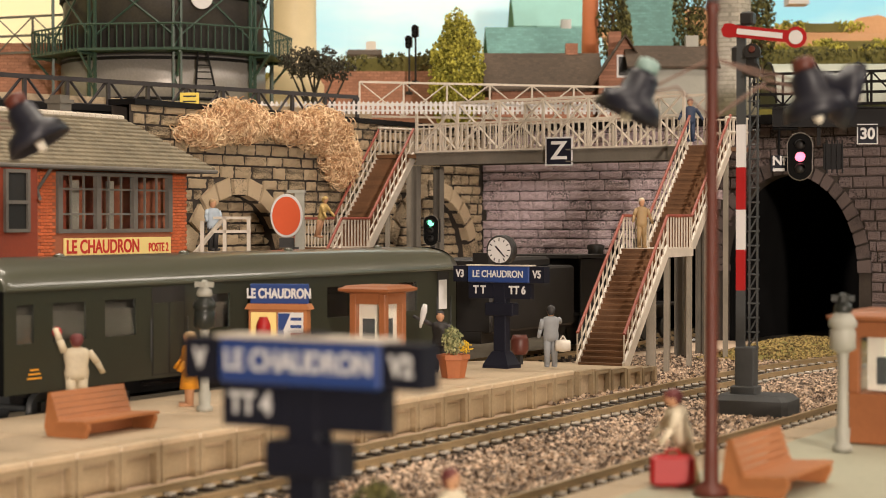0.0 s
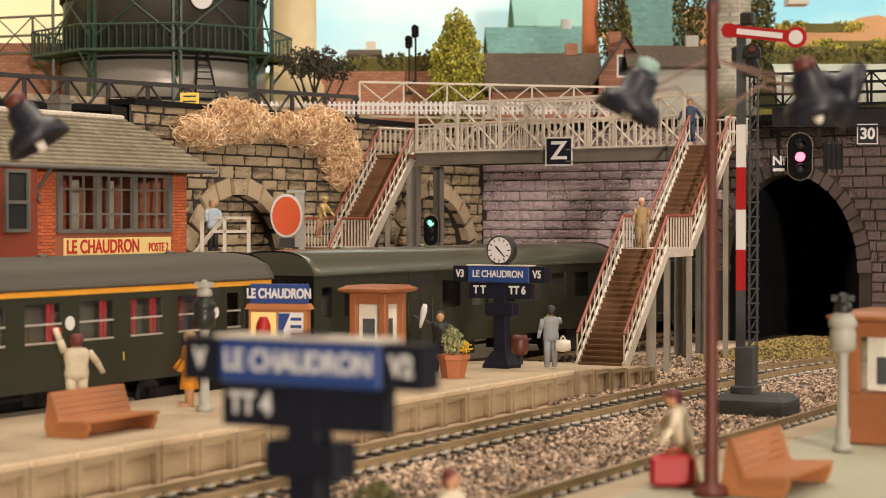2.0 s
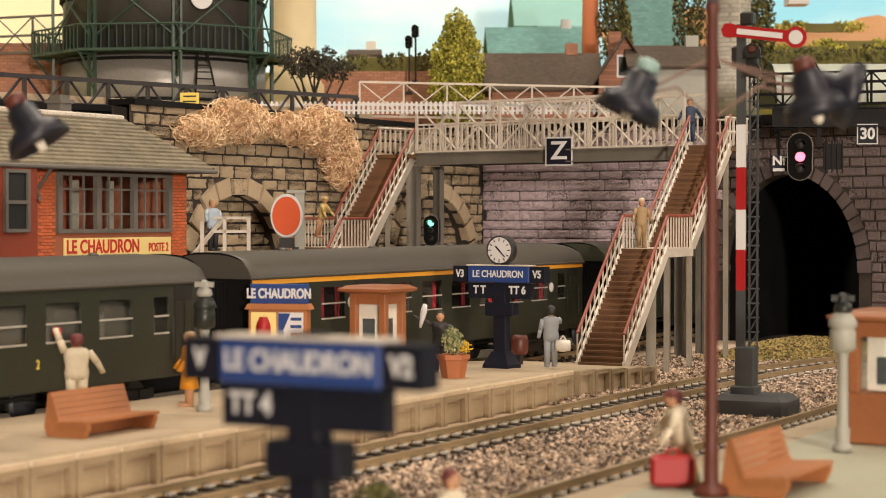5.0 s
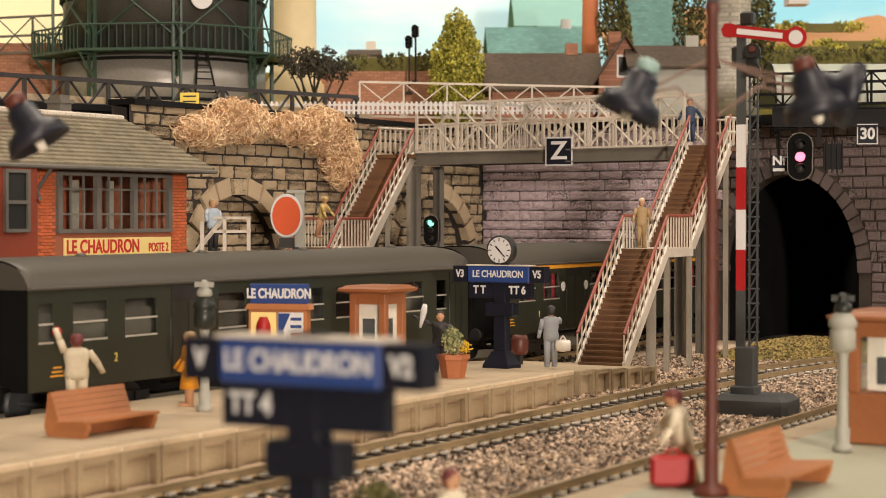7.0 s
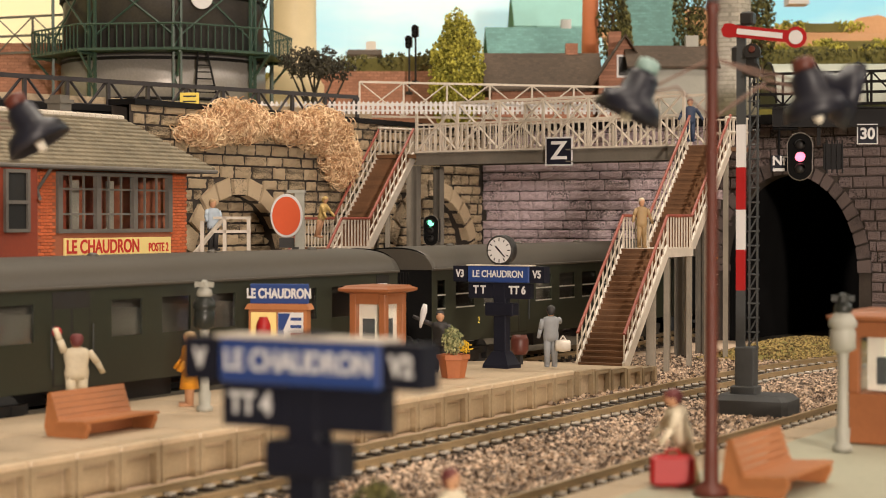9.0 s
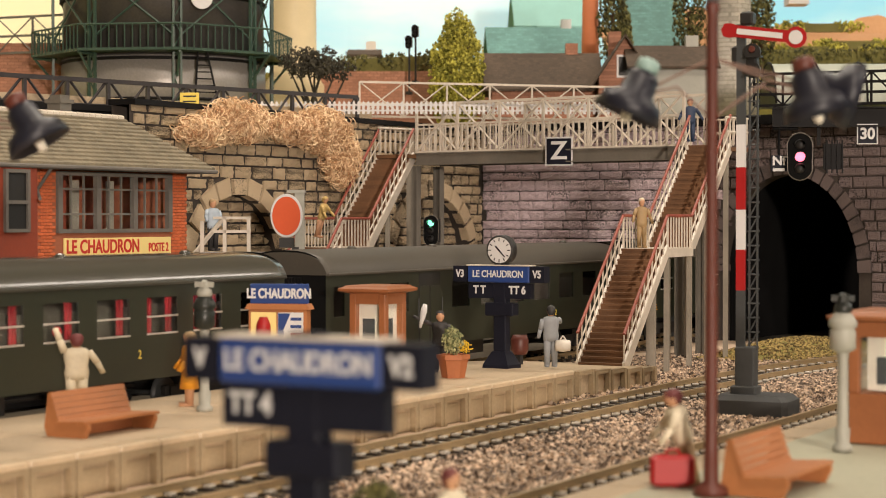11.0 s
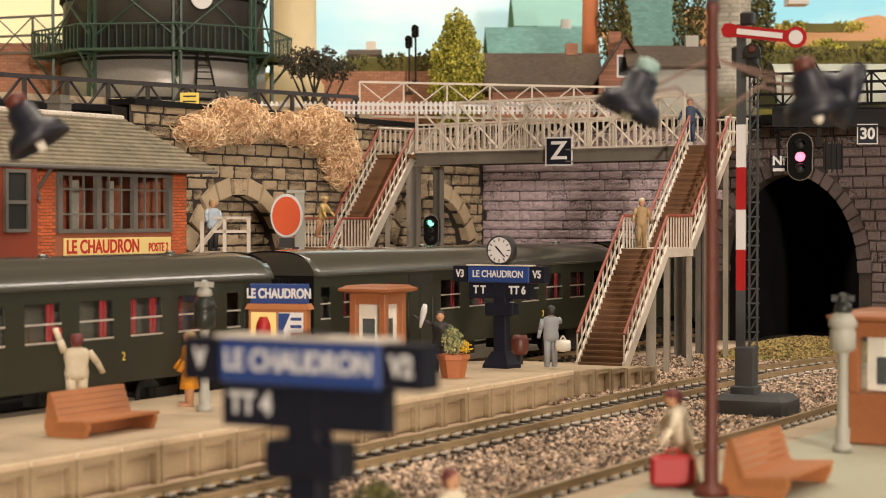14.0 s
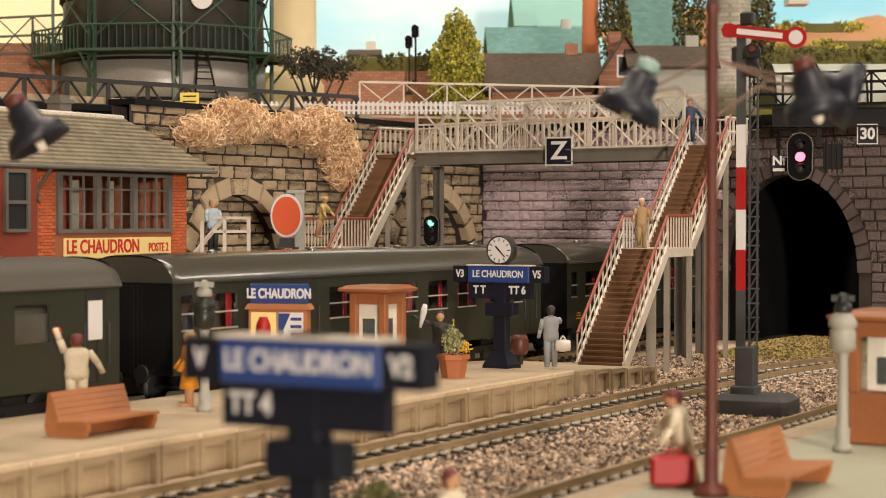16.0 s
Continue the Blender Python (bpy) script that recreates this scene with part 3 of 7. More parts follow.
    if number_at:
        for x in number_at:
            lettering("class_number", "1" if stripe else "2", 0.22, M_NOTICE, c, pose(x, -hw - 0.012, 1.62), 0.9)
    # small blocks of writing by the tail end
    for k in range(3):
        bm = bmesh.new()
        box(bm, (-h + 1.0, -hw - 0.006, 1.32 + 0.10 * k), (0.5 - 0.1 * k, 0.01, 0.04))
        part("notice_bar", bm, M_YELLOW, c)
    bm = bmesh.new()
    box(bm, (0, 0, 1.05), (L_COACH - 0.1, 2 * hw - 0.15, 0.12))
    part("floor_plate", bm, M_DARK, c)
    bm = bmesh.new()
    box(bm, (0, 0.55, 2.2), (L_COACH - 0.6, 0.05, 2.2))
    for i in range(10):
        x = -h + 1.6 + i * (L_COACH - 3.2) / 9
        box(bm, (x, -0.25, 1.9), (0.06, 1.6, 1.7))
        box(bm, (x + 0.3, -0.35, 1.55), (0.4, 1.4, 0.9))
    part("interior", bm, M_SEAT, c)
    # roof shell
    _, roof = coach_profile(hw, zb, zg, zt)
    prof = [(y, z) for y, z in roof] + [(-y, z) for y, z in roof[-2::-1]]
    bm = bmesh.new()
    xs = [-h - 0.05, -h + 0.3, -h + 1.1] + [-h + 1.1 + (L_COACH - 2.2) * i / 6 for i in range(1, 6)] + [h - 1.1, h - 0.3, h + 0.05]
    rings = []
    for x in xs:
        k = max(0.0, 1 - (h + 0.05 - abs(x)) / 1.1)
        rings.append([bm.verts.new((x, y, z - (z - zg) * 0.10 * k * k)) for y, z in prof])
    for r0, r1 in zip(rings, rings[1:]):
        for i in range(len(prof) - 1):
            bm.faces.new((r0[i], r0[i + 1], r1[i + 1], r1[i])).smooth = True
    for r in (rings[0], rings[-1]):
        bm.faces.new(r)
    bm.faces.new([bm.verts.new(p) for p in ((-h, -hw - 0.05, zg), (h, -hw - 0.05, zg), (h, hw + 0.05, zg), (-h, hw + 0.05, zg))])
    part("roof", bm, roof_mat, c)
    for x in (-7.5, -2.5, 2.5, 7.5):
        bm = bmesh.new()
        lathe(bm, [(0.16, 0), (0.16, 0.06), (0.10, 0.12), (0.0, 0.13)], 10, (x, -0.35, zt - 0.06))
        part("roof_vent", bm, roof_mat, c)
    bm = bmesh.new()
    for y in (-hw - 0.05, hw + 0.05):
        rod(bm, (-h, y, zg + 0.02), (h, y, zg + 0.02), 0.045, n=8)
    part("gutter", bm, roof_mat, c)
    for s in (-1, 1):
        bm = bmesh.new()
        body = [(y, z) for y, z in ((-hw, zb), (hw, zb), (hw, zg))] + [(y * 0.98, z * 0.995) for y, z in prof[1:-1]] + [(-hw, zg)]
        vs0 = [bm.verts.new((s * (h - 0.02), y, z)) for y, z in body]
        vs1 = [bm.verts.new((s * (h + 0.03), y, z)) for y, z in body]
        bm.faces.new(vs0)
        bm.faces.new(vs1[::-1])
        e = part("end_wall", bm, M_BLACK, c)
        bm = bmesh.new()
        box(bm, (s * (h + 0.35), 0, 2.15), (0.7, 1.2, 2.2))
        for k in range(4):
            box(bm, (s * (h + 0.12 + 0.17 * k), 0, 2.15), (0.06, 1.32, 2.32))
        part("gangway", bm, M_BLACK, c)
        for y in (-0.85, 0.85):
            bm = bmesh.new()
            lathe(bm, [(0.08, 0), (0.08, 0.5), (0.24, 0.52), (0.22, 0.58)], 12, (s * h, y, 1.05), Matrix.Rotation(radians(90 * s), 3, "Y"))
            part("buffer", bm, M_DARK, c)
        # bogie
        bx = s * (h - 3.3)
        bm = bmesh.new()
        for y in (-1.02, 1.02):
            box(bm, (bx, y, 0.58), (3.3, 0.12, 0.24))
            for k in (-1.25, 1.25):
                box(bm, (bx + k, y, 0.47), (0.42, 0.2, 0.42))
            box(bm, (bx, y * 1.04, 0.42), (0.9, 0.14, 0.34))
        box(bm, (bx, 0, 0.75), (0.8, 2.0, 0.25))
        bog = part("bogie", bm, M_DARK, c)
        for k in (-1.25, 1.25):
            bm = bmesh.new()
            for y in (-0.72, 0.72):
                lathe(bm, [(0.46, -0.07), (0.50, -0.05), (0.46, -0.02), (0.44, 0.07)], 18, (bx + k, y, 0.46), Matrix.Rotation(radians(90), 3, "X"))
            rod(bm, (bx + k, -0.72, 0.46), (bx + k, 0.72, 0.46), 0.08)
            part("wheelset", bm, M_MAST, bog)
    bm = bmesh.new()
    box(bm, (-1.5, -0.85, 0.72), (2.4, 0.5, 0.45))
    box(bm, (2.2, -0.8, 0.75), (1.3, 0.5, 0.38))
    rod(bm, (-4.6, -0.6, 0.75), (5, -0.6, 0.75), 0.06)
    part("equipment_box", bm, M_DARK, c)
    return c


def locomotive():
    """Black steam engine and tender; local x forward, origin between its ends."""
    e = thing("steam_locomotive", (0, 0, 0), 0, "black steam locomotive running into the tunnel", "steam locomotive")
    bm = bmesh.new()
    lathe(bm, [(0.80, -1.2), (0.86, -1.1), (0.86, 6.6), (0.80, 6.8)], 24, (0, 0, 2.7), Matrix.Rotation(radians(90), 3, "Y"))
    part("boiler", bm, M_DARK, e)
    for x, r, hh in ((6.0, 0.32, 0.7), (3.4, 0.36, 0.5), (1.2, 0.34, 0.5)):
        bm = bmesh.new()
        lathe(bm, [(r, 0), (r * 0.9, hh * 0.6), (r * 1.05, hh), (r * 0.6, hh + 0.05)], 16, (x, 0, 3.45))
        part("dome" if x < 5 else "chimney", bm, M_DARK, e)
    bm = bmesh.new()
    box(bm, (-2.2, -1.4, 2.5), (2.0, 0.06, 2.0))
    box(bm, (-2.2, 1.4, 2.5), (2.0, 0.06, 2.0))
    box(bm, (-1.2, 0, 2.5), (0.06, 2.8, 2.0))
    box(bm, (-2.3, 0, 3.6), (2.6, 3.0, 0.12))
    part("cab", bm, M_DARK, e)
    bm = bmesh.new()
    box(bm, (2.2, 0, 1.45), (10.5, 2.7, 0.1))
    box(bm, (2.2, 0, 1.1), (10, 1.0, 0.5))
    part("running_board", bm, M_DARK, e)
    for x in (-1.2, 0.7, 2.6, 4.5, 6.4):
        for y in (-0.74, 0.74):
            bm = bmesh.new()
            lathe(bm, [(0.75 if x < 6 else 0.45, -0.06), (0.75 if x < 6 else 0.45, 0.06)], 20, (x, y, 0.76 if x < 6 else 0.46), Matrix.Rotation(radians(90), 3, "X"))
            part("wheel", bm, M_MAST, e)
    bm = bmesh.new()
    chamfer(bm, (-7.0, 0, 2.2), (6.6, 2.8, 2.2), 0.08)
    chamfer(bm, (-7.4, 0, 3.45), (4.6, 2.2, 0.4), 0.1)
    box(bm, (-7, 0, 0.95), (6.6, 2.0, 0.4))
    part("tender", bm, M_DARK, e)
    bm = bmesh.new()
    box(bm, (-10.0, -0.95, 3.6), (0.5, 0.6, 0.5))
    part("tool_box", bm, M_DARK, e)
    return e


def build_train():
    wide = [(-10.05, 0.5), (-8.45, 1.25), (-6.5, 1.25)] + [(-2.6 + i * 1.93, 1.25) for i in range(6)] + [(8.85, 0.6)]
    plain = [(-9.95, 0.6), (-8.4, 1.2), (-6.5, 1.2)] + [(-2.5 + i * 2.0, 1.2) for i in range(6)]
    kinds = (("dark green coach with a glossy green roof", M_ROOF_A, False, False, False, plain, (-7.5, 4.6)),
             ("green first-class coach with orange stripe and red curtains", M_ROOF_B, True, True, True, wide, (-7.5, 4.2)),
             ("dark green coach with a dull grey roof and white bars", M_ROOF_B, False, False, True, wide, (-7.5, 4.2)),
             ("dark green second-class coach with a dull grey roof", M_ROOF_B, False, False, False, plain, (-7.5, 4.6)),
             ("green coach with a shiny roof and red curtains", M_ROOF_E, False, True, True, wide, (-7.5, 4.2)),
             ("green coach with red curtains and shiny dark roof", M_ROOF_E, False, True, True, wide, (-7.5, 4.2)),
             ("dark green second-class coach at the train's end", M_ROOF_B, False, False, False, plain, (-7.5, 4.6)))
    return [coach("coach", *k) for k in kinds]

# ---- tracks and platforms ----


def build_track(name, centre, u0, u1, label):
    t = thing(name, (0, 0, 0), 0, label, "railway track", group="tracks", kind="structure")
    for off in (-0.7175, 0.7175):
        bm = bmesh.new()
        rings = []
        n = int((u1 - u0) / 2)
        for i in range(n + 1):
            p, a = centre(u0 + (u1 - u0) * i / n)
            nrm = Vector((math.sin(-a), math.cos(a), 0))
            ring = []
            for y, z in ((-0.09, -0.20), (-0.09, -0.17), (-0.025, -0.15), (-0.025, -0.05), (-0.045, -0.04), (-0.045, 0), (0.045, 0), (0.045, -0.04), (0.025, -0.05), (0.025, -0.15), (0.09, -0.17), (0.09, -0.20)):
                ring.append(bm.verts.new(p + nrm * (off + y) + Vector((0, 0, z))))
            rings.append(ring)
        for r0, r1 in zip(rings, rings[1:]):
            for i in range(12):
                k = (i + 1) % 12
                bm.faces.new((r0[i], r1[i], r1[k], r0[k]))
        part("rail", bm, M_RAIL, t)
    bm = bmesh.new()
    chamfer(bm, (0, 0, -0.28), (0.27, 2.5, 0.16), 0.03)
    for y in (-0.7175, 0.7175):
        for k in (-1, 1):
            box(bm, (0, y + 0.13 * k, -0.17), (0.14, 0.10, 0.09))
    me = make("sleeper", bm, M_SLEEPER)
    # extra chair outside each rail, its pale colour doubling as a glint
    bm = bmesh.new()
    chamfer(bm, (0, 0, 0), (0.22, 0.17, 0.07), 0.02)
    chair = make("rail_chair", bm, M_CHAIRGLINT)
    u, count = max(u0, 20), 0
    while u < u1 and count < 150:
        p, a = centre(u)
        piece("sleeper", me, t, Matrix.Translation(p) @ Matrix.Rotation(a, 4, "Z"))
        if name != "track_train":
            for off in (-0.7175, 0.7175):
                piece("rail_chair", chair, t, Matrix.Translation(p) @ Matrix.Rotation(a, 4, "Z") @ Matrix.Translation((0, off - 0.20, -0.165)))
        u += 0.62
        count += 1


def build_ballast():
    """Loose stones between and beside the tracks, one heap."""
    rnd = random.Random(11)
    base = [(0, 0, 1), (0.9, 0, 0.1), (-0.3, 0.85, 0), (-0.4, -0.8, 0.1), (0.1, 0.1, -0.8)]
    faces = [(0, 1, 2), (0, 2, 3), (0, 3, 1), (4, 2, 1), (4, 3, 2), (4, 1, 3)]
    verts, polys = [], []

    def strip(u0, u1, v0, v1, n, size, z=-0.27):
        for _ in range(n):
            u, v = rnd.uniform(u0, u1), rnd.uniform(v0, v1)
            p, a = front_path(u, v)
            q = Euler((rnd.uniform(0, 6), rnd.uniform(0, 6), rnd.uniform(0, 6))).to_matrix()
            s = size * rnd.uniform(0.55, 1.3)
            k = len(verts)
            off = Vector((p.x, p.y, z + rnd.uniform(-0.04, 0.05)))
            for b in base:
                w = (q @ Vector((b[0] * rnd.uniform(0.7, 1.2), b[1], b[2]))) * s + off
                verts.append(w * K)
            polys.extend([tuple(k + i for i in f) for f in faces])
    strip(24, 62, 15.6, 20.2, 21000, 0.085)
    strip(24, 66, 20.3, 22.2, 5500, 0.065, -0.33)
    strip(24, 62, 14.0, 15.7, 3500, 0.065, -0.33)
    strip(48, 68, 22.2, 29.5, 9000, 0.085)
    strip(56, 74, 16.0, 20.4, 8000, 0.085)
    strip(60, 76, 20.0, 29.0, 5000, 0.085)
    me = bpy.data.meshes.new("ballast")
    me.from_pydata(verts, [], polys)
    me.materials.append(M_BALLAST)
    tagged(new("ballast", me), "loose brown and tan ballast stones round the tracks", "ballast", kind="stuff")
    # shoulder bed
    bm = bmesh.new()
    box(bm, (46, 20.5, -0.38), (62, 21, 0.12))
    single("ballast_bed", bm, M_BALLAST, (0, 0, 0), 0, "compacted tan ballast bed under the sleepers", "ballast", kind="structure")
    # mossy mound by the tunnel mouth, under crumbs of scatter
    def swell(u, v):
        k = max(0.0, 1 - ((u - 71.5) / 6.5) ** 2) * max(0.0, 1 - ((v - 24.2) / 2.4) ** 2)
        return -0.34 + 0.55 * k + 0.08 * noise.noise(Vector((u * 0.9, v * 0.9, 5)))
    bm = bmesh.new()
    grid = [[bm.verts.new((64.5 + i * 0.35, 21.9 + j * 0.3, swell(64.5 + i * 0.35, 21.9 + j * 0.3))) for j in range(17)] for i in range(41)]
    for p, q in zip(grid, grid[1:]):
        for j in range(16):
            bm.faces.new((p[j], q[j], q[j + 1], p[j + 1])).smooth = True
    single("mossy_bank", bm, M_GRASS, (0, 0, 0), 0, "low mossy yellow-brown bank by the tunnel mouth", "bank", kind="structure")
    verts, polys = [], []
    for _ in range(7000):
        u, v = rnd.uniform(64.7, 78), rnd.uniform(22.0, 26.6)
        q = Euler((rnd.uniform(0, 6), rnd.uniform(0, 6), rnd.uniform(0, 6))).to_matrix()
        size, k = 0.06 * rnd.uniform(0.5, 1.3), len(verts)
        verts.extend([((q @ Vector(c)) * size + Vector((u, v, swell(u, v) + 0.02))) * K for c in base])
        polys.extend([tuple(k + i for i in f) for f in faces])
    me = bpy.data.meshes.new("scatter_crumbs")
    me.from_pydata(verts, [], polys)
    me.materials.append(M_CRUMB)
    tagged(new("scatter_crumbs", me), "yellow-brown scatter crumbs on the mossy bank", "scatter", kind="stuff")


def build_platforms():
    v0, v1, top = 23.6, 29.2, 0.55
    p = thing("platform_middle", (0, 0, 0), 0, "sand-coloured concrete island platform with panelled edge", "platform", kind="structure")
    bm = bmesh.new()
    prism(bm, [(18, -0.3), (56, -0.3), (56, 0.24), (49.7, top), (18, top)], v1 - v0 - 0.1, Matrix.Translation((0, v0 + 0.1, 0)))
    part("slab", bm, M_PLATFORM, p)
    bm = bmesh.new()
    prism(bm, [(18, top - 0.14), (49.7, top - 0.14), (49.7, top + 0.01), (18, top + 0.01)], 0.30, Matrix.Translation((0, v0 + 0.16, 0)))
    part("edge_slab", bm, M_PLATFORM, p)
    bm = bmesh.new()
    chamfer(bm, (0, 0, 0), (1.275, 0.52, 0.16), 0.035)
    cap = make("edge_cap", bm, M_WORN)
    # edge panels: a frame with a sunk field
    bm = bmesh.new()
    w, h = 1.245, 0.80
    for x in (-w / 2 + 0.07, w / 2 - 0.07):
        box(bm, (x, -0.02, -h / 2), (0.14, 0.16, h))
    box(bm, (0, -0.019, -0.06), (w - 0.27, 0.155, 0.12))
    box(bm, (0, 0.17, -h / 2), (w - 0.2, 0.05, h))
    chamfer(bm, (0, 0.10, -h / 2 - 0.08), (w - 0.42, 0.09, h - 0.30), 0.02)
    me = make("edge_panel", bm, M_PANEL)
    x = 19.73
    while x < 49.2:
        piece("edge_panel", me, p, Matrix.Translation((x + 0.65, v0 + 0.03, top - 0.1)))
        piece("edge_cap", cap, p, Matrix.Translation((x + 0.65, v0 + 0.185, top - 0.045)))
        x += 1.30
    rnd = random.Random(2)
    for i in range(5):
        u = 50.5 + i * 1.19
        bm = bmesh.new()
        hh = 0.80 - 0.05 * (i + 0.5)
        z = top - (u - 49.7) * 0.05
        for dx in (-0.48, 0.48):
            box(bm, (u + dx, v0 - 0.0, z - hh / 2), (0.14, 0.15, hh))
        box(bm, (u, v0 + 0.001, z - 0.06), (0.80, 0.124, 0.13))
        box(bm, (u, v0 + 0.13, z - hh / 2), (1.0, 0.05, hh))
        part("ramp_panel", bm, M_PANEL, p)
    # flagstone joints on the top: shallow slabs
    bm = bmesh.new()
    chamfer(bm, (0, 0, 0), (2.36, 2.5, 0.03), 0.012)
    me = make("flagstone", bm, M_PLATFORM)
    for i in range(12):
        for k in range(2):
            piece("flagstone", me, p, Matrix.Translation((21.2 + i * 2.38, v0 + 1.72 + k * 2.53, top + 0.006)))
    n = thing("platform_near", (0, 0, 0), 0, "pale grey-green platform with cream edge stones", "platform", kind="structure")
    bm = bmesh.new()
    box(bm, (36, 6.9, 0.1), (60, 11.6, 0.9))
    part("slab", bm, M_NEARPLAT, n)
    bm = bmesh.new()
    chamfer(bm, (0, 0, 0), (1.94, 0.8, 0.9), 0.03)
    me = make("edge_stone", bm, M_PLATFORM)
    for i in range(24):
        piece("edge_stone", me, n, Matrix.Translation((20 + i * 1.96, 12.75, 0.115)))


# ---- footbridge ----


def flight(s, x0, z0, run, rise, steps, width, tread, name_prefix=""):
    """One straight flight in the stair s, climbing along local x; its width lies along y."""
    for i in range(steps):
        m = Matrix.Translation((x0 + run * (i + 0.5) / steps, 0, z0 + rise * (i + 1) / steps))
        piece("tread", tread, s, m)
    ang = math.atan2(rise, run)
    ln = math.hypot(run, rise)
    for y in (-width / 2, width / 2):
        bm = bmesh.new()
        prism(bm, [(x0 - 0.05, z0 - 0.05), (x0 + 0.3, z0 - 0.05), (x0 + run + 0.02, z0 + rise - 0.28), (x0 + run + 0.02, z0 + rise + 0.16), (x0 - 0.05, z0 + 0.2)], 0.09, Matrix.Translation((0, y - 0.045, 0)))
        part("stringer", bm, M_LATTICE, s)
        bm = bmesh.new()
        rod(bm, (x0, y, z0 + 1.12), (x0 + run, y, z0 + rise + 1.12), 0.055, n=8)
        part("handrail", bm, M_HANDRAIL, s)
        bm = bmesh.new()
        rod(bm, (x0, y, z0 + 0.6), (x0 + run, y, z0 + rise + 0.6), 0.03, n=6)
        part("mid_rail", bm, M_LATTICE, s)
        bm = bmesh.new()
        rod(bm, (0, 0, 0), (0, 0, 1.0), 0.03, n=4)
        me = make("baluster", bm, M_LATTICE)
        n = 11
        for i in range(n + 1):
            piece("baluster", me, s, Matrix.Translation((x0 + run * i / n, y, z0 + rise * i / n + 0.1)))


RUN1, RISE1, LAND, RUN2, RISE2, SWIDTH = 4.3, 3.8, 2.7, 4.7, 3.80, 1.6


def build_stair(loc, rz):
    s = thing("footbridge_stair", loc, rz, "grey-beige footbridge stair with brown treads and red-brown handrails", "stair", group="footbridge stairs")
    bm = bmesh.new()
    box(bm, (0.02, 0, -0.04), (0.34, SWIDTH - 0.06, 0.07))
    box(bm, (-0.1, 0, -0.13), (0.03, SWIDTH - 0.06, 0.13))
    tread = make("tread", bm, M_TREAD)
    flight(s, 0, 0, RUN1, RISE1, 21, SWIDTH, tread)
    x1 = RUN1 + LAND
    flight(s, x1, RISE1, RUN2, RISE2, 21, SWIDTH, tread)
    bm = bmesh.new()
    box(bm, (RUN1 + LAND / 2, 0, RISE1 - 0.15), (LAND + 0.1, SWIDTH + 0.1, 0.3))
    part("landing", bm, M_LATTICE, s)
    bm = bmesh.new()
    rod(bm, (0, 0, 0), (0, 0, 1.1), 0.03, n=4)
    me = make("baluster", bm, M_LATTICE)
    for y in (-SWIDTH / 2, SWIDTH / 2):
        bm = bmesh.new()
        rod(bm, (RUN1, y, RISE1 + 1.12), (x1, y, RISE1 + 1.12), 0.055, n=8)
        part("handrail", bm, M_HANDRAIL, s)
        for i in range(9):
            piece("baluster", me, s, Matrix.Translation((RUN1 + LAND * (i + 0.3) / 9, y, RISE1)))
    # paired legs
    for x, top in ((RUN1 - 1.3, RISE1 - 1.3), (RUN1 + 0.1, RISE1 - 0.3), (x1 - 0.1, RISE1 - 0.3), (x1 + 2.0, RISE1 + 1.3), (x1 + 4.3, RISE1 + 3.2)):
        for y in (-SWIDTH / 2 + 0.05, SWIDTH / 2 - 0.05):
            bm = bmesh.new()
            box(bm, (x, y, top / 2 - 0.2), (0.035, 0.12, top + 0.4))
            for k in (-0.09, 0.09):
                box(bm, (x + k * 0.9, y, top / 2 - 0.2), (0.035, 0.15, top + 0.4))
            part("leg", bm, M_LEG, s)
    bm = bmesh.new()
    box(bm, (-0.1, SWIDTH / -2, -0.05), (0.5, 0.35, 0.14))
    part("foot_block", bm, M_WHITE, s)
    return s


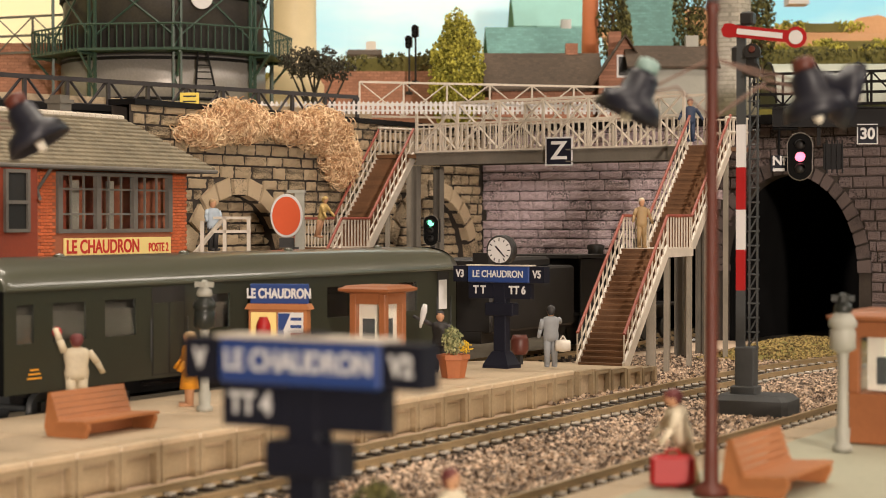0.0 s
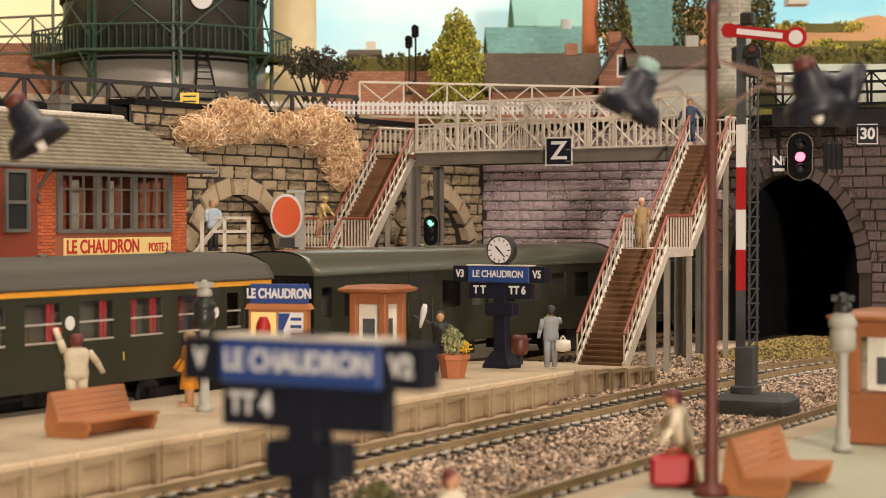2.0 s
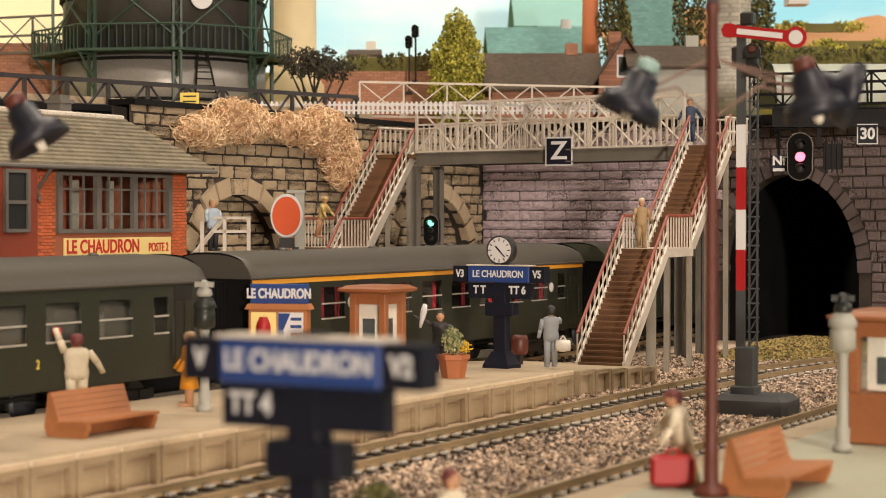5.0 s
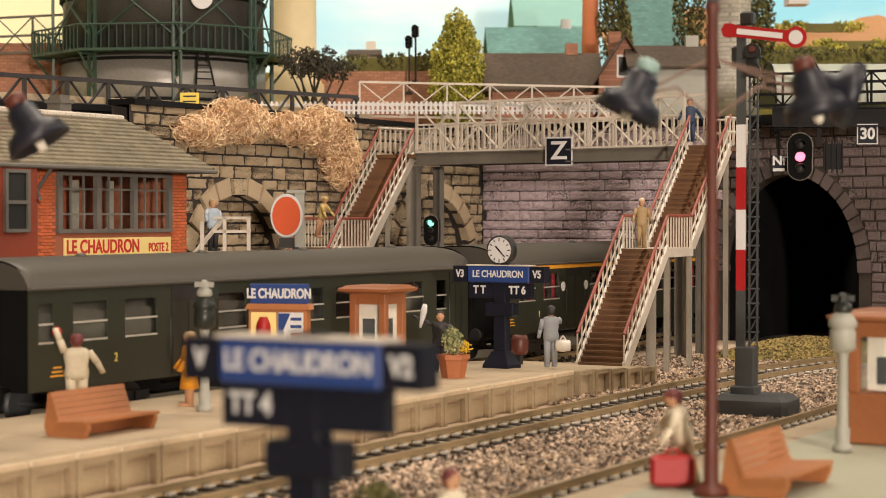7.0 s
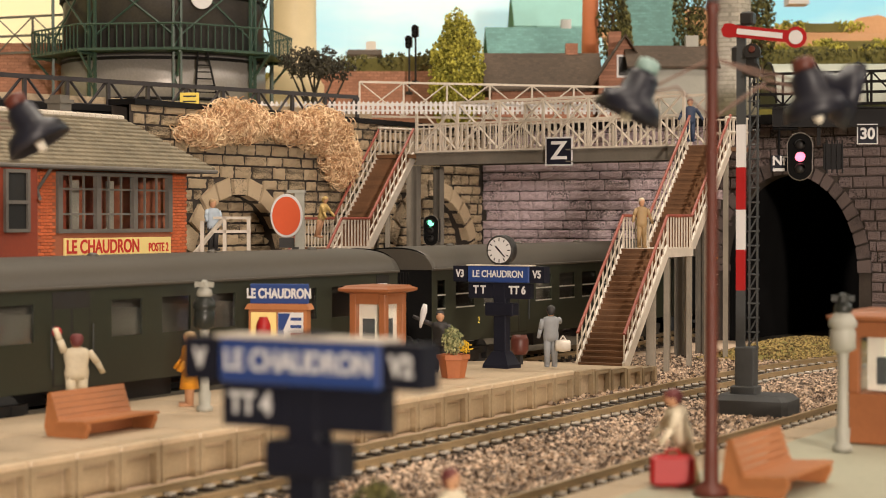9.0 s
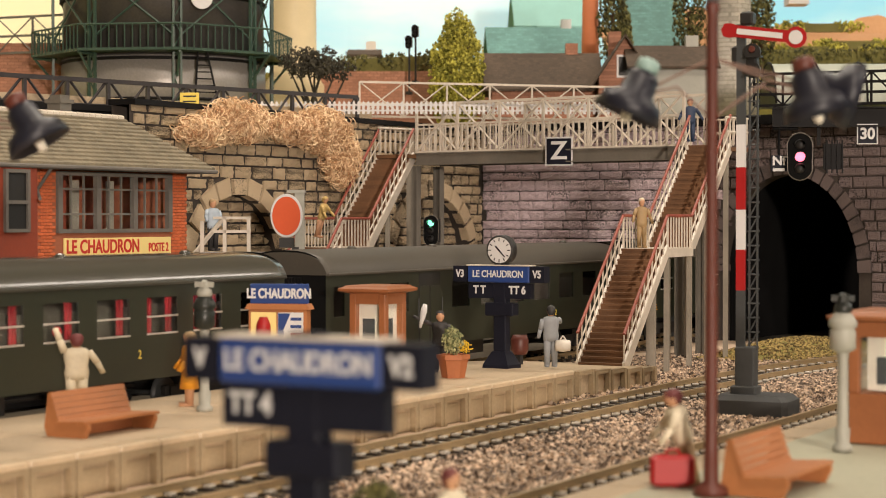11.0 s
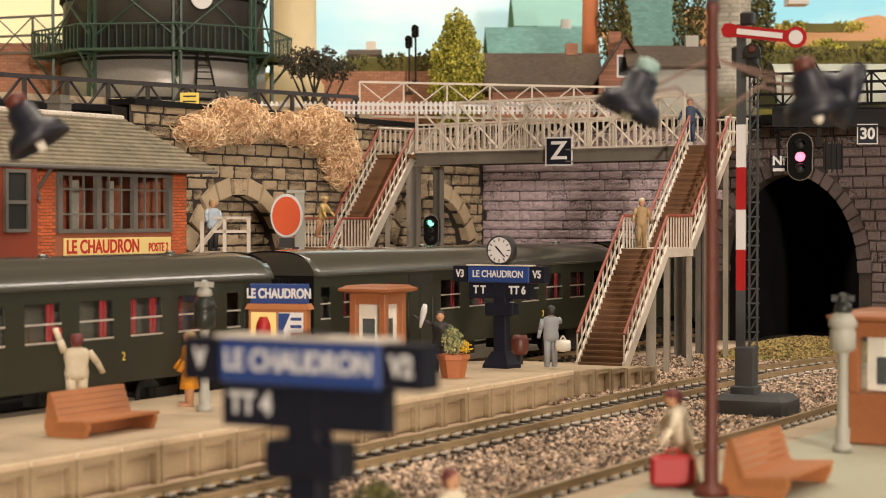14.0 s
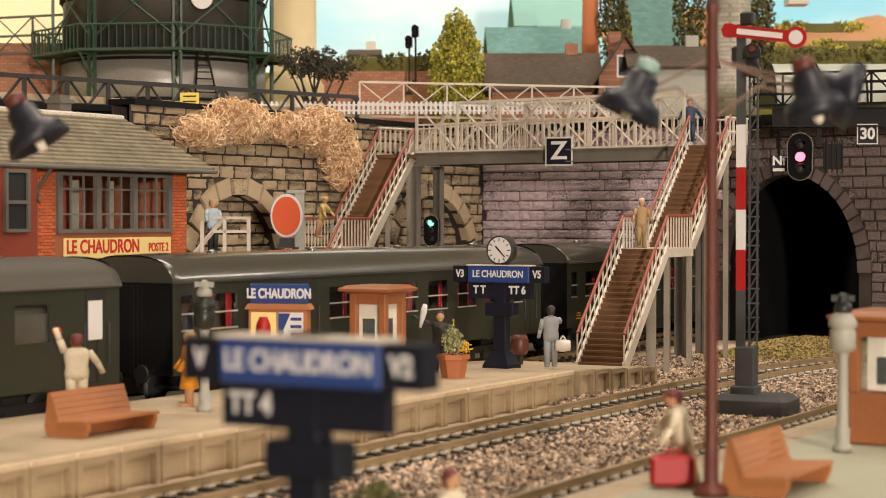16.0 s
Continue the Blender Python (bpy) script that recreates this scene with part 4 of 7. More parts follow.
def build_bridge():
    length = 13.0
    b = thing("footbridge", (66.4, 26.9, 7.74), -8.4, "grey-beige lattice footbridge with baluster railings", "footbridge")
    bm = bmesh.new()
    box(bm, (0.9, length / 2 - 0.9, -0.10), (1.7, length + 1.8, 0.16))
    part("deck", bm, M_TREAD, b)
    for x in (0.0, 1.8):
        bm = bmesh.new()
        box(bm, (x, length / 2, -0.22), (0.06, length, 0.42))
        part("girder", bm, M_BEAM, b)
        for z in (-0.455, 0.015):
            bm = bmesh.new()
            box(bm, (x, length / 2, z), (0.26, length, 0.05))
            part("girder_flange", bm, M_BEAM, b)
        for z, r in ((1.22, 0.045), (2.08, 0.06), (0.08, 0.04)):
            bm = bmesh.new()
            box(bm, (x, length / 2, z), (0.09, length, r * 1.8))
            part("rail", bm, M_LATTICE, b)
        bm = bmesh.new()
        box(bm, (0, 0, 0.60), (0.05, 0.052, 1.14))
        me = make("baluster", bm, M_LATTICE)
        for i in range(int(length / 0.29)):
            piece("baluster", me, b, Matrix.Translation((x, 0.15 + i * 0.29, 0.05)))
        bm = bmesh.new()
        box(bm, (0, 0, 1.04), (0.10, 0.10, 2.08))
        me = make("truss_post", bm, M_LATTICE)
        bays = 6
        for i in range(bays + 1):
            piece("truss_post", me, b, Matrix.Translation((x, length * i / bays, 0)))
        w = length / bays
        for k in (-1, 1):
            bm = bmesh.new()
            rod(bm, (k * 0.02, -k * w / 2, 0.08), (k * 0.02, k * w / 2, 2.06), 0.05, n=4)
            me = make("diagonal", bm, M_LATTICE)
            for i in range(bays):
                piece("diagonal", me, b, Matrix.Translation((x, w * (i + 0.5), 0)))
    for z in (0.55, 1.08):
        bm = bmesh.new()
        rod(bm, (1.8, -1.7, z), (1.8, 0, z), 0.05, n=6)
        rod(bm, (1.8, -1.75, z), (0.1, -1.75, z), 0.05, n=6)
        part("end_rail", bm, M_LATTICE, b)
    bm = bmesh.new()
    box(bm, (0, 0, 0.53), (0.05, 0.07, 1.0))
    me = make("baluster", bm, M_LATTICE)
    for i in range(6):
        piece("baluster", me, b, Matrix.Translation((1.8, -1.7 + i * 0.29, 0.05)))
        piece("baluster", me, b, Matrix.Translation((0.1 + i * 0.3, -1.75, 0.05)))
    for y in (0.2, length + 0.15):
        for x in (0.1, 1.7):
            bm = bmesh.new()
            z0 = -8.2
            box(bm, (x, y, z0 / 2 - 0.4), (0.06, 0.34, -z0 - 0.2))
            for k in (-0.15, 0.15):
                box(bm, (x, y + k, z0 / 2 - 0.4), (0.30, 0.06, -z0 - 0.2))
            part("column", bm, M_BEAM, b)
    bm = bmesh.new()
    box(bm, (0.7, length + 0.9, -0.10), (2.4, 1.8, 0.16))
    part("end_deck", bm, M_TREAD, b)
    bm = bmesh.new()
    rod(bm, (1.85, length, 1.15), (1.85, length + 1.75, 1.15), 0.05, n=6)
    rod(bm, (-0.4, length + 1.75, 1.15), (1.85, length + 1.75, 1.15), 0.05, n=6)
    part("end_rail", bm, M_LATTICE, b)
    for i in range(7):
        piece("baluster", me, b, Matrix.Translation((1.85, length + 0.15 + i * 0.26, 0.05)))
        piece("baluster", me, b, Matrix.Translation((-0.3 + i * 0.34, length + 1.75, 0.05)))
    # Z board on the girder
    sign = thing("track_sign", (0, 0, 0), 0, "black square plate with a white Z and white rim", "sign")
    sign.matrix_basis = b.matrix_basis @ pose(-0.16 * K, 5.62 * K, -0.05 * K, 0, 0, -75)
    bm = bmesh.new()
    chamfer(bm, (0, 0, 0), (1.15, 0.06, 1.15), 0.01)
    part("plate", bm, M_LETTER, sign)
    bm = bmesh.new()
    box(bm, (0, -0.035, 0), (1.03, 0.02, 1.03))
    part("field", bm, M_NAVY, sign)
    lettering("letter", "Z", 0.70, M_LETTER, sign, pose(0, -0.052, 0), 1.05, bold=0.02)


# ---- signal box ----


def build_signal_box():
    h = thing("signal_box", (41.5, 37, 0), 0, "orange brick signal box with grey tiled roof and wide windows", "signal box")
    wx, wz = 7.2, 6.55
    w0, w1, z0, z1 = 1.0, 6.25, 4.62, 6.42

    def wall(name, x0, x1, za, zb, y=0.1):
        bm = bmesh.new()
        box(bm, ((x0 + x1) / 2, y, (za + zb) / 2), (x1 - x0, 0.2, zb - za))
        return part(name, bm, M_MORTAR, h)
    w = wall("wall", 0, wx, 2.2, z0)
    wall("wall", 0, w0, z0, wz)
    wall("wall", w1, wx, z0, wz)
    wall("wall", w0, w1, z1, wz)
    bm = bmesh.new()
    box(bm, (wx - 0.1, 1.9, 3.1), (0.2, 3.4, 6.9))
    box(bm, (0.1, 1.9, 3.1), (0.2, 3.4, 6.9))
    box(bm, (wx / 2, 3.6, 3.1), (wx, 0.2, 6.9))
    part("wall", bm, M_MORTAR, h)
    bm = bmesh.new()
    box(bm, (wx / 2, 1.8, 4.0), (wx - 0.4, 3.3, 0.1))
    part("inner_floor", bm, M_SEAT, h)
    # bricks beside the window
    bm = bmesh.new()
    chamfer(bm, (0, 0, 0), (0.235, 0.05, 0.085), 0.012)
    me = make("brick", bm, M_BRICK)
    for xa, xb in ((0.12, w0 - 0.1), (w1 + 0.1, wx)):
        for j in range(32):
            z = 3.6 + j * 0.098
            x = xa + (0.12 if j % 2 else 0.0)
            while x + 0.2 < xb:
                piece("brick", me, h, Matrix.Translation((x + 0.1, -0.015, z)))
                x += 0.25
    # window: frame, three lights, bars, pane
    win = bmesh.new()
    for z in (z0 + 0.04, z1 - 0.04):
        box(win, ((w0 + w1) / 2, -0.02, z), (w1 - w0 + 0.16, 0.16, 0.12))
    for i in range(4):
        box(win, (w0 + (w1 - w0) * i / 3, -0.02, (z0 + z1) / 2), (0.20, 0.158, z1 - z0))
    frame_ob = part("window_frame", win, M_FRAME, h)
    for i in range(3):
        a = w0 + (w1 - w0) * i / 3
        b = a + (w1 - w0) / 3
        bm = bmesh.new()
        for k in (1, 2):
            box(bm, (a + (b - a) * k / 3, 0.02, (z0 + z1) / 2), (0.06, 0.06, z1 - z0 - 0.1))
        for z in (z0 + 0.55, z1 - 0.5):
            box(bm, ((a + b) / 2, 0.02, z), (b - a - 0.1, 0.061, 0.06))
        part("glazing_bar", bm, M_FRAME, frame_ob)
        bm = bmesh.new()
        box(bm, ((a + b) / 2, 0.07, (z0 + z1) / 2), (b - a, 0.02, z1 - z0))
        part("pane", bm, M_GLASS, frame_ob).visible_shadow = False
    # curtains and levers inside
    bm = bmesh.new()
    for x in (2.1, 3.8, 5.5):
        box(bm, (x, 0.8, 5.4), (0.28, 0.05, 1.6))
    part("curtain", bm, M_TIMBER, h)
    bm = bmesh.new()
    for x in (2.55, 4.2, 1.35):
        box(bm, (x, 0.7, 5.4), (0.34, 0.05, 1.6))
    part("curtain", bm, M_LEG, h)
    # name board
    bm = bmesh.new()
    chamfer(bm, (3.72, -0.06, 4.14), (5.1, 0.06, 0.62), 0.01)
    board = part("name_board", bm, M_CREAM, h, "cream board with red station lettering")
    lettering("board_text", "LE CHAUDRON", 0.40, M_REDINK, board, pose(2.95, -0.105, 4.17), 0.86, bold=0.012)
    lettering("board_text", "POSTE 2", 0.27, M_REDINK, board, pose(5.62, -0.105, 4.12), 0.72, bold=0.006)
    # roof with tile courses
    e0, e1, zr, ze, hip = -0.75, 7.75, 8.22, 6.60, 2.2
    yr, yf, yb = 1.35, -0.75, 4.2
    bm = bmesh.new()
    up = [bm.verts.new(p) for p in ((e0 - 4, yf, ze), (e1, yf, ze), (e1, yb, ze), (e0 - 4, yb, ze), (e0 - 4, yr, zr), (e1 - hip, yr, zr))]
    lo = [bm.verts.new((v.co.x, v.co.y, ze - 0.12)) for v in up[:4]]
    for f in ((0, 1, 5, 4), (1, 2, 5), (2, 3, 4, 5), (3, 0, 4)):
        bm.faces.new([up[i] for i in f])
    for i in range(4):
        bm.faces.new((lo[i], lo[(i + 1) % 4], up[(i + 1) % 4], up[i]))
    bm.faces.new(lo)
    roof = part("roof", bm, M_TILE, h)
    bm = bmesh.new()
    rows, rnd = 13, random.Random(4)
    for j in range(rows):
        t0, t1 = j / rows, (j + 1.12) / rows
        x = e0 - 4 + (0.15 if j % 2 else 0)
        lim = e1 - hip * t0
        while x < lim - 0.02:
            xb = min(x + 0.3, lim)
            a, b = Vector((0, yf, ze)).lerp(Vector((0, yr, zr)), t0), Vector((0, yf, ze)).lerp(Vector((0, yr, zr)), min(t1, 1))
            q = [(x + 0.012, a.y, a.z + 0.075), (xb - 0.012, a.y, a.z + 0.075), (xb - 0.012, b.y, b.z + 0.015), (x + 0.012, b.y, b.z + 0.015)]
            lowq = [(x + 0.012, a.y, a.z), (xb - 0.012, a.y, a.z)]
            vs = [bm.verts.new(p) for p in q]
            lv = [bm.verts.new(p) for p in lowq]
            bm.faces.new(vs)
            bm.faces.new((lv[0], lv[1], vs[1], vs[0]))
            x += 0.3
    part("roof_tiles", bm, M_TILE, roof, fix=False)["kind"] = "stuff"
    bm = bmesh.new()
    x = e0 - 4
    while x < e1 - hip - 0.1:
        rod(bm, (x, yr, zr + 0.03), (x + 0.3, yr, zr + 0.03), 0.10, 0.085, n=8)
        x += 0.28
    part("ridge_tiles", bm, M_LATTICE, roof)
    bm = bmesh.new()
    rod(bm, (e0 - 4, yf - 0.05, ze - 0.06), (e1, yf - 0.05, ze - 0.06), 0.07, n=8)
    rod(bm, (-0.2, yf - 0.05, ze - 0.1), (-0.2, -0.25, ze - 0.75), 0.05, n=8)
    rod(bm, (-0.2, -0.25, ze - 0.75), (-0.75, -0.85, ze - 1.0), 0.05, n=8)
    part("gutter", bm, M_FRAME, h)
    bm = bmesh.new()
    box(bm, (3.25, 1.9, 7.85), (0.52, 0.52, 1.6))
    box(bm, (3.25, 1.9, 8.67), (0.64, 0.64, 0.12))
    box(bm, (3.25, 1.9, 8.8), (0.42, 0.42, 0.14))
    part("chimney", bm, M_BEAM, h)
    # projecting wing
    bm = bmesh.new()
    box(bm, (-3.15, 1.2, 4.4), (4.8, 3.9, 4.2))
    wing = part("wing", bm, M_TIMBER, h, "red-brown boarded wing")
    bm = bmesh.new()
    for x in (-2.10, -1.20):
        box(bm, (x, -0.80, 5.55), (0.10, 0.12, 1.75))
    for z in (4.7, 5.5, 6.38):
        box(bm, (-1.65, -0.80, z), (0.95, 0.121, 0.10))
    part("window_frame", bm, M_FRAME, wing)
    bm = bmesh.new()
    box(bm, (-1.65, -0.765, 5.55), (0.9, 0.03, 1.7))
    part("pane", bm, M_DARK, wing)
    # black box added round the lower storey to keep it dark behind the train
    bm = bmesh.new()
    box(bm, (0.9, 1.6, 1.0), (13.4, 4.9, 2.6))
    part("plinth", bm, M_BLACKIRON, h, "added black box that darkens the lower storey")
    return h


def build_motion_rows(s):
    """Distance of the first coach's tail along the track at time s."""
    keys = ((0, 32.2), (0.5, 35.3), (1.5, 41.8), (2.5, 48.3), (3.5, 55.2), (4.0, 58.1), (5.5, 69.0), (7.0, 79.9), (7.5, 84.1), (8.0, 88.6), (9.0, 98.8), (10.2, 109.2),
            (11.3, 118.6), (12.0, 124.7), (12.5, 127.8), (13.0, 131.3), (13.5, 134.9), (14.5, 142.8), (15.2, 148.9), (16.0, 155.7))
    for (a, p), (b, q) in zip(keys, keys[1:]):
        if s <= b:
            return p + (q - p) * (s - a) / (b - a)
    return keys[-1][1]


def ride(tail, length, pivot):
    """Pose of a vehicle whose tail is at that distance: its two pivots stand on the centre line."""
    a, _ = path(tail + pivot)
    b, _ = path(tail + length - pivot)
    mid, d = (a + b) / 2, b - a
    return pose(mid.x * K, mid.y * K, 0, 0, 0, math.degrees(math.atan2(d.y, d.x)))


def motions():
    times = [i * 0.25 for i in range(65)]
    for i, c in enumerate(COACHES):
        walk(c, [(t, ride(build_motion_rows(t) - PITCH * i, L_COACH, 3.3)) for t in times])
    walk(LOCO, [(t, ride(build_motion_rows(t) + PITCH + 0.3, 20.8, 4.0)) for t in times])

# ---- things on the platforms ----

CROSS = -90.0                   # boards that stand across the tracks, facing back along them




def station_sign(loc, left, right, low_left, low_right, clock, label):
    s = thing("station_sign", loc, CROSS, label, "station sign", group="station name signs")
    bm = bmesh.new()
    chamfer(bm, (0, 0.0, 1.55), (0.42, 0.32, 3.1), 0.03)
    part("post", bm, M_NAVY, s)
    bm = bmesh.new()
    lathe(bm, [(0.62, -0.17), (0.60, 0.06), (0.34, 0.42), (0.30, 0.46)], 4, (0, 0, 0), Matrix.Rotation(radians(45), 3, "Z"), smooth=False)
    part("foot", bm, M_NAVY, s)
    bm = bmesh.new()
    chamfer(bm, (0, 0, 1.72), (0.95, 0.42, 0.40), 0.03)
    part("locker", bm, M_NAVY, s)
    bm = bmesh.new()
    chamfer(bm, (0, -0.05, 2.78), (2.08, 0.42, 0.50), 0.03)
    b = part("name_board", bm, M_BLUE, s, "blue enamel name board")
    lettering("name_text", "LE CHAUDRON", 0.205 if clock else 0.228, M_LETTER, b, pose(0, -0.272, 2.78), 0.84, bold=0.006)
    bm = bmesh.new()
    box(bm, (0, -0.05, 3.045), (2.14, 0.46, 0.035))
    part("board_cap", bm, M_LATTICE, s)
    for k, text in ((-1, left), (1, right)):
        bm = bmesh.new()
        box(bm, (k * 1.30, -0.05, 2.78), (0.48, 0.36, 0.48))
        p = part("side_plate", bm, M_NAVY, s)
        lettering("plate_text", text, 0.22, M_LETTER, p, pose(k * 1.30, -0.245, 2.78), 0.80, bold=0.01)
    for k, text in ((-1, low_left), (1, low_right)):
        bm = bmesh.new()
        box(bm, (k * 0.62, -0.05, 2.28), (0.86, 0.22, 0.46))
        p = part("lower_plate", bm, M_NAVY, s)
        if text:
            lettering("plate_text", text, 0.23, M_LETTER, p, pose(k * 0.64 - 0.03, -0.172, 2.30), 0.86, bold=0.012)
    if clock:
        bm = bmesh.new()
        turn = Matrix.Rotation(radians(90), 3, "X")
        lathe(bm, [(0.40, -0.16), (0.455, -0.13), (0.455, 0.13), (0.40, 0.16)], 28, (0, 0, 3.50), turn)
        c = part("clock_case", bm, M_DARK, s)
        bm = bmesh.new()
        lathe(bm, [(0.39, 0), (0.39, 0.012)], 28, (0, -0.16, 3.50), turn)
        part("clock_face", bm, M_LETTER, c)
        bm = bmesh.new()
        for i in range(12):
            a = radians(30 * i)
            q = Matrix.Rotation(a, 3, "Y")
            box(bm, Vector((0, -0.178, 3.5)) + q @ Vector((0, 0, 0.32)), (0.028, 0.01, 0.085 if i % 3 else 0.10), q)
        part("hour_mark", bm, M_NAVY, c)
        for ang, ln, w in ((-45, 0.22, 0.05), (136, 0.33, 0.035)):
            bm = bmesh.new()
            q = Matrix.Rotation(radians(ang), 3, "Y")
            box(bm, Vector((0, -0.186, 3.5)) + q @ Vector((0, 0, ln / 2 - 0.05)), (w, 0.01, ln), q)
            part("clock_hand", bm, M_NAVY, c)
    return s


def bench(loc, rz, label):
    b = thing("platform_bench", loc, rz, label, "bench", group="platform benches")
    ln = 2.45
    for n in (5,):
        for i in range(n):
            bm = bmesh.new()
            q = Matrix.Rotation(radians(-20), 3, "X")
            box(bm, q @ Vector((0, 0, 0.05 + i * 0.128)) + Vector((0, 0.06, 0.33)), (ln - 0.1, 0.06, 0.118), q)
            part("back_slat", bm, M_BENCH, b)
    for i in range(4):
        bm = bmesh.new()
        box(bm, (0, -0.60 + i * 0.19, 0.34 - 0.01 * i), (ln, 0.185, 0.055))
        part("seat_slat", bm, M_BENCH, b)
    for x in (-ln / 2 + 0.14, ln / 2 - 0.14):
        bm = bmesh.new()
        prism(bm, [(-0.60, 0), (0.36, 0), (0.44, 0.20), (0.34, 0.90), (0.26, 0.90), (0.06, 0.31), (-0.70, 0.30), (-0.70, 0.2)], 0.12,
              Matrix.Translation((x - 0.06, 0, 0)) @ Matrix(((0, 1, 0, 0), (1, 0, 0, 0), (0, 0, 1, 0), (0, 0, 0, 1))))
        part("end_support", bm, M_BENCH, b)
    bm = bmesh.new()
    box(bm, (0, -0.1, 0.16), (ln - 0.5, 0.1, 0.3))
    part("stretcher", bm, M_KIOSK, b)
    return b


def lamp_post(loc, top_mat, label):
    p = thing("platform_lamp", loc, 0, label, "lamp post", group="platform lamps")
    bm = bmesh.new()
    lathe(bm, [(0.19, 0), (0.19, 0.10), (0.13, 0.16), (0.15, 0.42), (0.11, 0.50), (0.10, 1.75), (0.12, 1.9), (0.10, 1.95)], 14)
    part("column", bm, M_LAMPGREY, p)
    bm = bmesh.new()
    lathe(bm, [(0.12, 1.9), (0.25, 1.98), (0.25, 2.32), (0.22, 2.36), (0.28, 2.42), (0.26, 2.52), (0.14, 2.70)], 14)
    part("lantern", bm, top_mat, p)
    bm = bmesh.new()
    lathe(bm, [(0.15, 2.66), (0.19, 2.72), (0.16, 2.84), (0.09, 2.88), (0.12, 2.94), (0.05, 3.06)], 12)
    for a in range(4):
        q = Matrix.Rotation(radians(90 * a + 20), 3, "Z")
        box(bm, q @ Vector((0.15, 0, 2.95)), (0.14, 0.10, 0.12), q)
    part("finial", bm, M_LAMPGREY if top_mat is M_LAMPTOP else M_LAMPTOP, p)
    return p


def kiosk(loc, rz, w, label):
    k = thing("platform_kiosk", loc, rz, label, "kiosk", group="platform kiosks")
    h = 2.42
    bm = bmesh.new()
    chamfer(bm, (0, 0, 0.5), (w, w, 1.0), 0.02)
    part("base", bm, M_KIOSK, k)
    for x in (-1, 1):
        for y in (-1, 1):
            bm = bmesh.new()
            chamfer(bm, (x * (w / 2 - 0.1), y * (w / 2 - 0.1), (1 + h) / 2), (0.21, 0.21, h - 1.0), 0.02)
            part("corner_post", bm, M_KIOSK, k)
    for q in range(4):
        r = Matrix.Rotation(radians(90 * q), 3, "Z")
        bm = bmesh.new()
        box(bm, r @ Vector((0, -w / 2 + 0.06, h - 0.14)), (w - 0.4, 0.13, 0.3), r)
        part("lintel", bm, M_KIOSK, k)
        bm = bmesh.new()
        box(bm, r @ Vector((0, -w / 2 + 0.09, 1.64)), (w - 0.42, 0.03, 1.28), r)
        part("pane", bm, M_GLASS, k).visible_shadow = False
    bm = bmesh.new()
    box(bm, (0, 0, 1.62), (w * 0.66, w * 0.66, 1.15))
    part("notice_panel", bm, M_LATTICE, k)
    for q in range(4):
        r = Matrix.Rotation(radians(90 * q), 3, "Z")
        bm = bmesh.new()
        box(bm, r @ Vector((-0.05 * w, -w * 0.335, 1.45)), (w * 0.34, 0.02, 0.55), r)
        part("pinned_sheet", bm, M_CONCRETE if q % 2 else M_MAST, k)
    bm = bmesh.new()
    lathe(bm, [(w * 0.72, h), (w * 0.98, h + 0.06), (w * 1.0, h + 0.13), (w * 0.86, h + 0.18), (w * 0.80, h + 0.22), (w * 0.3, h + 0.24)], 4, (0, 0, 0), Matrix.Rotation(radians(45), 3, "Z"), smooth=False)
    part("roof", bm, M_KIOSK, k)
    return k


def poster_stand(loc, rz):
    p = thing("poster_stand", loc, rz, "orange-brown poster stand with blue station name board", "poster stand")
    bm = bmesh.new()
    chamfer(bm, (0, 0, 1.0), (1.62, 0.42, 2.1), 0.02)
    part("case", bm, M_BENCH, p)
    bm = bmesh.new()
    prism(bm, [(-0.90, 2.05), (0.90, 2.05), (0.81, 2.20), (-0.81, 2.20)], 0.55, Matrix.Translation((0, -0.275, 0)))
    part("cap", bm, M_BENCH, p)
    bm = bmesh.new()
    chamfer(bm, (0, 0, 2.46), (1.62, 0.12, 0.54), 0.02)
    b = part("name_board", bm, M_BLUE, p)
    lettering("name_text", "LE CHAUDRON", 0.25, M_LETTER, b, pose(0, -0.072, 2.46), 0.72, bold=0.014)
    for x, ground in ((-0.38, M_CREAM), (0.37, M_LETTER)):
        bm = bmesh.new()
        box(bm, (x, -0.222, 1.45), (0.70, 0.02, 1.05))
        q = part("poster", bm, ground, p)
        if x < 0:
            bm = bmesh.new()
            lathe(bm, [(0.22, 0), (0.20, 0.3), (0.12, 0.5)], 10, (x, -0.21, 1.35))
            part("printed_shape", bm, M_SIGRED, q)
            bm = bmesh.new()
            box(bm, (x + 0.02, -0.236, 1.12), (0.6, 0.01, 0.3))
            part("printed_shape", bm, M_NAVY, q)
        else:
            bm = bmesh.new()
            prism(bm, [(x - 0.34, 0.95), (x - 0.1, 0.95), (x - 0.2, 1.5), (x + 0.0, 1.95), (x - 0.34, 1.95)], 0.01, Matrix.Translation((0, -0.24, 0)))
            part("printed_shape", bm, M_BLUE, q)
            for i in range(4):
                bm = bmesh.new()
                box(bm, (x + 0.15, -0.238, 1.80 - 0.2 * i), (0.30, 0.01, 0.08))
                part("text_bar", bm, M_SIGRED if i == 2 else M_BLUE, q)
    return p


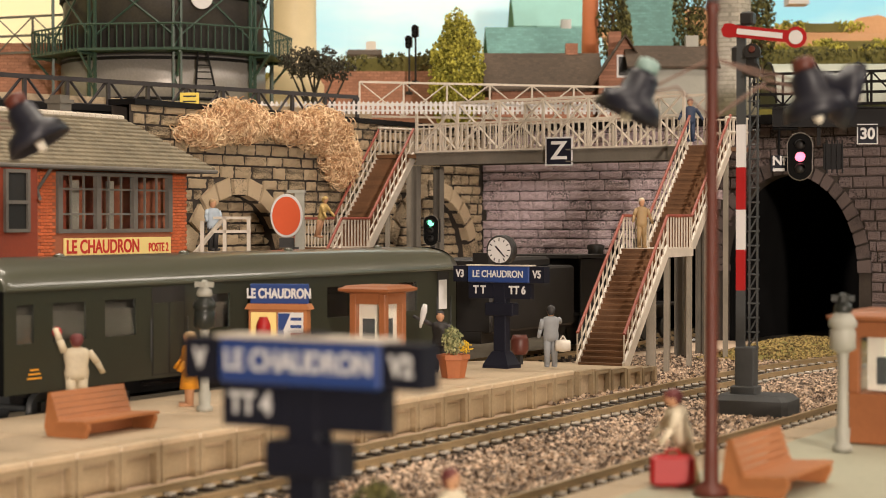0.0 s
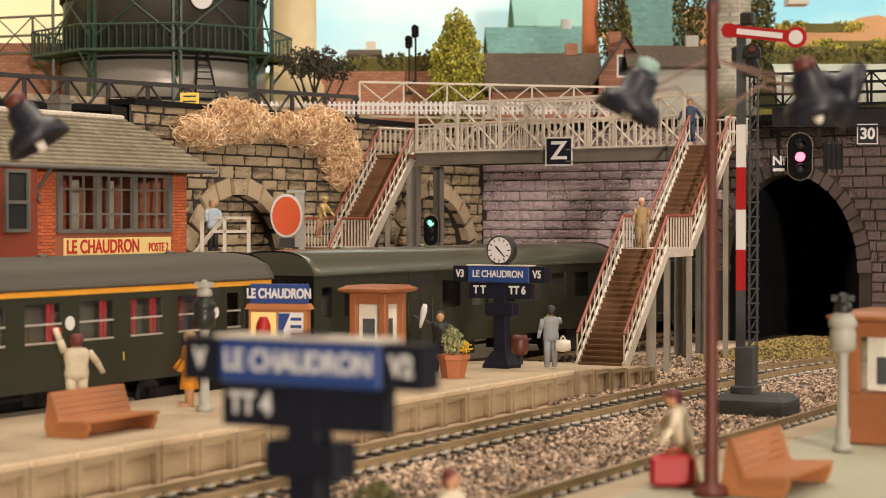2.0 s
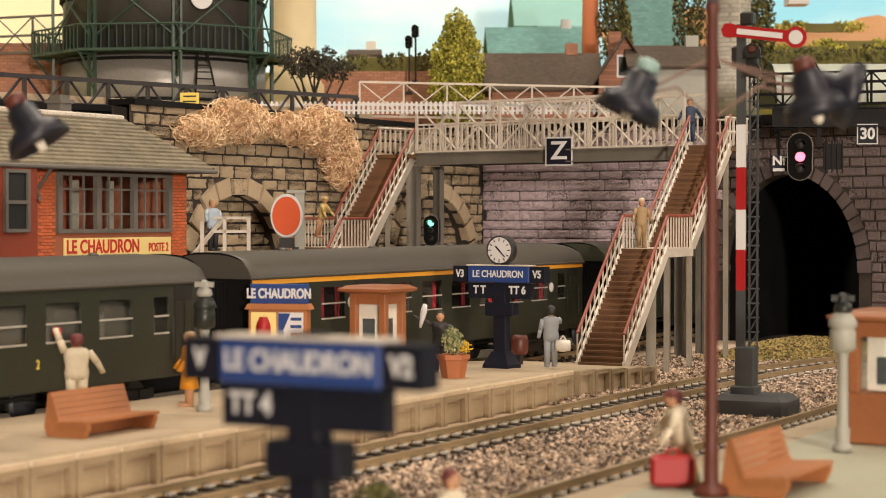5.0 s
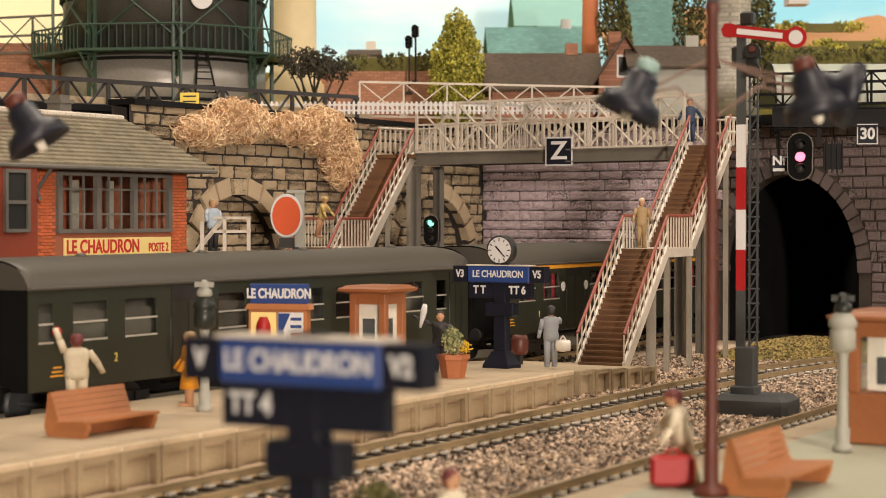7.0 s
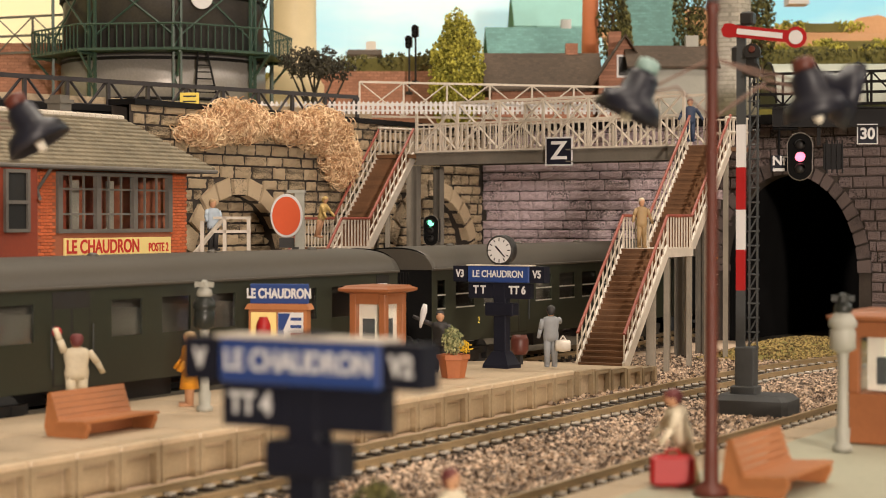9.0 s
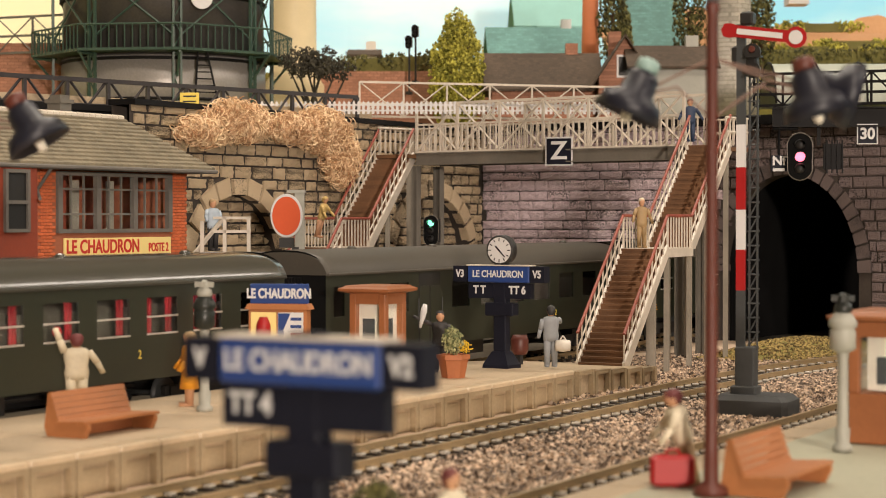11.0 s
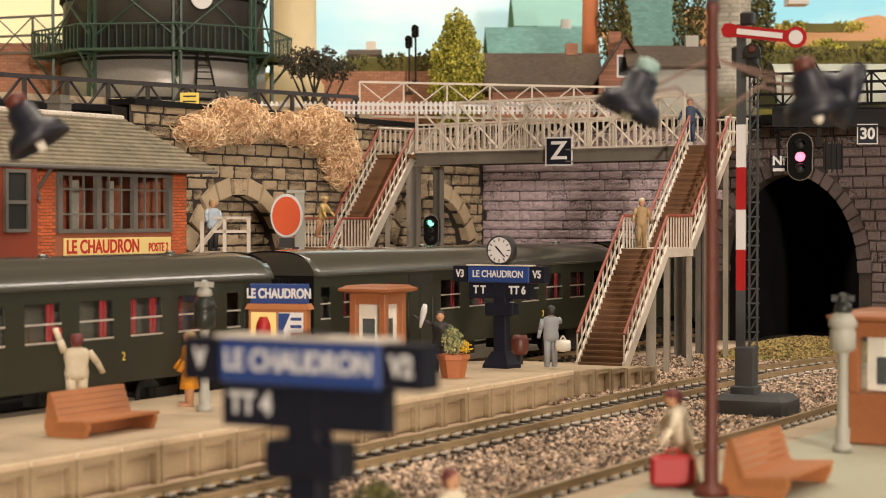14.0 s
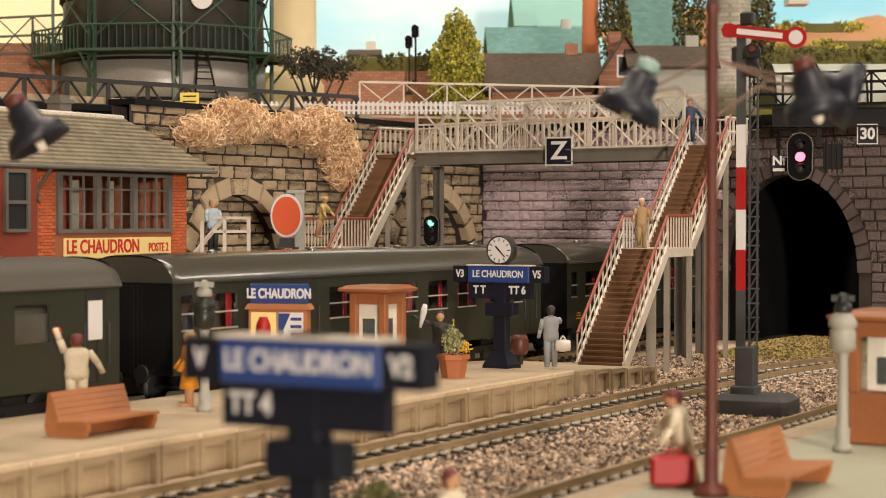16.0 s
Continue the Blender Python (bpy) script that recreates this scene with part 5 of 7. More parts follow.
def flower_pot(loc):
    p = thing("flower_pot", loc, 0, "terracotta pot with pale green plant and yellow flower", "plant pot")
    bm = bmesh.new()
    lathe(bm, [(0.32, 0), (0.42, 0.52), (0.47, 0.53), (0.47, 0.66), (0.38, 0.66), (0.36, 0.58)], 6, smooth=False)
    part("pot", bm, M_POT, p)
    leaf_cluster(p, "foliage", (-0.06, 0, 1.05), (0.30, 0.30, 0.42), 380, 0.10, mat("grey_green_leaf", (0.20, 0.24, 0.10), 0.8, var=0.3, col2=(0.50, 0.50, 0.25), island=0.9, bump=0))
    leaf_cluster(p, "flower", (0.28, -0.22, 0.86), (0.2, 0.2, 0.18), 90, 0.08, mat("yellow_petal", (0.75, 0.50, 0.03), 0.7, var=0.2, island=0.5, bump=0))


def leaf_cluster(parent, name, c, rad, n, size, material, seed=1, shape="ball"):
    """Many small folded leaves spread through an uneven volume."""
    rnd = random.Random(seed)
    verts, polys = [], []
    for _ in range(n):
        while True:
            p = Vector((rnd.uniform(-1, 1), rnd.uniform(-1, 1), rnd.uniform(-1, 1)))
            if p.length < 1 and p.length > 0.35:
                break
        if shape == "cone":
            k = 1 - 0.42 * (p.z * 0.5 + 0.5) ** 2
            p.x, p.y = p.x * k, p.y * k
        wob = 1 + 0.22 * noise.noise(p * 2.6 + Vector((seed, 0, 0)))
        o = Vector((p.x * rad[0], p.y * rad[1], p.z * rad[2])) * wob + Vector(c)
        q = Euler((rnd.uniform(0, 6), rnd.uniform(0, 6), rnd.uniform(0, 6))).to_matrix()
        s = size * rnd.uniform(0.6, 1.3)
        k = len(verts)
        for b in ((-0.5, 0, 0), (0, 0.35, 0.15), (0.5, 0, 0), (0, -0.35, 0.15), (0, 0, -0.25)):
            verts.append((o + (q @ Vector(b)) * s) * K)
        polys += [(k, k + 1, k + 4), (k + 1, k + 2, k + 4), (k + 2, k + 3, k + 4), (k + 3, k, k + 4), (k, k + 3, k + 1), (k + 1, k + 3, k + 2)]
    me = bpy.data.meshes.new(name)
    me.from_pydata(verts, [], polys)
    me.materials.append(material)
    ob = new(name, me)
    ob.parent = parent
    return ob


SKIN = mat("figure_skin", (0.55, 0.30, 0.17), 0.6, var=0.1, bump=0)


def paint(name, col):
    return mat(name, col, 0.6, var=0.15, bump=0.1)


def figurine(loc, rz, label, coat, legs, hair, height=1.75, arms=((20, 10), (-20, 10)), lean=0.0, skirt=False, sit=False, girth=1.1):
    """A plastic figure in one mesh: legs, body, arms (side angle, forward angle in degrees) and head."""
    bm = bmesh.new()
    k = height / 1.75
    hip = 0.85
    for x in (-0.10, 0.10):
        if sit:
            rod(bm, (x, 0, hip - 0.35), (x, -0.42, hip - 0.30), 0.10, 0.09, 8)
            rod(bm, (x, -0.42, hip - 0.30), (x, -0.48, 0.0), 0.09, 0.06, 8)
        else:
            rod(bm, (x, 0, 0.04), (x * 0.9, 0, hip), 0.075, 0.11, 8)
            box(bm, (x, -0.06, 0.04), (0.10, 0.26, 0.08))
    bm.faces.index_update()
    n_leg = len(bm.faces)
    body = [(0.17, hip - 0.1), (0.19, hip + 0.05), (0.17, 1.05), (0.20, 1.30), (0.17, 1.43), (0.07, 1.48)]
    if skirt:
        body = [(0.24, 0.42), (0.19, 0.8)] + body[1:]
    z0 = -0.35 if sit else 0.0
    lathe(bm, [(r, z + z0) for r, z in body], 12, (0, 0, 0), Matrix.Diagonal((1.15, 0.75, 1)))
    for sx, (side, fwd) in zip((1, -1), arms):
        sh = Vector((0.21 * sx, 0, 1.38 + z0))
        d = Vector((math.sin(radians(side)), -math.sin(radians(fwd)) * math.cos(radians(side)), -math.cos(radians(side)) * math.cos(radians(fwd))))
        el = sh + d * 0.30
        bend = Vector((d.x * 0.8, d.y - 0.25, d.z)).normalized()
        rod(bm, sh, el, 0.075, 0.065, 7)
        rod(bm, el, el + bend * 0.27, 0.062, 0.05, 7)
    n_body = len(bm.faces)
    lathe(bm, [(0.06, 1.44 + z0), (0.065, 1.5 + z0), (0.10, 1.56 + z0), (0.115, 1.64 + z0), (0.10, 1.72 + z0)], 12)
    n_skin = len(bm.faces)
    lathe(bm, [(0.118, 1.63 + z0), (0.12, 1.70 + z0), (0.08, 1.77 + z0), (0.02, 1.79 + z0)], 12, (0, 0.015, 0))
    lathe(bm, [(0.05, 1.50 + z0), (0.10, 1.56 + z0), (0.11, 1.66 + z0), (0.06, 1.74 + z0)], 10, (0, 0.04, 0))
    bm.faces.ensure_lookup_table()
    for i, f in enumerate(bm.faces):
        f.material_index = 0 if i < n_leg else 1 if i < n_body else 2 if i < n_skin else 3
        f.smooth = True
    bm.transform(Matrix.Rotation(radians(lean), 4, "X") @ Matrix.Diagonal((k * girth, k * girth, k, 1)))
    ob = single("figurine", bm, legs, loc, rz, label, "figurine", group="painted figures")
    for m in (coat, SKIN, hair):
        ob.data.materials.append(m)
    return ob


def signal_disc(loc, rz):
    s = thing("signal_disc", loc, rz, "round orange-red signal disc with white rim on a white post", "railway signal")
    bm = bmesh.new()
    turn = Matrix.Rotation(radians(90), 3, "X")
    lathe(bm, [(0.76, -0.03), (0.78, 0), (0.76, 0.03)], 32, (0, -0.12, 0), turn @ Matrix.Diagonal((0.74, 1, 1)))
    part("rim", bm, M_LETTER, s)
    bm = bmesh.new()
    lathe(bm, [(0.68, 0), (0.68, 0.02)], 32, (0, -0.15, 0), turn @ Matrix.Diagonal((0.73, 1, 1)))
    part("disc", bm, M_DISC, s)
    bm = bmesh.new()
    box(bm, (0.45, 0.05, -0.4), (0.34, 0.12, 2.6))
    box(bm, (0.33, 0.02, 0.86), (0.66, 0.12, 0.12))
    part("post", bm, M_LAMPGREY, s)
    bm = bmesh.new()
    box(bm, (0.0, 0, -0.95), (0.5, 0.4, 0.35))
    box(bm, (0.3, 0.05, -2.8), (0.25, 0.25, 3.4))
    part("gear_box", bm, M_DARK, s)


def light_signal(loc, rz, lens, lens_at, label, post):
    s = thing("light_signal", loc, rz, label, "railway signal", group="colour light signals")
    bm = bmesh.new()
    n = 20
    pts = [(0.30 * math.cos(2 * math.pi * i / n), 0.30 * math.sin(2 * math.pi * i / n) + (0.28 if i <= n // 2 else -0.28)) for i in range(n)]
    prism(bm, pts, 0.16)
    part("target", bm, M_BLACK, s)
    bm = bmesh.new()
    q = [(0.32 * math.cos(2 * math.pi * i / n), 0.32 * math.sin(2 * math.pi * i / n) + (0.28 if i <= n // 2 else -0.28)) for i in range(n)]
    for i in range(n):
        a, b = q[i], q[(i + 1) % n]
        rod(bm, (a[0], -0.01, a[1]), (b[0], -0.01, b[1]), 0.012, n=4)
    part("white_rim", bm, M_BEAM, s)
    for k in (-0.3, 0.0, 0.3):
        bm = bmesh.new()
        for i in range(7):
            a = math.pi * i / 6
            b = math.pi * (i + 1) / 6
            if i < 6:
                vs = [bm.verts.new(p) for p in ((0.14 * math.cos(a), 0, k + 0.14 * math.sin(a)), (0.14 * math.cos(b), 0, k + 0.14 * math.sin(b)),
                                                (0.13 * math.cos(b), -0.22, k + 0.11 * math.sin(b)), (0.13 * math.cos(a), -0.22, k + 0.11 * math.sin(a)))]
                bm.faces.new(vs)
        part("hood", bm, M_DARK, s)
        bm = bmesh.new()
        lathe(bm, [(0.13, 0), (0.11, 0.03), (0.0, 0.045)], 14, (0, 0, k), Matrix.Rotation(radians(90), 3, "X"))
        part("lens", bm, lens if abs(k - lens_at) < 0.01 else M_DARK, s, "lit lens" if abs(k - lens_at) < 0.01 else "")
    bm = bmesh.new()
    if post:
        rod(bm, (0, 0.22, -post), (0, 0.22, -0.3), 0.09, n=8)
        box(bm, (0, 0.22, -post), (0.5, 0.5, 0.3))
    box(bm, (0.05, 0.26, 0), (0.42, 0.26, 0.9))
    part("case", bm, M_DARK, s)
    return s


def semaphore(loc):
    s = thing("semaphore_signal", loc, CROSS + 4, "red and white banded semaphore mast with red arm", "railway signal")
    bm = bmesh.new()
    chamfer(bm, (0.30, 0, 0.30), (2.05, 1.5, 0.66), 0.14)
    part("plinth", bm, M_CONCRETE, s)
    bm = bmesh.new()
    chamfer(bm, (0, 0, 0.68), (0.72, 0.6, 0.34), 0.04)
    chamfer(bm, (0.02, 0, 1.35), (0.52, 0.48, 1.1), 0.03)
    part("mast_foot", bm, M_MAST, s)
    for z0, z1, m in ((1.9, 3.42, M_MAST), (3.42, 4.52, M_SIGRED), (4.52, 5.6, M_LETTER), (5.6, 6.75, M_SIGRED), (6.75, 7.9, M_LETTER), (7.9, 10.6, M_MAST)):
        bm = bmesh.new()
        box(bm, (-0.12, -0.08, (z0 + z1) / 2), (0.25, 0.10, z1 - z0))
        part("mast_band", bm, m, s)
    bm = bmesh.new()
    for x in (0.08, 0.30):
        rod(bm, (x, 0.05, 1.8), (x, 0.05, 9.6), 0.035, n=4)
    for i in range(20):
        z = 1.9 + i * 0.39
        rod(bm, (0.08, 0.05, z), (0.30, 0.05, z + 0.39), 0.022, n=4)
        rod(bm, (0.02, 0.05, z), (0.36, 0.05, z), 0.022, n=4)
    part("ladder", bm, M_MAST, s)
    # arm
    arm = bmesh.new()
    q = Matrix.Rotation(radians(8), 4, "Y") @ Matrix.Translation((-0.36, -0.22, 0))
    outline = [(-0.22, -0.17), (-0.30, 0), (-0.22, 0.17), (-0.05, 0.20), (0.10, 0.16), (1.55, 0.16)]
    outline += [(1.78 + 0.29 * math.cos(a), 0.29 * math.sin(a)) for a in [radians(140 - i * 28) for i in range(11)]]
    outline += [(1.55, -0.16), (0.10, -0.16), (-0.05, -0.20)]
    prism(arm, outline, 0.05, Matrix.Translation((0, 0, 10.38)) @ q)
    a = part("arm", arm, M_SIGRED, s, "red arm with white stripe and ring end")
    bm = bmesh.new()
    prism(bm, [(0.15, -0.075), (1.42, -0.075), (1.42, 0.075), (0.15, 0.075)], 0.02, Matrix.Translation((0, -0.025, 10.38)) @ q)
    part("white_stripe", bm, M_LETTER, a)
    bm = bmesh.new()
    prism(bm, [(1.78 + 0.19 * math.cos(radians(i * 20)), 0.19 * math.sin(radians(i * 20))) for i in range(18)], 0.02, Matrix.Translation((0, -0.025, 10.38)) @ q)
    part("white_disc", bm, M_LETTER, a)
    bm = bmesh.new()
    chamfer(bm, (-0.05, 0.05, 9.75), (0.7, 0.34, 0.55), 0.05)
    chamfer(bm, (0.05, -0.05, 10.75), (0.36, 0.4, 0.36), 0.05)
    for k in (0, 1):
        lathe(bm, [(0.20, -0.1), (0.22, 0.1)], 14, (0.22, -0.16, 9.85 - 0.5 * k), Matrix.Rotation(radians(90), 3, "X"))
        box(bm, (0.3, -0.3, 9.7 - 0.5 * k), (0.4, 0.3, 0.05))
    part("lamp_head", bm, M_DARK, s)
    bm = bmesh.new()
    lathe(bm, [(0.10, 0), (0.07, 0.03)], 12, (0.22, -0.28, 9.9), Matrix.Rotation(radians(90), 3, "X"))
    part("red_lens", bm, M_RUST, s)


def yard_lamp(loc, rz, height, arms, label):
    """Tall post with hooded lamps on bent arms."""
    y = thing("yard_lamp", loc, rz, label, "lamp post", group="tall yard lamps")
    bm = bmesh.new()
    lathe(bm, [(0.30, 0), (0.28, 0.12), (0.13, 0.2), (0.105, 1.0), (0.095, height - 0.2), (0.13, height - 0.1), (0.10, height)], 12)
    part("post", bm, M_RUST, y)
    bm = bmesh.new()
    rod(bm, (0, 0, height), (0, 0, height + 0.10), 0.12, 0.08, 10)
    part("cap", bm, M_MAST, y)
    for dx, dy, dz, tilt in arms:
        end = Vector((dx, dy, height + dz))
        bm = bmesh.new()
        mid = Vector((dx * 0.45, dy * 0.45, height + dz + 0.15))
        rod(bm, (0, 0, height - 1.9), mid, 0.022, n=6)
        rod(bm, mid, end, 0.022, n=6)
        rod(bm, (0, 0, height - 0.9), end, 0.022, n=6)
        part("arm", bm, M_ARM, y)
        q = Matrix.Rotation(radians(tilt), 3, "Y")
        bm = bmesh.new()
        lathe(bm, [(0.16, 0.46), (0.27, 0.34), (0.29, 0.05), (0.48, -0.06), (0.58, -0.34), (0.55, -0.34), (0.44, -0.08), (0.16, 0.0)], 18, end, q)
        sh = part("shade", bm, M_SHADE, y)
        bm = bmesh.new()
        lathe(bm, [(0.13, 0.40), (0.20, 0.46), (0.18, 0.62), (0.08, 0.66)], 12, end, q)
        # turquoise cap paints a reflection on the dark enamel
        part("shade_cap", bm, M_RUST if dx > 0 else M_TURQSHEEN, y)
        bm = bmesh.new()
        lathe(bm, [(0.05, -0.1), (0.09, -0.3), (0.08, -0.42), (0.02, -0.47)], 12, end, q)
        part("bulb", bm, M_BULB, sh)
    return y


def suitcase(loc, rz):
    s = thing("suitcase", loc, rz, "red suitcase standing on the near platform", "suitcase")
    bm = bmesh.new()
    chamfer(bm, (0, 0, 0.28), (0.74, 0.34, 0.52), 0.06)
    part("body", bm, M_SIGRED, s)
    bm = bmesh.new()
    for a, b in (((-0.12, 0, 0.53), (-0.10, 0, 0.62)), ((-0.10, 0, 0.62), (0.10, 0, 0.62)), ((0.10, 0, 0.62), (0.12, 0, 0.53))):
        rod(bm, a, b, 0.025)
    part("handle", bm, M_SIGRED, s)


def travel_bag(loc, rz):
    b = thing("travel_bag", loc, rz, "cream travel bag carried by the grey figure", "bag")
    bm = bmesh.new()
    lathe(bm, [(0.02, -0.24), (0.16, -0.22), (0.19, 0.0), (0.16, 0.22), (0.02, 0.24)], 12, (0, 0, 0), Matrix.Rotation(radians(90), 3, "Y"))
    part("body", bm, M_WHITE, b)
    bm = bmesh.new()
    rod(bm, (-0.1, 0, 0.15), (0, 0, 0.3), 0.025)
    rod(bm, (0.1, 0, 0.15), (0, 0, 0.3), 0.025)
    part("handle", bm, M_WHITE, b)


def build_platform_things():
    top = 0.565
    x, y = at(1.77, 56.2)
    station_sign((x, y, top + 0.02), "V3", "V5", "T T", "TT 6", True, "dark station sign with blue name board and round clock")
    x, y = at(-1.45, 20.3)
    station_sign((x, y, 0.74), "V", "V2", "TT 4", "", False, "dark station sign with blue name board on near platform")
    bench((30.6, 25.6, top), 0, "orange-brown slatted bench on the island platform")
    bench((29.77, 10.5, 0.57), 0, "orange-brown slatted bench on the near platform")
    x, y = at(-5.55, 43.4)
    lamp_post((x, y, top), M_LAMPTOP, "pale grey lamp post with dark lantern on the island platform")
    x, y = at(7.72, 36.0)
    lamp_post((x, y, 0.57), M_LAMPGREY, "pale grey lamp post with grey lantern on near platform")
    x, y = at(-1.80, 51.6)
    kiosk((x, y, top), 0, 1.14, "orange-brown glazed kiosk on the island platform")
    x, y = at(9.30, 37.6)
    kiosk((x, y, 0.57), 0, 1.75, "orange-brown glazed kiosk on the near platform")
    x, y = at(-4.38, 50.0)
    poster_stand((x, y, top), -72)
    x, y = at(0.29, 52.4)
    flower_pot((x, y, top))
    white, grey, orange, black = paint("white_jacket", (0.70, 0.62, 0.46)), paint("grey_blue_suit", (0.30, 0.32, 0.34)), paint("orange_coat", (0.80, 0.34, 0.02)), paint("black_uniform", (0.03, 0.028, 0.028))
    brown, blue, pale, maroon = paint("brown_suit", (0.38, 0.26, 0.13)), paint("navy_overall", (0.03, 0.05, 0.10)), paint("pale_blue_shirt", (0.42, 0.50, 0.58)), paint("maroon_hair", (0.14, 0.03, 0.03))
    blond = paint("blond_hair", (0.60, 0.42, 0.15))
    x, y = at(-8.45, 43.0)
    figurine((x, y, top), 140, "figurine in cream-white jacket with raised arm, seen from behind", white, white, maroon, 1.8, ((162, 12), (-30, 0)), girth=1.3)
    # red paddle in the raised hand
    p = thing("signal_paddle", (*at(-8.90, 43.0), 2.30), -60, "red hand paddle held by the white figure", "paddle")
    bm = bmesh.new()
    lathe(bm, [(0.11, -0.02), (0.12, 0), (0.11, 0.02)], 16, (0, 0, 0.14), Matrix.Rotation(radians(90), 3, "X"))
    part("paddle_disc", bm, M_SIGRED, p)
    bm = bmesh.new()
    rod(bm, (0, 0, -0.12), (0, 0, 0.1), 0.025)
    part("paddle_handle", bm, M_LETTER, p)
    x, y = at(-6.07, 44.6)
    figurine((x, y, top), -140, "figurine in long orange coat and hat", orange, SKIN, brown, 1.75, ((6, 15), (-6, 20)), skirt=True, girth=1.3)
    x, y = at(-0.08, 54.4)
    figurine((x, y, top), -60, "figurine in black uniform raising a white baton", black, black, black, 1.75, ((12, 20), (-115, 20)))
    x, y = at(-0.62, 54.4)
    p = thing("white_baton", (x, y, 2.05), -60, "white signalling baton held by the black figure", "baton")
    bm = bmesh.new()
    lathe(bm, [(0.03, -0.2), (0.07, 0.0), (0.10, 0.3), (0.06, 0.5)], 10, (0, 0, 0), Matrix.Rotation(radians(12), 3, "Y"))
    part("baton", bm, M_LETTER, p)
    x, y = at(3.25, 56.2)
    figurine((x, y, top), 125, "figurine in grey-blue suit seen from behind", grey, grey, black, 1.82, ((12, 5), (-14, 75)))
    x, y = at(3.60, 56.0)
    travel_bag((x, y, 1.22), -60)
    x, y = at(2.35, 57.2)
    p = thing("red_barrel", (x, y, top), 0, "small red-brown barrel behind the clock sign", "barrel")
    bm = bmesh.new()
    lathe(bm, [(0.22, 0.3), (0.28, 0.45), (0.28, 0.75), (0.22, 0.9)], 14)
    part("barrel", bm, M_RUST, p)
    bm = bmesh.new()
    rod(bm, (0, 0, 0), (0, 0, 0.3), 0.12)
    part("stand", bm, M_DARK, p)
    # stairs and arches
    x, y = at(6.95, 65.3)
    figurine((x, y, 4.0), -50, "figurine in brown suit coming down the stair", brown, brown, white, 1.72, ((20, 10), (-25, 25)), girth=0.95)
    x, y = at(9.42, 71.2)
    figurine((x, y, 7.95), -50, "figurine in navy overalls at the stair head", blue, blue, maroon, 1.60, ((32, 5), (-32, 5)))
    x, y = at(-7.7, 62.5)
    figurine((x, y, 3.95), -20, "figurine in pale blue shirt by the wooden railing", pale, black, brown, 1.70, ((10, 10), (-30, 40)))
    x, y = at(-4.62, 68.5)
    figurine((x, y, 4.35), 10, "blond figurine in cream clothes leaning forward", blond, SKIN, blond, 1.5, ((20, 40), (-10, 30)), lean=14)
    # near platform
    x, y = at(4.27, 31.6)
    figurine((x, y, 0.57), 210, "figurine in cream shirt bending over a red suitcase", white, paint("tan_trousers", (0.30, 0.2, 0.1)), maroon, 1.62, ((15, 30), (-10, 35)), lean=15, girth=1.45)
    x, y = at(3.84, 31.2)
    suitcase((x, y, 0.57), -62)
    x, y = at(4.36, 30.3)
    yard_lamp((x, y, 0.57), -62, 8.0, ((-1.25, 0, -1.52, 24), (1.62, 0, -1.52, -16), (2.05, 0.4, -1.42, -74)), "tall maroon lamp post with dark hooded lamps")
    x, y = at(-8.1, 32.0)
    yard_lamp((x, y, 0.57), -62, 6.95, ((1.05, 0, -0.9, -30), (-1.2, 0, -0.9, 30)), "maroon lamp post with a dark hooded lamp")
    # small shrub and a figure low in the foreground
    x, y = at(-0.92, 26.0)
    p = thing("shrub", (x, y, 0.55), 0, "small green shrub on near platform", "shrub")
    leaf_cluster(p, "foliage", (0, 0, 0.45), (0.42, 0.42, 0.45), 300, 0.13, M_TREED)
    bm = bmesh.new()
    rod(bm, (0, 0, 0), (0, 0, 0.35), 0.06)
    part("stem", bm, M_TRUNK, p)
    x, y = at(0.12, 26.4)
    figurine((x, y, -0.2), 0, "figurine with reddish hair near the platform edge", white, white, maroon, 1.7)
    # signals
    x, y = at(8.2, 50.5)
    semaphore((x, y, -0.32))
    x, y = at(-5.52, 66.0)
    signal_disc((x, y, 5.12), -62)
    x, y = at(-0.47, 72.0)
    light_signal((x, y, 4.55), -80, M_GLOWGREEN, 0.3, "black colour light signal showing green in front of the arch", 4.8)
    x, y = at(13.95, 73.0)
    s = light_signal((x, y, 7.44), -68, M_GLOWRED, 0.0, "black colour light signal showing red above the tunnel", 0)
    s.scale = (1.55, 1.55, 1.55)
    build_signal_bracket()


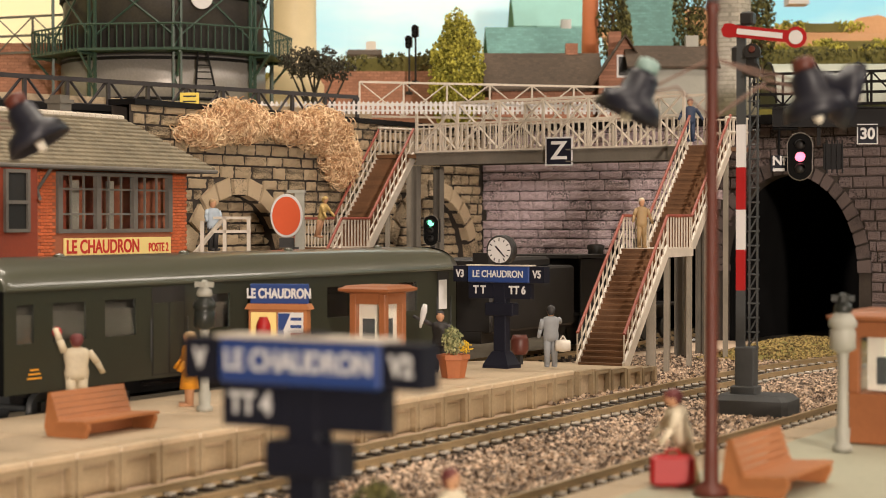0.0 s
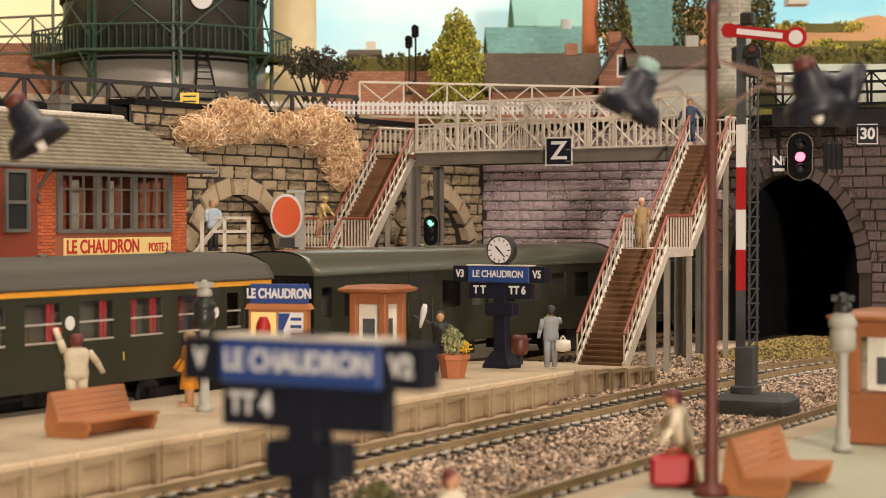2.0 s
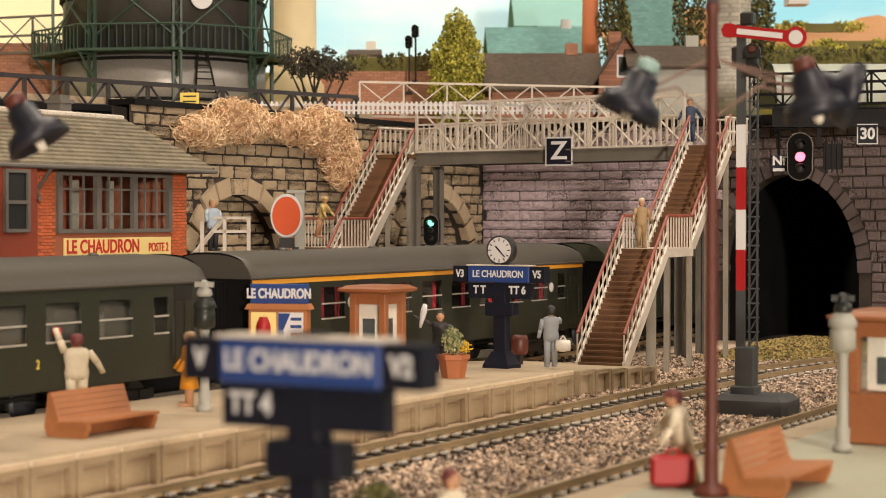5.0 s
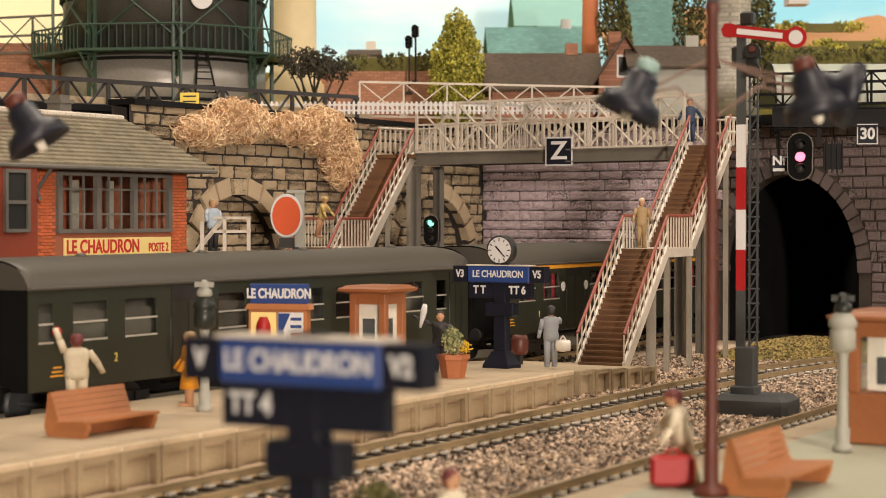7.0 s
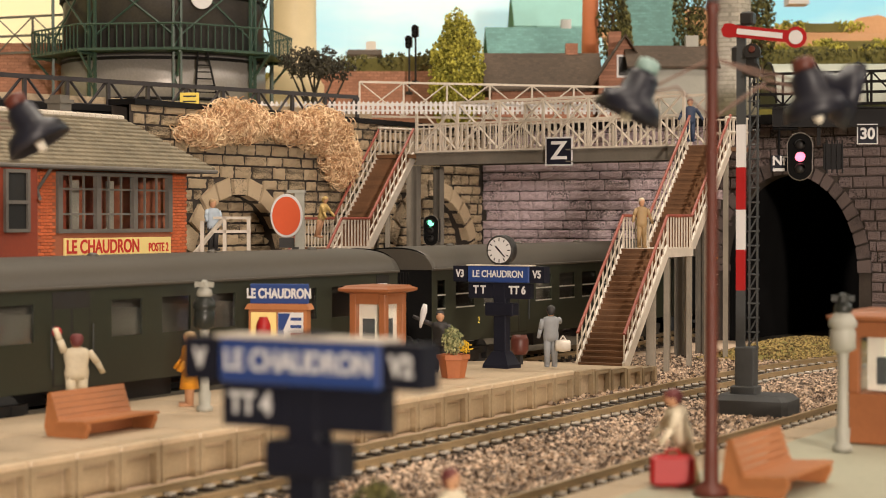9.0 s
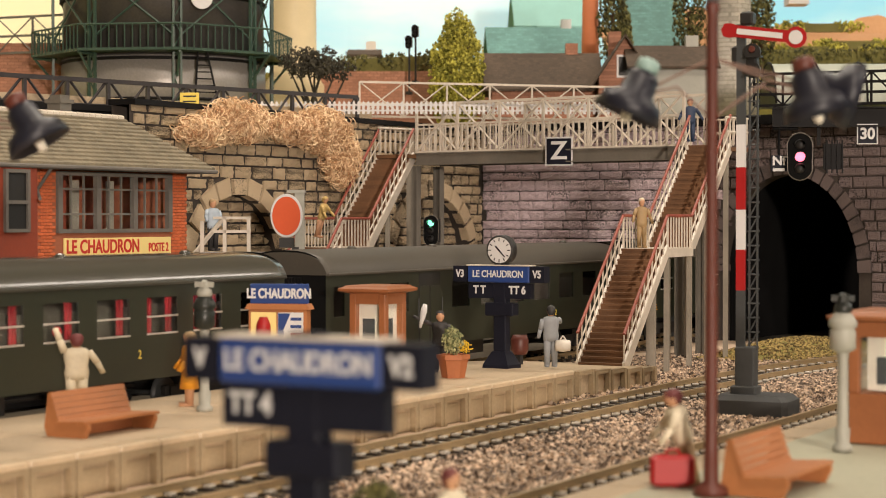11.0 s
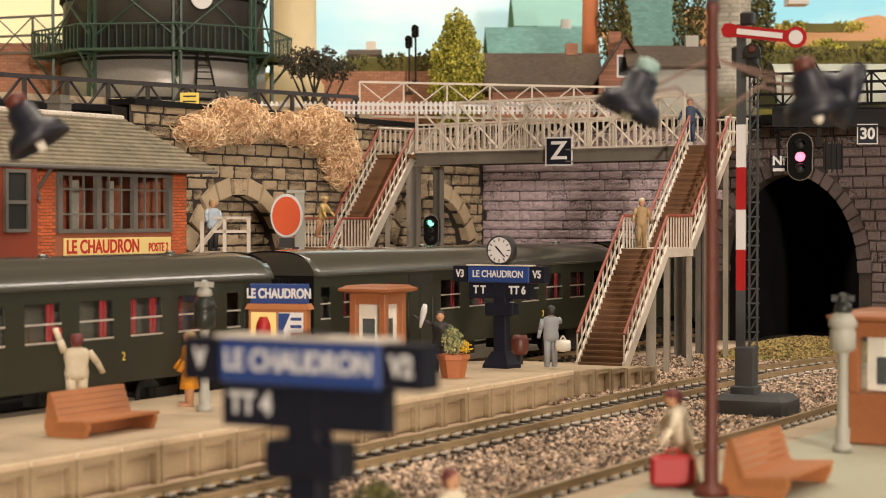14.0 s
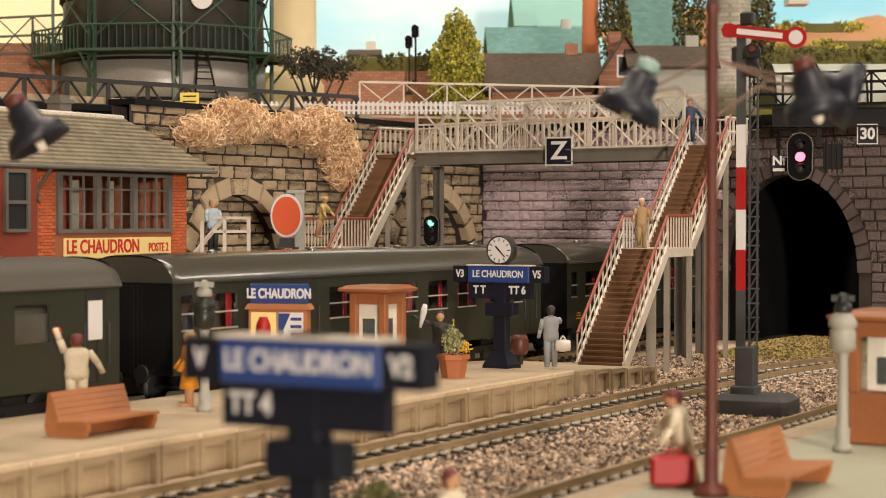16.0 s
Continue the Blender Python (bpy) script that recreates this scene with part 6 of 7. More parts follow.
def build_signal_bracket():
    x, y = at(14.6, 73.6)
    b = thing("signal_gantry", (x, y, 0), -68, "black steel signal gantry with number plates", "signal gantry")
    bm = bmesh.new()
    box(bm, (2.2, 0.1, 9.0), (7.6, 0.5, 0.75))
    box(bm, (2.2, -0.02, 8.64), (7.6, 0.72, 0.06))
    box(bm, (2.2, -0.02, 9.36), (7.6, 0.72, 0.06))
    part("beam", bm, M_BLACKIRON, b)
    bm = bmesh.new()
    box(bm, (0.75, 0.0, 7.45), (0.75, 0.3, 1.0))
    part("relay_box", bm, M_BLACKIRON, b)
    for i in range(4):
        bm = bmesh.new()
        box(bm, (0.5 + i * 0.2, -0.17, 7.45), (0.06, 0.1, 1.3))
        part("cage_bar", bm, M_BLACKIRON, b)
    bm = bmesh.new()
    box(bm, (0.2, 0.1, 8.3), (0.14, 0.14, 0.8))
    part("hanger", bm, M_BLACKIRON, b)
    bm = bmesh.new()
    box(bm, (5.5, 0.3, 4.4), (0.3, 0.3, 8.9))
    part("column", bm, M_BLACKIRON, b)
    bm = bmesh.new()
    chamfer(bm, (2.05, -0.22, 8.32), (0.80, 0.06, 0.80), 0.01)
    p = part("speed_plate", bm, M_LETTER, b, "black plate with white rim and number 30")
    bm = bmesh.new()
    box(bm, (2.05, -0.255, 8.32), (0.71, 0.02, 0.71))
    part("plate_field", bm, M_NAVY, p)
    lettering("plate_text", "30", 0.43, M_LETTER, p, pose(2.05, -0.275, 8.32), 0.95, bold=0.02)
    bm = bmesh.new()
    box(bm, (-1.35, -0.1, 7.2), (0.62, 0.06, 0.62))
    p = part("name_plate", bm, M_NAVY, b)
    lettering("plate_text", "Nf", 0.36, M_LETTER, p, pose(-1.35, -0.14, 7.28), 1.0, bold=0.015)
    bm = bmesh.new()
    box(bm, (-1.35, -0.14, 6.94), (0.46, 0.02, 0.12))
    part("text_bar", bm, M_LETTER, p)
    bm = bmesh.new()
    rod(bm, (-1.35, 0, 7.5), (-1.35, 0, 8.6), 0.06)
    rod(bm, (-1.6, 0, 8.55), (-0.6, 0, 8.55), 0.06)
    part("hanger", bm, M_BLACKIRON, b)

# ---- the upper level ----


def truss_railing(name, a, b, z0, h, bays, material, label, rail=0.07, mids=(), cross=False, vee=False):
    """A railing from plan point a to b, with posts and diagonals."""
    d = Vector((b[0] - a[0], b[1] - a[1], 0))
    ln = d.length
    r = thing(name, (a[0], a[1], z0), math.degrees(math.atan2(d.y, d.x)), label, "railing", group="upper railings")
    for z in (0.0, h, *mids):
        bm = bmesh.new()
        box(bm, (ln / 2, 0, z), (ln, rail * 1.6, rail * 1.8))
        part("rail", bm, material, r)
    bm = bmesh.new()
    box(bm, (0, 0, h / 2), (rail * 1.5, rail * 1.3, h))
    me = make("post", bm, material)
    w = ln / bays
    for i in range(bays + 1):
        piece("post", me, r, Matrix.Translation((w * i, 0, 0)))
    if vee:
        for k in (-1, 1):
            bm = bmesh.new()
            rod(bm, (k * w * 0.46, 0, h), (0, 0, 0), rail * 0.6, n=4)
            me = make("diagonal", bm, material)
            for i in range(bays):
                piece("diagonal", me, r, Matrix.Translation((w * (i + 0.5), 0, 0)))
        return r
    for k in ((-1, 1) if cross else (1,)):
        bm = bmesh.new()
        rod(bm, (0, 0, 0 if k > 0 else h), (w, 0, h if k > 0 else 0), rail * 0.6, n=4)
        me = make("diagonal", bm, material)
        bm = bmesh.new()
        rod(bm, (0, 0, h if k > 0 else 0), (w, 0, 0 if k > 0 else h), rail * 0.6, n=4)
        me2 = make("diagonal", bm, material)
        for i in range(bays):
            piece("diagonal", me if (i % 2 or cross) else me2, r, Matrix.Translation((w * i, 0, 0)))
    return r


def gasometer(loc, rad):
    g = thing("gasometer", loc, 15, "dark grey gas holder with green iron gallery and lattice columns", "gasometer")
    bm = bmesh.new()
    lathe(bm, [(rad * 0.93, 0), (rad * 0.93, 2.3)], 48)
    part("water_tank", bm, M_TANK, g, "pale grey riveted lower tank")
    bm = bmesh.new()
    lathe(bm, [(rad * 0.91, 2.3), (rad * 0.91, 9.0)], 48)
    part("bell", bm, M_TANKDARK, g, "dark grey gas bell")
    for z in (0.3, 2.1, 4.9, 6.0):
        bm = bmesh.new()
        lathe(bm, [(rad * 0.93, z), (rad * 0.945, z + 0.05), (rad * 0.945, z + 0.1), (rad * 0.93, z + 0.15)], 48)
        part("hoop", bm, M_BLACKIRON, g)
    n = 8
    bm = bmesh.new()
    rod(bm, (0, 0, 0), (0, 0, 1.15), 0.03, n=4)
    bar = make("baluster", bm, M_TANKGREEN)
    for i in range(n):
        a = 2 * math.pi * i / n + radians(29.4)
        q = Matrix.Rotation(a, 3, "Z")
        bm = bmesh.new()
        for x in (-0.17, 0.17):
            box(bm, q @ Vector((rad, x, 4.5)), (0.12, 0.1, 9.0), q)
        for k in range(14):
            s = -1 if k % 2 else 1
            rod(bm, q @ Vector((rad, -0.17 * s, k * 0.64)), q @ Vector((rad, 0.17 * s, k * 0.64 + 0.64)), 0.035, n=4)
        part("column", bm, M_TANKGREEN, g)
        b = a + 2 * math.pi / n
        q2 = Matrix.Rotation(b, 3, "Z")
        bm = bmesh.new()
        rod(bm, q @ Vector((rad, 0.1, 3.1)), q2 @ Vector((rad, -0.1, 6.0)), 0.05, n=4)
        rod(bm, q2 @ Vector((rad, -0.1, 3.1)), q @ Vector((rad, 0.1, 6.0)), 0.05, n=4)
        rod(bm, q @ Vector((rad, 0, 6.0)), q2 @ Vector((rad, 0, 6.0)), 0.07, n=4)
        part("brace", bm, M_TANKGREEN, g)
        bm = bmesh.new()
        rod(bm, q @ Vector((rad, 0, 1.35)), q @ Vector((rad + 0.85, 0, 2.38)), 0.06, n=4)
        rod(bm, q @ Vector((rad - 0.2, 0, 2.36)), q @ Vector((rad + 0.9, 0, 2.36)), 0.06, n=4)
        part("bracket", bm, M_TANKGREEN, g)
        # gallery segment with its railing
        bm = bmesh.new()
        m0, m1 = q @ Vector((rad + 0.95, 0, 2.42)), q2 @ Vector((rad + 0.95, 0, 2.42))
        i0, i1 = q @ Vector((rad - 0.3, 0, 2.42)), q2 @ Vector((rad - 0.3, 0, 2.42))
        lo = [bm.verts.new(p) for p in (m0, m1, i1, i0)]
        hi = [bm.verts.new(p + Vector((0, 0, 0.12))) for p in (m0, m1, i1, i0)]
        bm.faces.new(lo)
        bm.faces.new(hi)
        for k in range(4):
            bm.faces.new((lo[k], lo[(k + 1) % 4], hi[(k + 1) % 4], hi[k]))
        seg = part("gallery", bm, M_TANKGREEN, g)
        bm = bmesh.new()
        rod(bm, m0 + Vector((0, 0, 1.15)), m1 + Vector((0, 0, 1.15)), 0.045, n=5)
        part("gallery_rail", bm, M_TANKGREEN, seg)
        for k in range(13):
            p = m0.lerp(m1, k / 13)
            piece("baluster", bar, seg, Matrix.Translation(p))
    # ladder frame at the side facing the tracks
    q = Matrix.Rotation(radians(-139), 3, "Z")
    bm = bmesh.new()
    for y in (-0.35, 0.35):
        rod(bm, q @ Vector((rad + 0.9, y * 1.6, 0)), q @ Vector((rad + 0.3, y * 0.6, 2.4)), 0.05, n=4)
    for k in range(8):
        w = 0.56 - 0.045 * k
        rod(bm, q @ Vector((rad + 0.88 - 0.07 * k, -w, 0.3 * k)), q @ Vector((rad + 0.88 - 0.07 * k, w, 0.3 * k)), 0.03, n=4)
    part("ladder", bm, M_BLACKIRON, g)
    bm = bmesh.new()
    lathe(bm, [(0.50, 0), (0.50, 0.05)], 20, q @ Vector((rad + 0.2, 0, 4.78)), q @ Matrix.Rotation(radians(90), 3, "Y"))
    part("gauge_dial", bm, M_LETTER, g)


def straw_bush(loc, rz, blobs, label, n):
    """Curled dry fibres over uneven clumps."""
    rnd = random.Random(8)
    verts, polys = [], []
    for c, r, share in blobs:
        for _ in range(int(n * share)):
            while True:
                p = Vector((rnd.uniform(-1, 1), rnd.uniform(-1, 1), rnd.uniform(-1, 1)))
                if 0.45 < p.length < 1:
                    break
            o = Vector(c) + Vector((p.x * r[0], p.y * r[1], p.z * r[2])) * (1 + 0.25 * noise.noise(p * 3))
            d = (Vector((rnd.gauss(0, 1), rnd.gauss(0, 1), rnd.gauss(-0.3, 1))).normalized() + p * 0.9).normalized()
            side = Matrix.Rotation(rnd.uniform(0, 6.28), 3, d) @ d.orthogonal().normalized()
            up = side.cross(d)
            w, k, n_seg = 0.021, len(verts), 6
            rad, turn, rise = rnd.uniform(0.08, 0.26), rnd.uniform(1.2, 3.6), rnd.uniform(-0.2, 0.2)
            for i in range(n_seg):
                t = turn * i / (n_seg - 1)
                out = d * math.cos(t) + up * math.sin(t)
                q = o + out * rad + side * rise * i / n_seg
                for e in (out * w, (side - out * 0.6) * w * 0.8, (-side - out * 0.6) * w * 0.8):
                    verts.append((q + e) * K)
            for i in range(n_seg - 1):
                a, b = k + i * 3, k + i * 3 + 3
                for j in range(3):
                    polys.append((a + j, a + (j + 1) % 3, b + (j + 1) % 3, b + j))
    me = bpy.data.meshes.new("dry_creeper")
    me.from_pydata(verts, [], polys)
    me.materials.append(M_STRAW)
    ob = new("dry_creeper", me)
    ob.matrix_basis = pose(loc[0] * K, loc[1] * K, loc[2] * K, 0, 0, rz)
    tagged(ob, label, "dry plant", kind="stuff")


def conifer(loc, h, w, material, label, seed, size=0.22, n=2600):
    t = thing("conifer_tree", loc, 0, label, "tree", group="conifers")
    bm = bmesh.new()
    rod(bm, (0, 0, 0), (0, 0, h * 0.5), 0.16, 0.08, 8)
    for i in range(9):
        a = i * 2.4
        z = h * (0.15 + 0.07 * i)
        rod(bm, (0, 0, z), (math.cos(a) * w * 0.35, math.sin(a) * w * 0.35, z + 0.5), 0.05, 0.02, 5)
    part("trunk", bm, M_TRUNK, t)
    leaf_cluster(t, "crown", (0, 0, h * 0.53), (w / 2, w / 2, h * 0.50), n, size, material, seed, "cone")


def hedge(a, b, z, h, w, n, label, material, seed):
    x, y = (a[0] + b[0]) / 2, (a[1] + b[1]) / 2
    ln = math.hypot(b[0] - a[0], b[1] - a[1])
    rz = math.degrees(math.atan2(b[1] - a[1], b[0] - a[0]))
    t = thing("hedge", (x, y, z), rz, label, "hedge", group="hedges")
    rnd = random.Random(seed)
    bm = bmesh.new()
    box(bm, (0, 0, h * 0.4), (ln, w * 0.5, h * 0.7))
    part("core", bm, M_TREED, t)
    for i in range(max(2, int(ln / 1.4))):
        k = i / max(1, int(ln / 1.4) - 1)
        leaf_cluster(t, "foliage_clump", (-ln / 2 + ln * k, 0, h * 0.5), (1.1, w / 2, h * rnd.uniform(0.45, 0.62)), n, 0.24, material, seed + i)


def bare_bush(loc, h, w, seed, label):
    t = thing("bare_bush", loc, 0, label, "bush")
    rnd = random.Random(seed)
    bm = bmesh.new()
    tips = []
    for i in range(9):
        a = rnd.uniform(0, 6.3)
        p = Vector((rnd.uniform(-w / 3, w / 3), 0, 0))
        q = p + Vector((math.cos(a) * w * 0.25, math.sin(a) * w * 0.15, h * rnd.uniform(0.4, 0.6)))
        rod(bm, p, q, 0.07, 0.04, 5)
        for _ in range(5):
            r = q + Vector((rnd.uniform(-1, 1) * w * 0.2, rnd.uniform(-1, 1) * w * 0.15, h * rnd.uniform(0.1, 0.4)))
            rod(bm, q, r, 0.035, 0.015, 4)
            tips.append(r)
    part("twig_frame", bm, M_BUSH, t)
    for i, r in enumerate(tips):
        leaf_cluster(t, "leaf_tuft", r, (0.42, 0.42, 0.34), 42, 0.15, M_BUSH, seed + i)


def gabled_house(name, loc, rz, w, d, h, rise, wall, roof, label, windows=()):
    """A house with its ridge along local x, eaves side facing -y."""
    g = thing(name, loc, rz, label, "house", group="upper buildings")
    bm = bmesh.new()
    box(bm, (0, 0, h / 2), (w, d, h))
    prism(bm, [(-d / 2, h), (d / 2, h), (0, h + rise)], w, Matrix.Translation((-w / 2, 0, 0)) @ Matrix(((0, 1, 0, 0), (1, 0, 0, 0), (0, 0, 1, 0), (0, 0, 0, 1))))
    body = part("wall", bm, wall, g)
    bm = bmesh.new()
    o = 0.4
    k = rise / (d / 2)
    for s in (-1, 1):
        prism(bm, [(0, h + rise + 0.12), (s * (d / 2 + o), h - o * k + 0.12), (s * (d / 2 + o), h - o * k), (0, h + rise)], w + 2 * o, Matrix.Translation((-w / 2 - o, 0, 0)) @ Matrix(((0, 1, 0, 0), (1, 0, 0, 0), (0, 0, 1, 0), (0, 0, 0, 1))))
    r = part("roof", bm, roof, g)
    bm = bmesh.new()
    box(bm, (w * 0.3, 0.2, h + rise), (0.6, 0.6, 1.2))
    part("chimney", bm, wall, r)
    for x, z, s in windows:
        bm = bmesh.new()
        box(bm, (s * (w / 2 + 0.02), x, z), (0.06, 0.8, 1.1))
        f = part("window", bm, M_LETTER, g)
        bm = bmesh.new()
        box(bm, (s * (w / 2 + 0.05), x, z), (0.03, 0.62, 0.9))
        part("pane", bm, M_DARK, f)
    return g


def picket_fence(a, b, z, label, h=0.55):
    d = Vector((b[0] - a[0], b[1] - a[1], 0))
    ln = d.length
    f = thing("picket_fence", (a[0], a[1], z), math.degrees(math.atan2(d.y, d.x)), label, "fence")
    for zz in (0.15, 0.38):
        bm = bmesh.new()
        box(bm, (ln / 2, 0.03, zz), (ln, 0.04, 0.07))
        part("rail", bm, M_LETTER, f)
    bm = bmesh.new()
    prism(bm, [(-0.055, 0), (0.055, 0), (0.055, h - 0.08), (0, h), (-0.055, h - 0.08)], 0.04)
    me = make("picket", bm, M_LETTER)
    for i in range(int(ln / 0.2)):
        piece("picket", me, f, Matrix.Translation((0.1 + i * 0.2, -0.02, 0)))


def build_upper_level():
    g = 9.2
    truss_railing("truss_railing", at(-17.5, 64.2), at(-3.62, 78.8), 9.18, 0.94, 11, M_RAILDARK, "black iron truss railing along the wall top", 0.09, vee=True)
    truss_railing("lattice_fence", at(-3.6, 80.6), at(9.6, 84.5), 9.42, 1.48, 7, M_LATTICE, "grey lattice fence along the upper path", 0.05, (0.55,), True)
    truss_railing("gallery_railing", at(12.4, 74.5), at(22, 70.5), 9.5, 1.25, 9, M_BLACKIRON, "dark railing above the tunnel mouth", 0.06, (0.45, 0.85))
    truss_railing("lattice_fence", at(-27, 92), at(-17.6, 88), 12.9, 1.7, 5, M_BEAM, "grey lattice fence on the hill", 0.06, (0.8,), True)
    x, y = at(-12.95, 86.8)
    gasometer((x, y, g + 0.72), 5.05)
    x, y = at(-7.75, 97)
    t = thing("storage_tank", (x, y, g), 0, "tall cream round storage tank with rounded base", "tank")
    bm = bmesh.new()
    lathe(bm, [(1.5, 0), (1.6, 2.7), (1.2, 3.2), (1.15, 14), (2.2, 15)], 28)
    part("shell", bm, M_BEIGE, t)
    lab = "pale dry straw creeper hanging over the wall top"
    straw_bush((60.0, 41.6, -0.52), 0, (((-4.2, 0, 8.75), (1.5, 0.5, 0.5), 0.14), ((-2.2, -0.1, 9.2), (2.0, 0.6, 0.72), 0.28), ((1.2, -0.1, 9.1), (1.5, 0.5, 0.5), 0.14), ((3.6, -0.1, 9.1), (2.0, 0.6, 0.85), 0.26), ((4.9, -0.2, 8.0), (1.3, 0.4, 1.15), 0.16)), lab, 10500)
    x, y = at(0.72, 92)
    conifer((x, y, g), 5.75, 3.1, M_TREEY, "yellow-green conifer with dense foam crown", 3, 0.19, 7000)
    x, y = at(2.0, 100)
    conifer((x, y, g), 3.9, 2.0, M_TREEY, "small yellow-green conifer beside the larger one", 5, 0.2, 1400)
    for k, (r, d, h, w) in enumerate(((8.9, 98, 6.2, 1.7), (10.1, 104, 4.2, 1.1), (12.9, 98, 6.4, 2.0), (17.2, 101, 5.6, 1.7), (15.6, 106, 5.0, 1.5), (5.0, 124, 5.2, 1.4))):
        conifer((*at(r, d), 12.6), h, w, M_TREED, "dark olive cypress behind the houses", 20 + k, 0.24, 1100)
    hedge(at(-4.5, 100), at(-0.6, 98), 12.65, 1.15, 1.2, 260, "dark green clipped hedge on the bank", M_TREED, 31)
    hedge(at(15.5, 104), at(26, 100), 13.3, 1.0, 1.2, 220, "dark green hedge below the orange hill", M_TREED, 51)
    bare_bush((*at(-5.8, 86), g + 0.9), 2.7, 3.4, 61, "dark bare bush by the gas holder")
    x, y = at(-4.6, 110)
    gabled_house("far_house", (x, y, g + 4.1), -60, 1.2, 2, 1.2, 0.3, M_WHITE, M_ROOFDK, "small white house on the far bank")
    # brick bank behind the fence
    bm = bmesh.new()
    box(bm, (0, 0, 1.72), (13, 1.0, 3.44))
    single("brick_bank", bm, M_REDBRICK, (*at(0.0, 97.5), g), -62, "reddish brick bank behind the lattice fence", "wall", kind="structure")
    bm = bmesh.new()
    box(bm, (4, 15, 1.7), (50, 29, 3.4))
    single("upper_terrace", bm, M_GRASS, (*at(7.0, 97), g), -60.6, "grassy terrace carrying the far houses", "ground", kind="structure")
    bm = bmesh.new()
    box(bm, (0, 0, 2.1), (10, 0.8, 4.2))
    single("brick_bank", bm, M_REDBRICK, (*at(-22.3, 90), g), -62, "reddish brick bank beside the gas holder", "wall", kind="structure")
    x, y = at(4.9, 93)
    gabled_house("long_house", (x, y, g), -61, 5.0, 4.0, 2.3, 1.6, M_REDBRICK, M_ROOFDK, "low house with a brown-grey roof")
    x, y = at(8.75, 92)
    gabled_house("brick_house", (x, y, g), 29, 4.6, 2.5, 2.6, 1.9, M_REDBRICK, M_ROOFDK, "brick house with a gable window and rust roof", ((0.0, 3.1, -1), (0.6, 1.6, -1), (-0.6, 1.6, -1)))
    x, y = at(5.7, 112)
    gabled_house("teal_shed", (x, y, g), -58, 5.6, 6.0, 4.9, 2.2, M_LETTER, M_TEAL, "long shed with teal shingled roof")
    x, y = at(6.9, 122)
    gabled_house("pale_hall", (x, y, g), -58, 4.2, 5.0, 8.3, 2.4, M_LETTER, M_PALETEAL, "white hall with pale turquoise roof behind the shed")
    x, y = at(14.9, 97)
    t = thing("stone_tower", (x, y, g), 0, "pale grey stone tower between the cypresses", "tower")
    bm = bmesh.new()
    lathe(bm, [(1.5, 0), (1.35, 3.2), (1.1, 3.4), (1.05, 9.0), (1.25, 9.3), (1.25, 10.2)], 18)
    part("shaft", bm, M_TOWER, t)
    x, y = at(12.2, 110)
    gabled_house("teal_shed", (x, y, g), -61, 3.0, 5.0, 5.6, 3.2, M_TEAL, M_TEAL, "teal painted workshop behind the cypresses")
    x, y = at(7.8, 99)
    t = thing("terracotta_pillar", (x, y, g), 0, "orange terracotta chimney pillar", "chimney")
    bm = bmesh.new()
    lathe(bm, [(0.55, 0), (0.46, 4.5), (0.38, 10)], 16)
    part("shaft", bm, M_TERRA, t)
    # orange hill at the far right
    bm = bmesh.new()
    n = 26
    rows = []
    for i in range(n + 1):
        rows.append([bm.verts.new((-16 + 32 * i / n, -5 + 10 * j / 8, 1.6 + 0.62 * j * (0.7 + 0.5 * noise.noise(Vector((i * 0.3, j * 0.4, 3))) ) )) for j in range(9)])
    for p, q in zip(rows, rows[1:]):
        for j in range(8):
            bm.faces.new((p[j], q[j], q[j + 1], p[j + 1])).smooth = True
    single("hill", bm, M_HILL, (*at(25.5, 110), g + 2.6), -61, "orange-brown hillside with grassy patches", "hill", kind="structure")
    for k, (r, d, z) in enumerate(((20.5, 106, 5.0), (23.5, 107, 5.4), (26, 106, 4.9), (22, 109, 6.6))):
        hedge(at(r - 1.6, d), at(r + 1.6, d), g + z, 0.7, 0.8, 160, "green scrub on the orange hill", M_TREEY, 80 + 7 * k)
    x, y = at(20.6, 109)
    gabled_house("far_house", (x, y, g + 8.2), -61, 1.2, 1.6, 1.4, 0.5, M_LETTER, M_TERRA, "small white house with orange roof on the hill")
    x, y = at(10.9, 90)
    gabled_house("cottage", (x, y, g), -61, 3.6, 3.0, 3.1, 0.9, M_LAMPGREY, M_ROOFDK, "pale cottage with a low brown roof")
    for k, (r, d, h, w) in enumerate(((-6.2, 122, 2.8, 3.0), (-3.4, 124, 2.0, 1.4), (-7.6, 120, 2.4, 2.4))):
        conifer((*at(r, d), 12.9), h, w, M_TREED, "small far tree against the painted sky", 40 + k, 0.3, 420)
    # arched greenhouse
    gh = thing("greenhouse", (*at(18.6, 84), g + 0.45), -61, "pale arched greenhouse with metal hoops", "greenhouse")
    bm = bmesh.new()
    rows = []
    for i in range(13):
        a = math.pi * i / 12
        rows.append([bm.verts.new((x, -2.2 * math.cos(a), 0.4 + 1.9 * math.sin(a))) for x in (-4, 4)])
    for p, q in zip(rows, rows[1:]):
        bm.faces.new((p[0], p[1], q[1], q[0])).smooth = True
    part("cover", bm, mat("frosted_cover", (0.44, 0.48, 0.41), 0.4, var=0.15, scale=2), gh)
    for x in (-4, -2, 0, 2, 4):
        bm = bmesh.new()
        for i in range(12):
            a, b = math.pi * i / 12, math.pi * (i + 1) / 12
            rod(bm, (x, -2.25 * math.cos(a), 0.4 + 1.95 * math.sin(a)), (x, -2.25 * math.cos(b), 0.4 + 1.95 * math.sin(b)), 0.05, n=5)
        part("hoop", bm, M_BLACKIRON, gh)
    a, b = at(-18.5, 66.2), at(-3.6, 80.6)
    bm = bmesh.new()
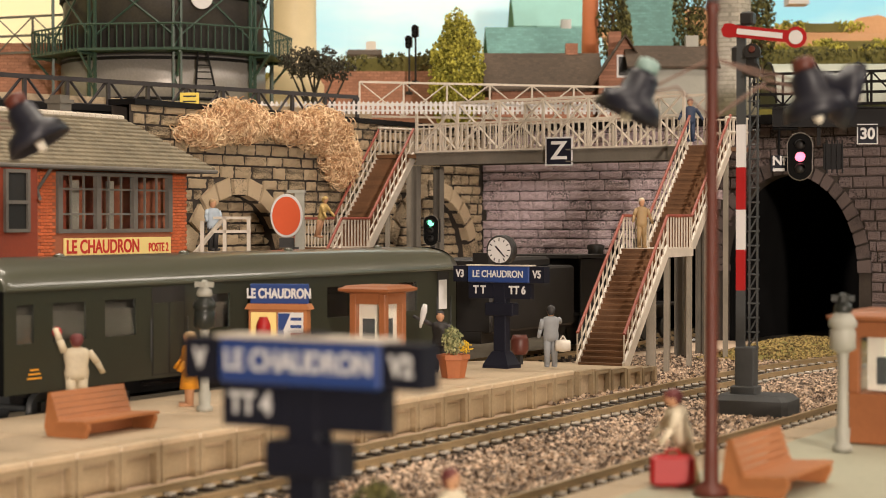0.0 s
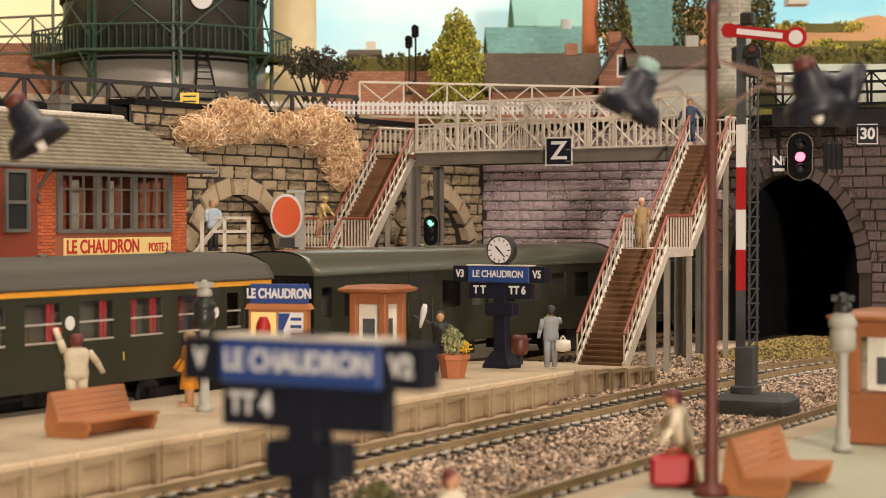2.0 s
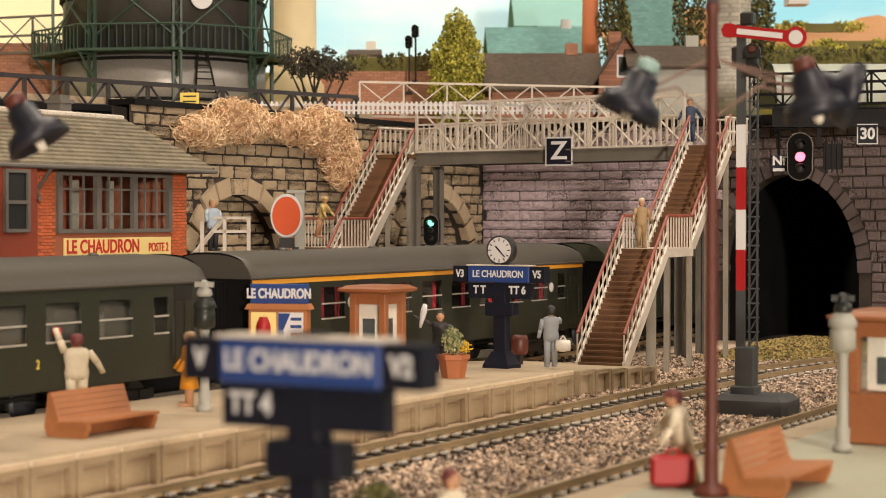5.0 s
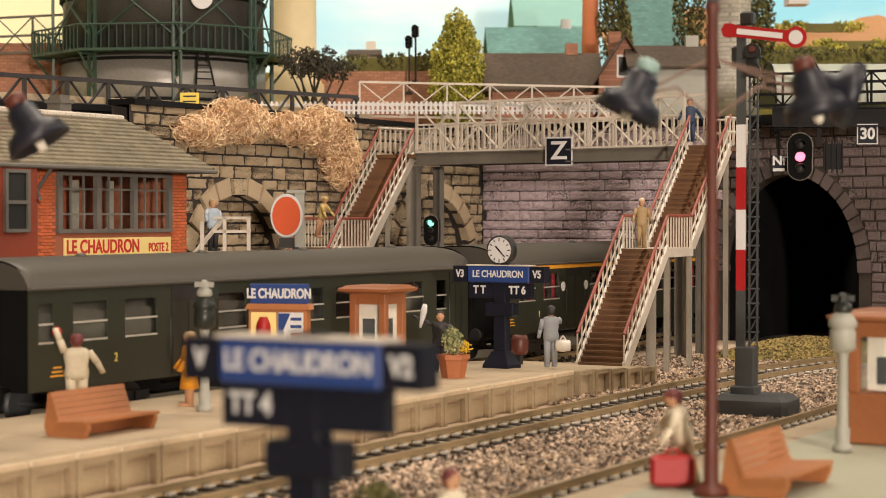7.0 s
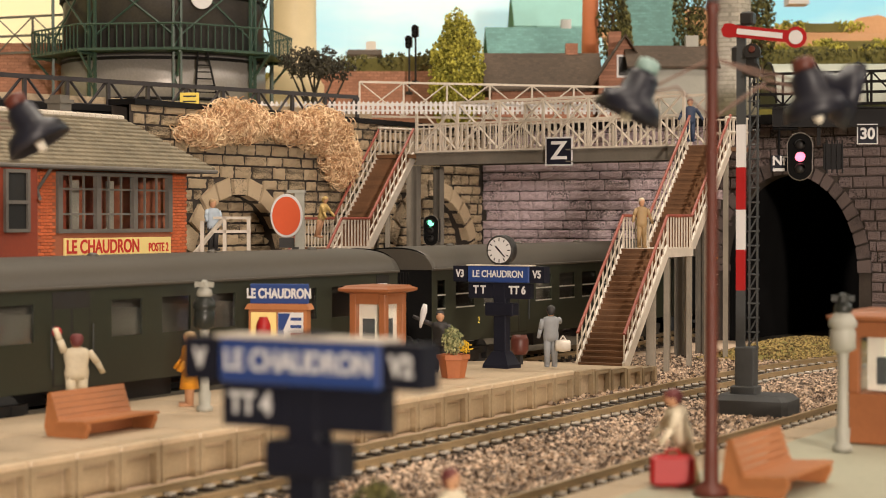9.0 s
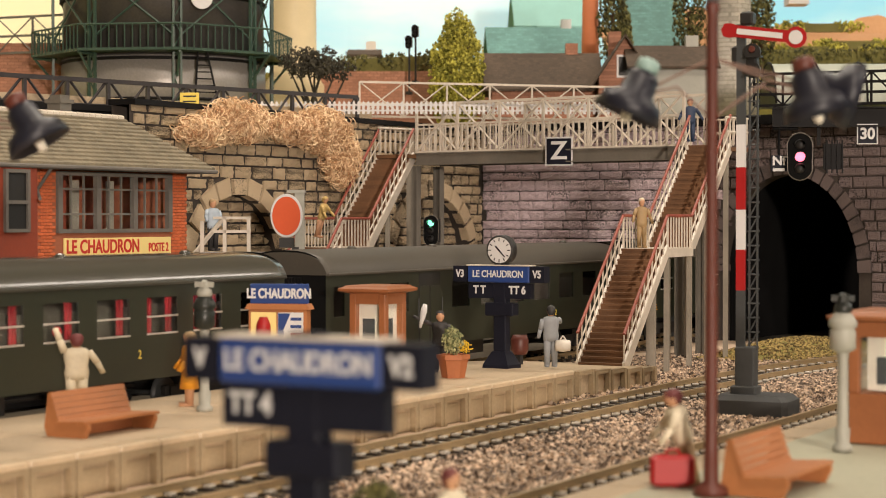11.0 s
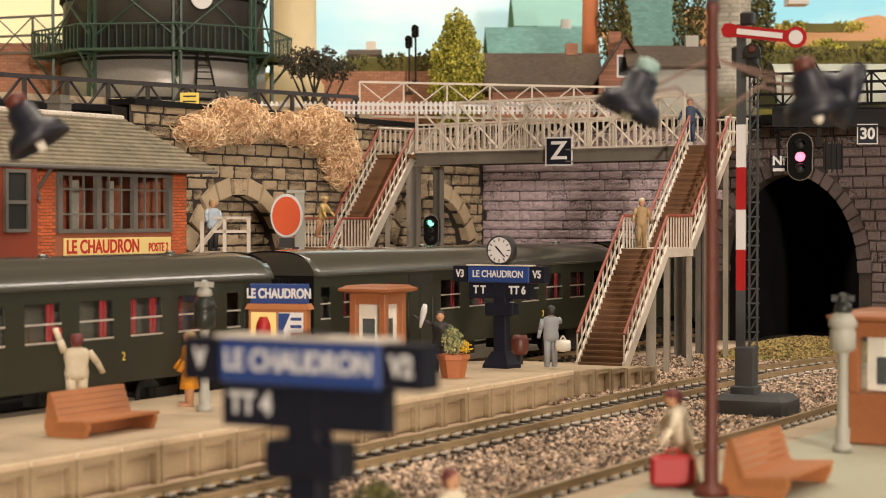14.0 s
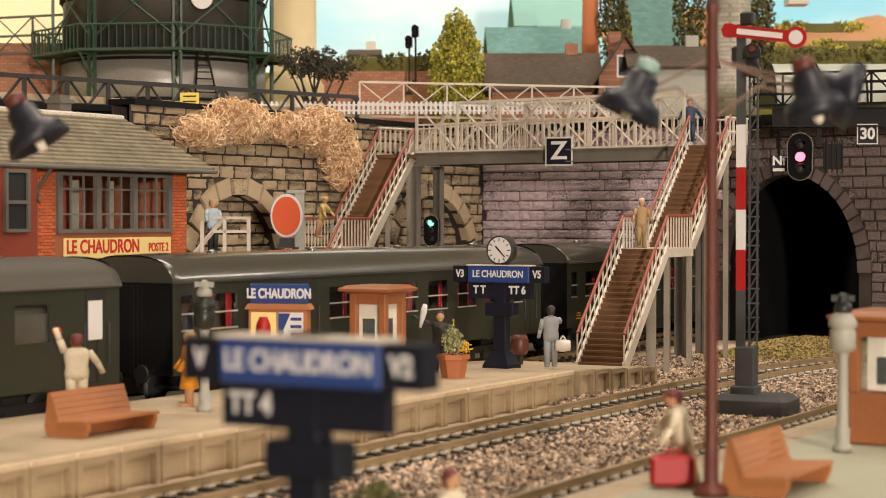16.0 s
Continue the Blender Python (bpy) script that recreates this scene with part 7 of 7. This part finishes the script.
    box(bm, (0, 0, 0), (math.hypot(b[0] - a[0], b[1] - a[1]), 1.6, 0.7))
    single("upper_track_bed", bm, M_PLATFORM, ((a[0] + b[0]) / 2, (a[1] + b[1]) / 2, 9.25), math.degrees(math.atan2(b[1] - a[1], b[0] - a[0])), "pale stone bed of the upper track", "track bed", kind="structure")
    # grass tufts and pickets
    picket_fence(at(-7.6, 77.5), at(8, 77.9), 9.35, "low white picket fence behind the wall top")
    for r, z in ((-1.78, 14.05), (-1.45, 14.6)):
        far = light_signal((*at(r, 96), z), -80, M_RUST, 0.9, "small dark signal on the far bank", 4.5)
        far.scale = (0.58, 0.58, 0.58)
    # yellow notice on the truss railing
    n = thing("notice_plate", (*at(-9.75, 72.0), 9.62), -62, "small yellow notice plate on the truss railing", "notice")
    bm = bmesh.new()
    chamfer(bm, (0, -0.1, 0), (0.74, 0.05, 0.48), 0.01)
    part("plate", bm, M_NOTICE, n)
    for i in range(2):
        bm = bmesh.new()
        box(bm, (0, -0.13, 0.1 - 0.2 * i), (0.5, 0.01, 0.06))
        part("text_bar", bm, M_DARK, n)
    # wooden stair rail by the signal box
    w = thing("wooden_railing", (*at(-7.0, 62.0), 0), -62, "grey wooden steps with railing beside the signal box", "railing")
    for x in (-1.0, -0.25, 0.55):
        bm = bmesh.new()
        box(bm, (x, 0, 2.4), (0.12, 0.12, 5.4 if x > -1 else 5.1))
        part("post", bm, M_LATTICE, w)
    for z in (5.05, 4.6):
        bm = bmesh.new()
        box(bm, (0.0, -0.02, z), (1.25, 0.08, 0.09))
        part("rail", bm, M_LATTICE, w)
    bm = bmesh.new()
    rod(bm, (-1.5, 0, 3.6), (-0.3, 0, 5.05), 0.06, n=4)
    rod(bm, (-1.5, 0.3, 3.6), (-0.3, 0.3, 5.05), 0.06, n=4)
    part("sloping_rail", bm, M_LATTICE, w)
    bm = bmesh.new()
    box(bm, (-0.1, 0.5, 3.85), (2.4, 1.2, 0.12))
    box(bm, (-0.1, 0.5, 1.6), (1.8, 0.8, 4.4))
    part("landing", bm, M_BEAM, w)

# ---- assembly ----
build_room()
build_ground()
build_backdrop()
build_walls()
build_bore_screen()
build_track("track_front", lambda u: front_path(u, 21.3), 22, 84, "brass rails on dark sleepers beside the island platform")
build_track("track_near", lambda u: front_path(u, 14.9), 22, 84, "brass rails on dark sleepers beside the near platform")
build_track("track_train", path, -135, 200, "brass rails of the train's own track")
build_platforms()
build_bridge()
STAIR = build_stair((54.9, 25.1, 0.2), 4.0)
copy_thing(STAIR, pose(56.9 * K, 39.25 * K, 0.10 * K, 0, 0, 8.0))
build_signal_box()
COACHES = build_train()
LOCO = locomotive()
build_platform_things()
build_upper_level()
build_ballast()
motions()
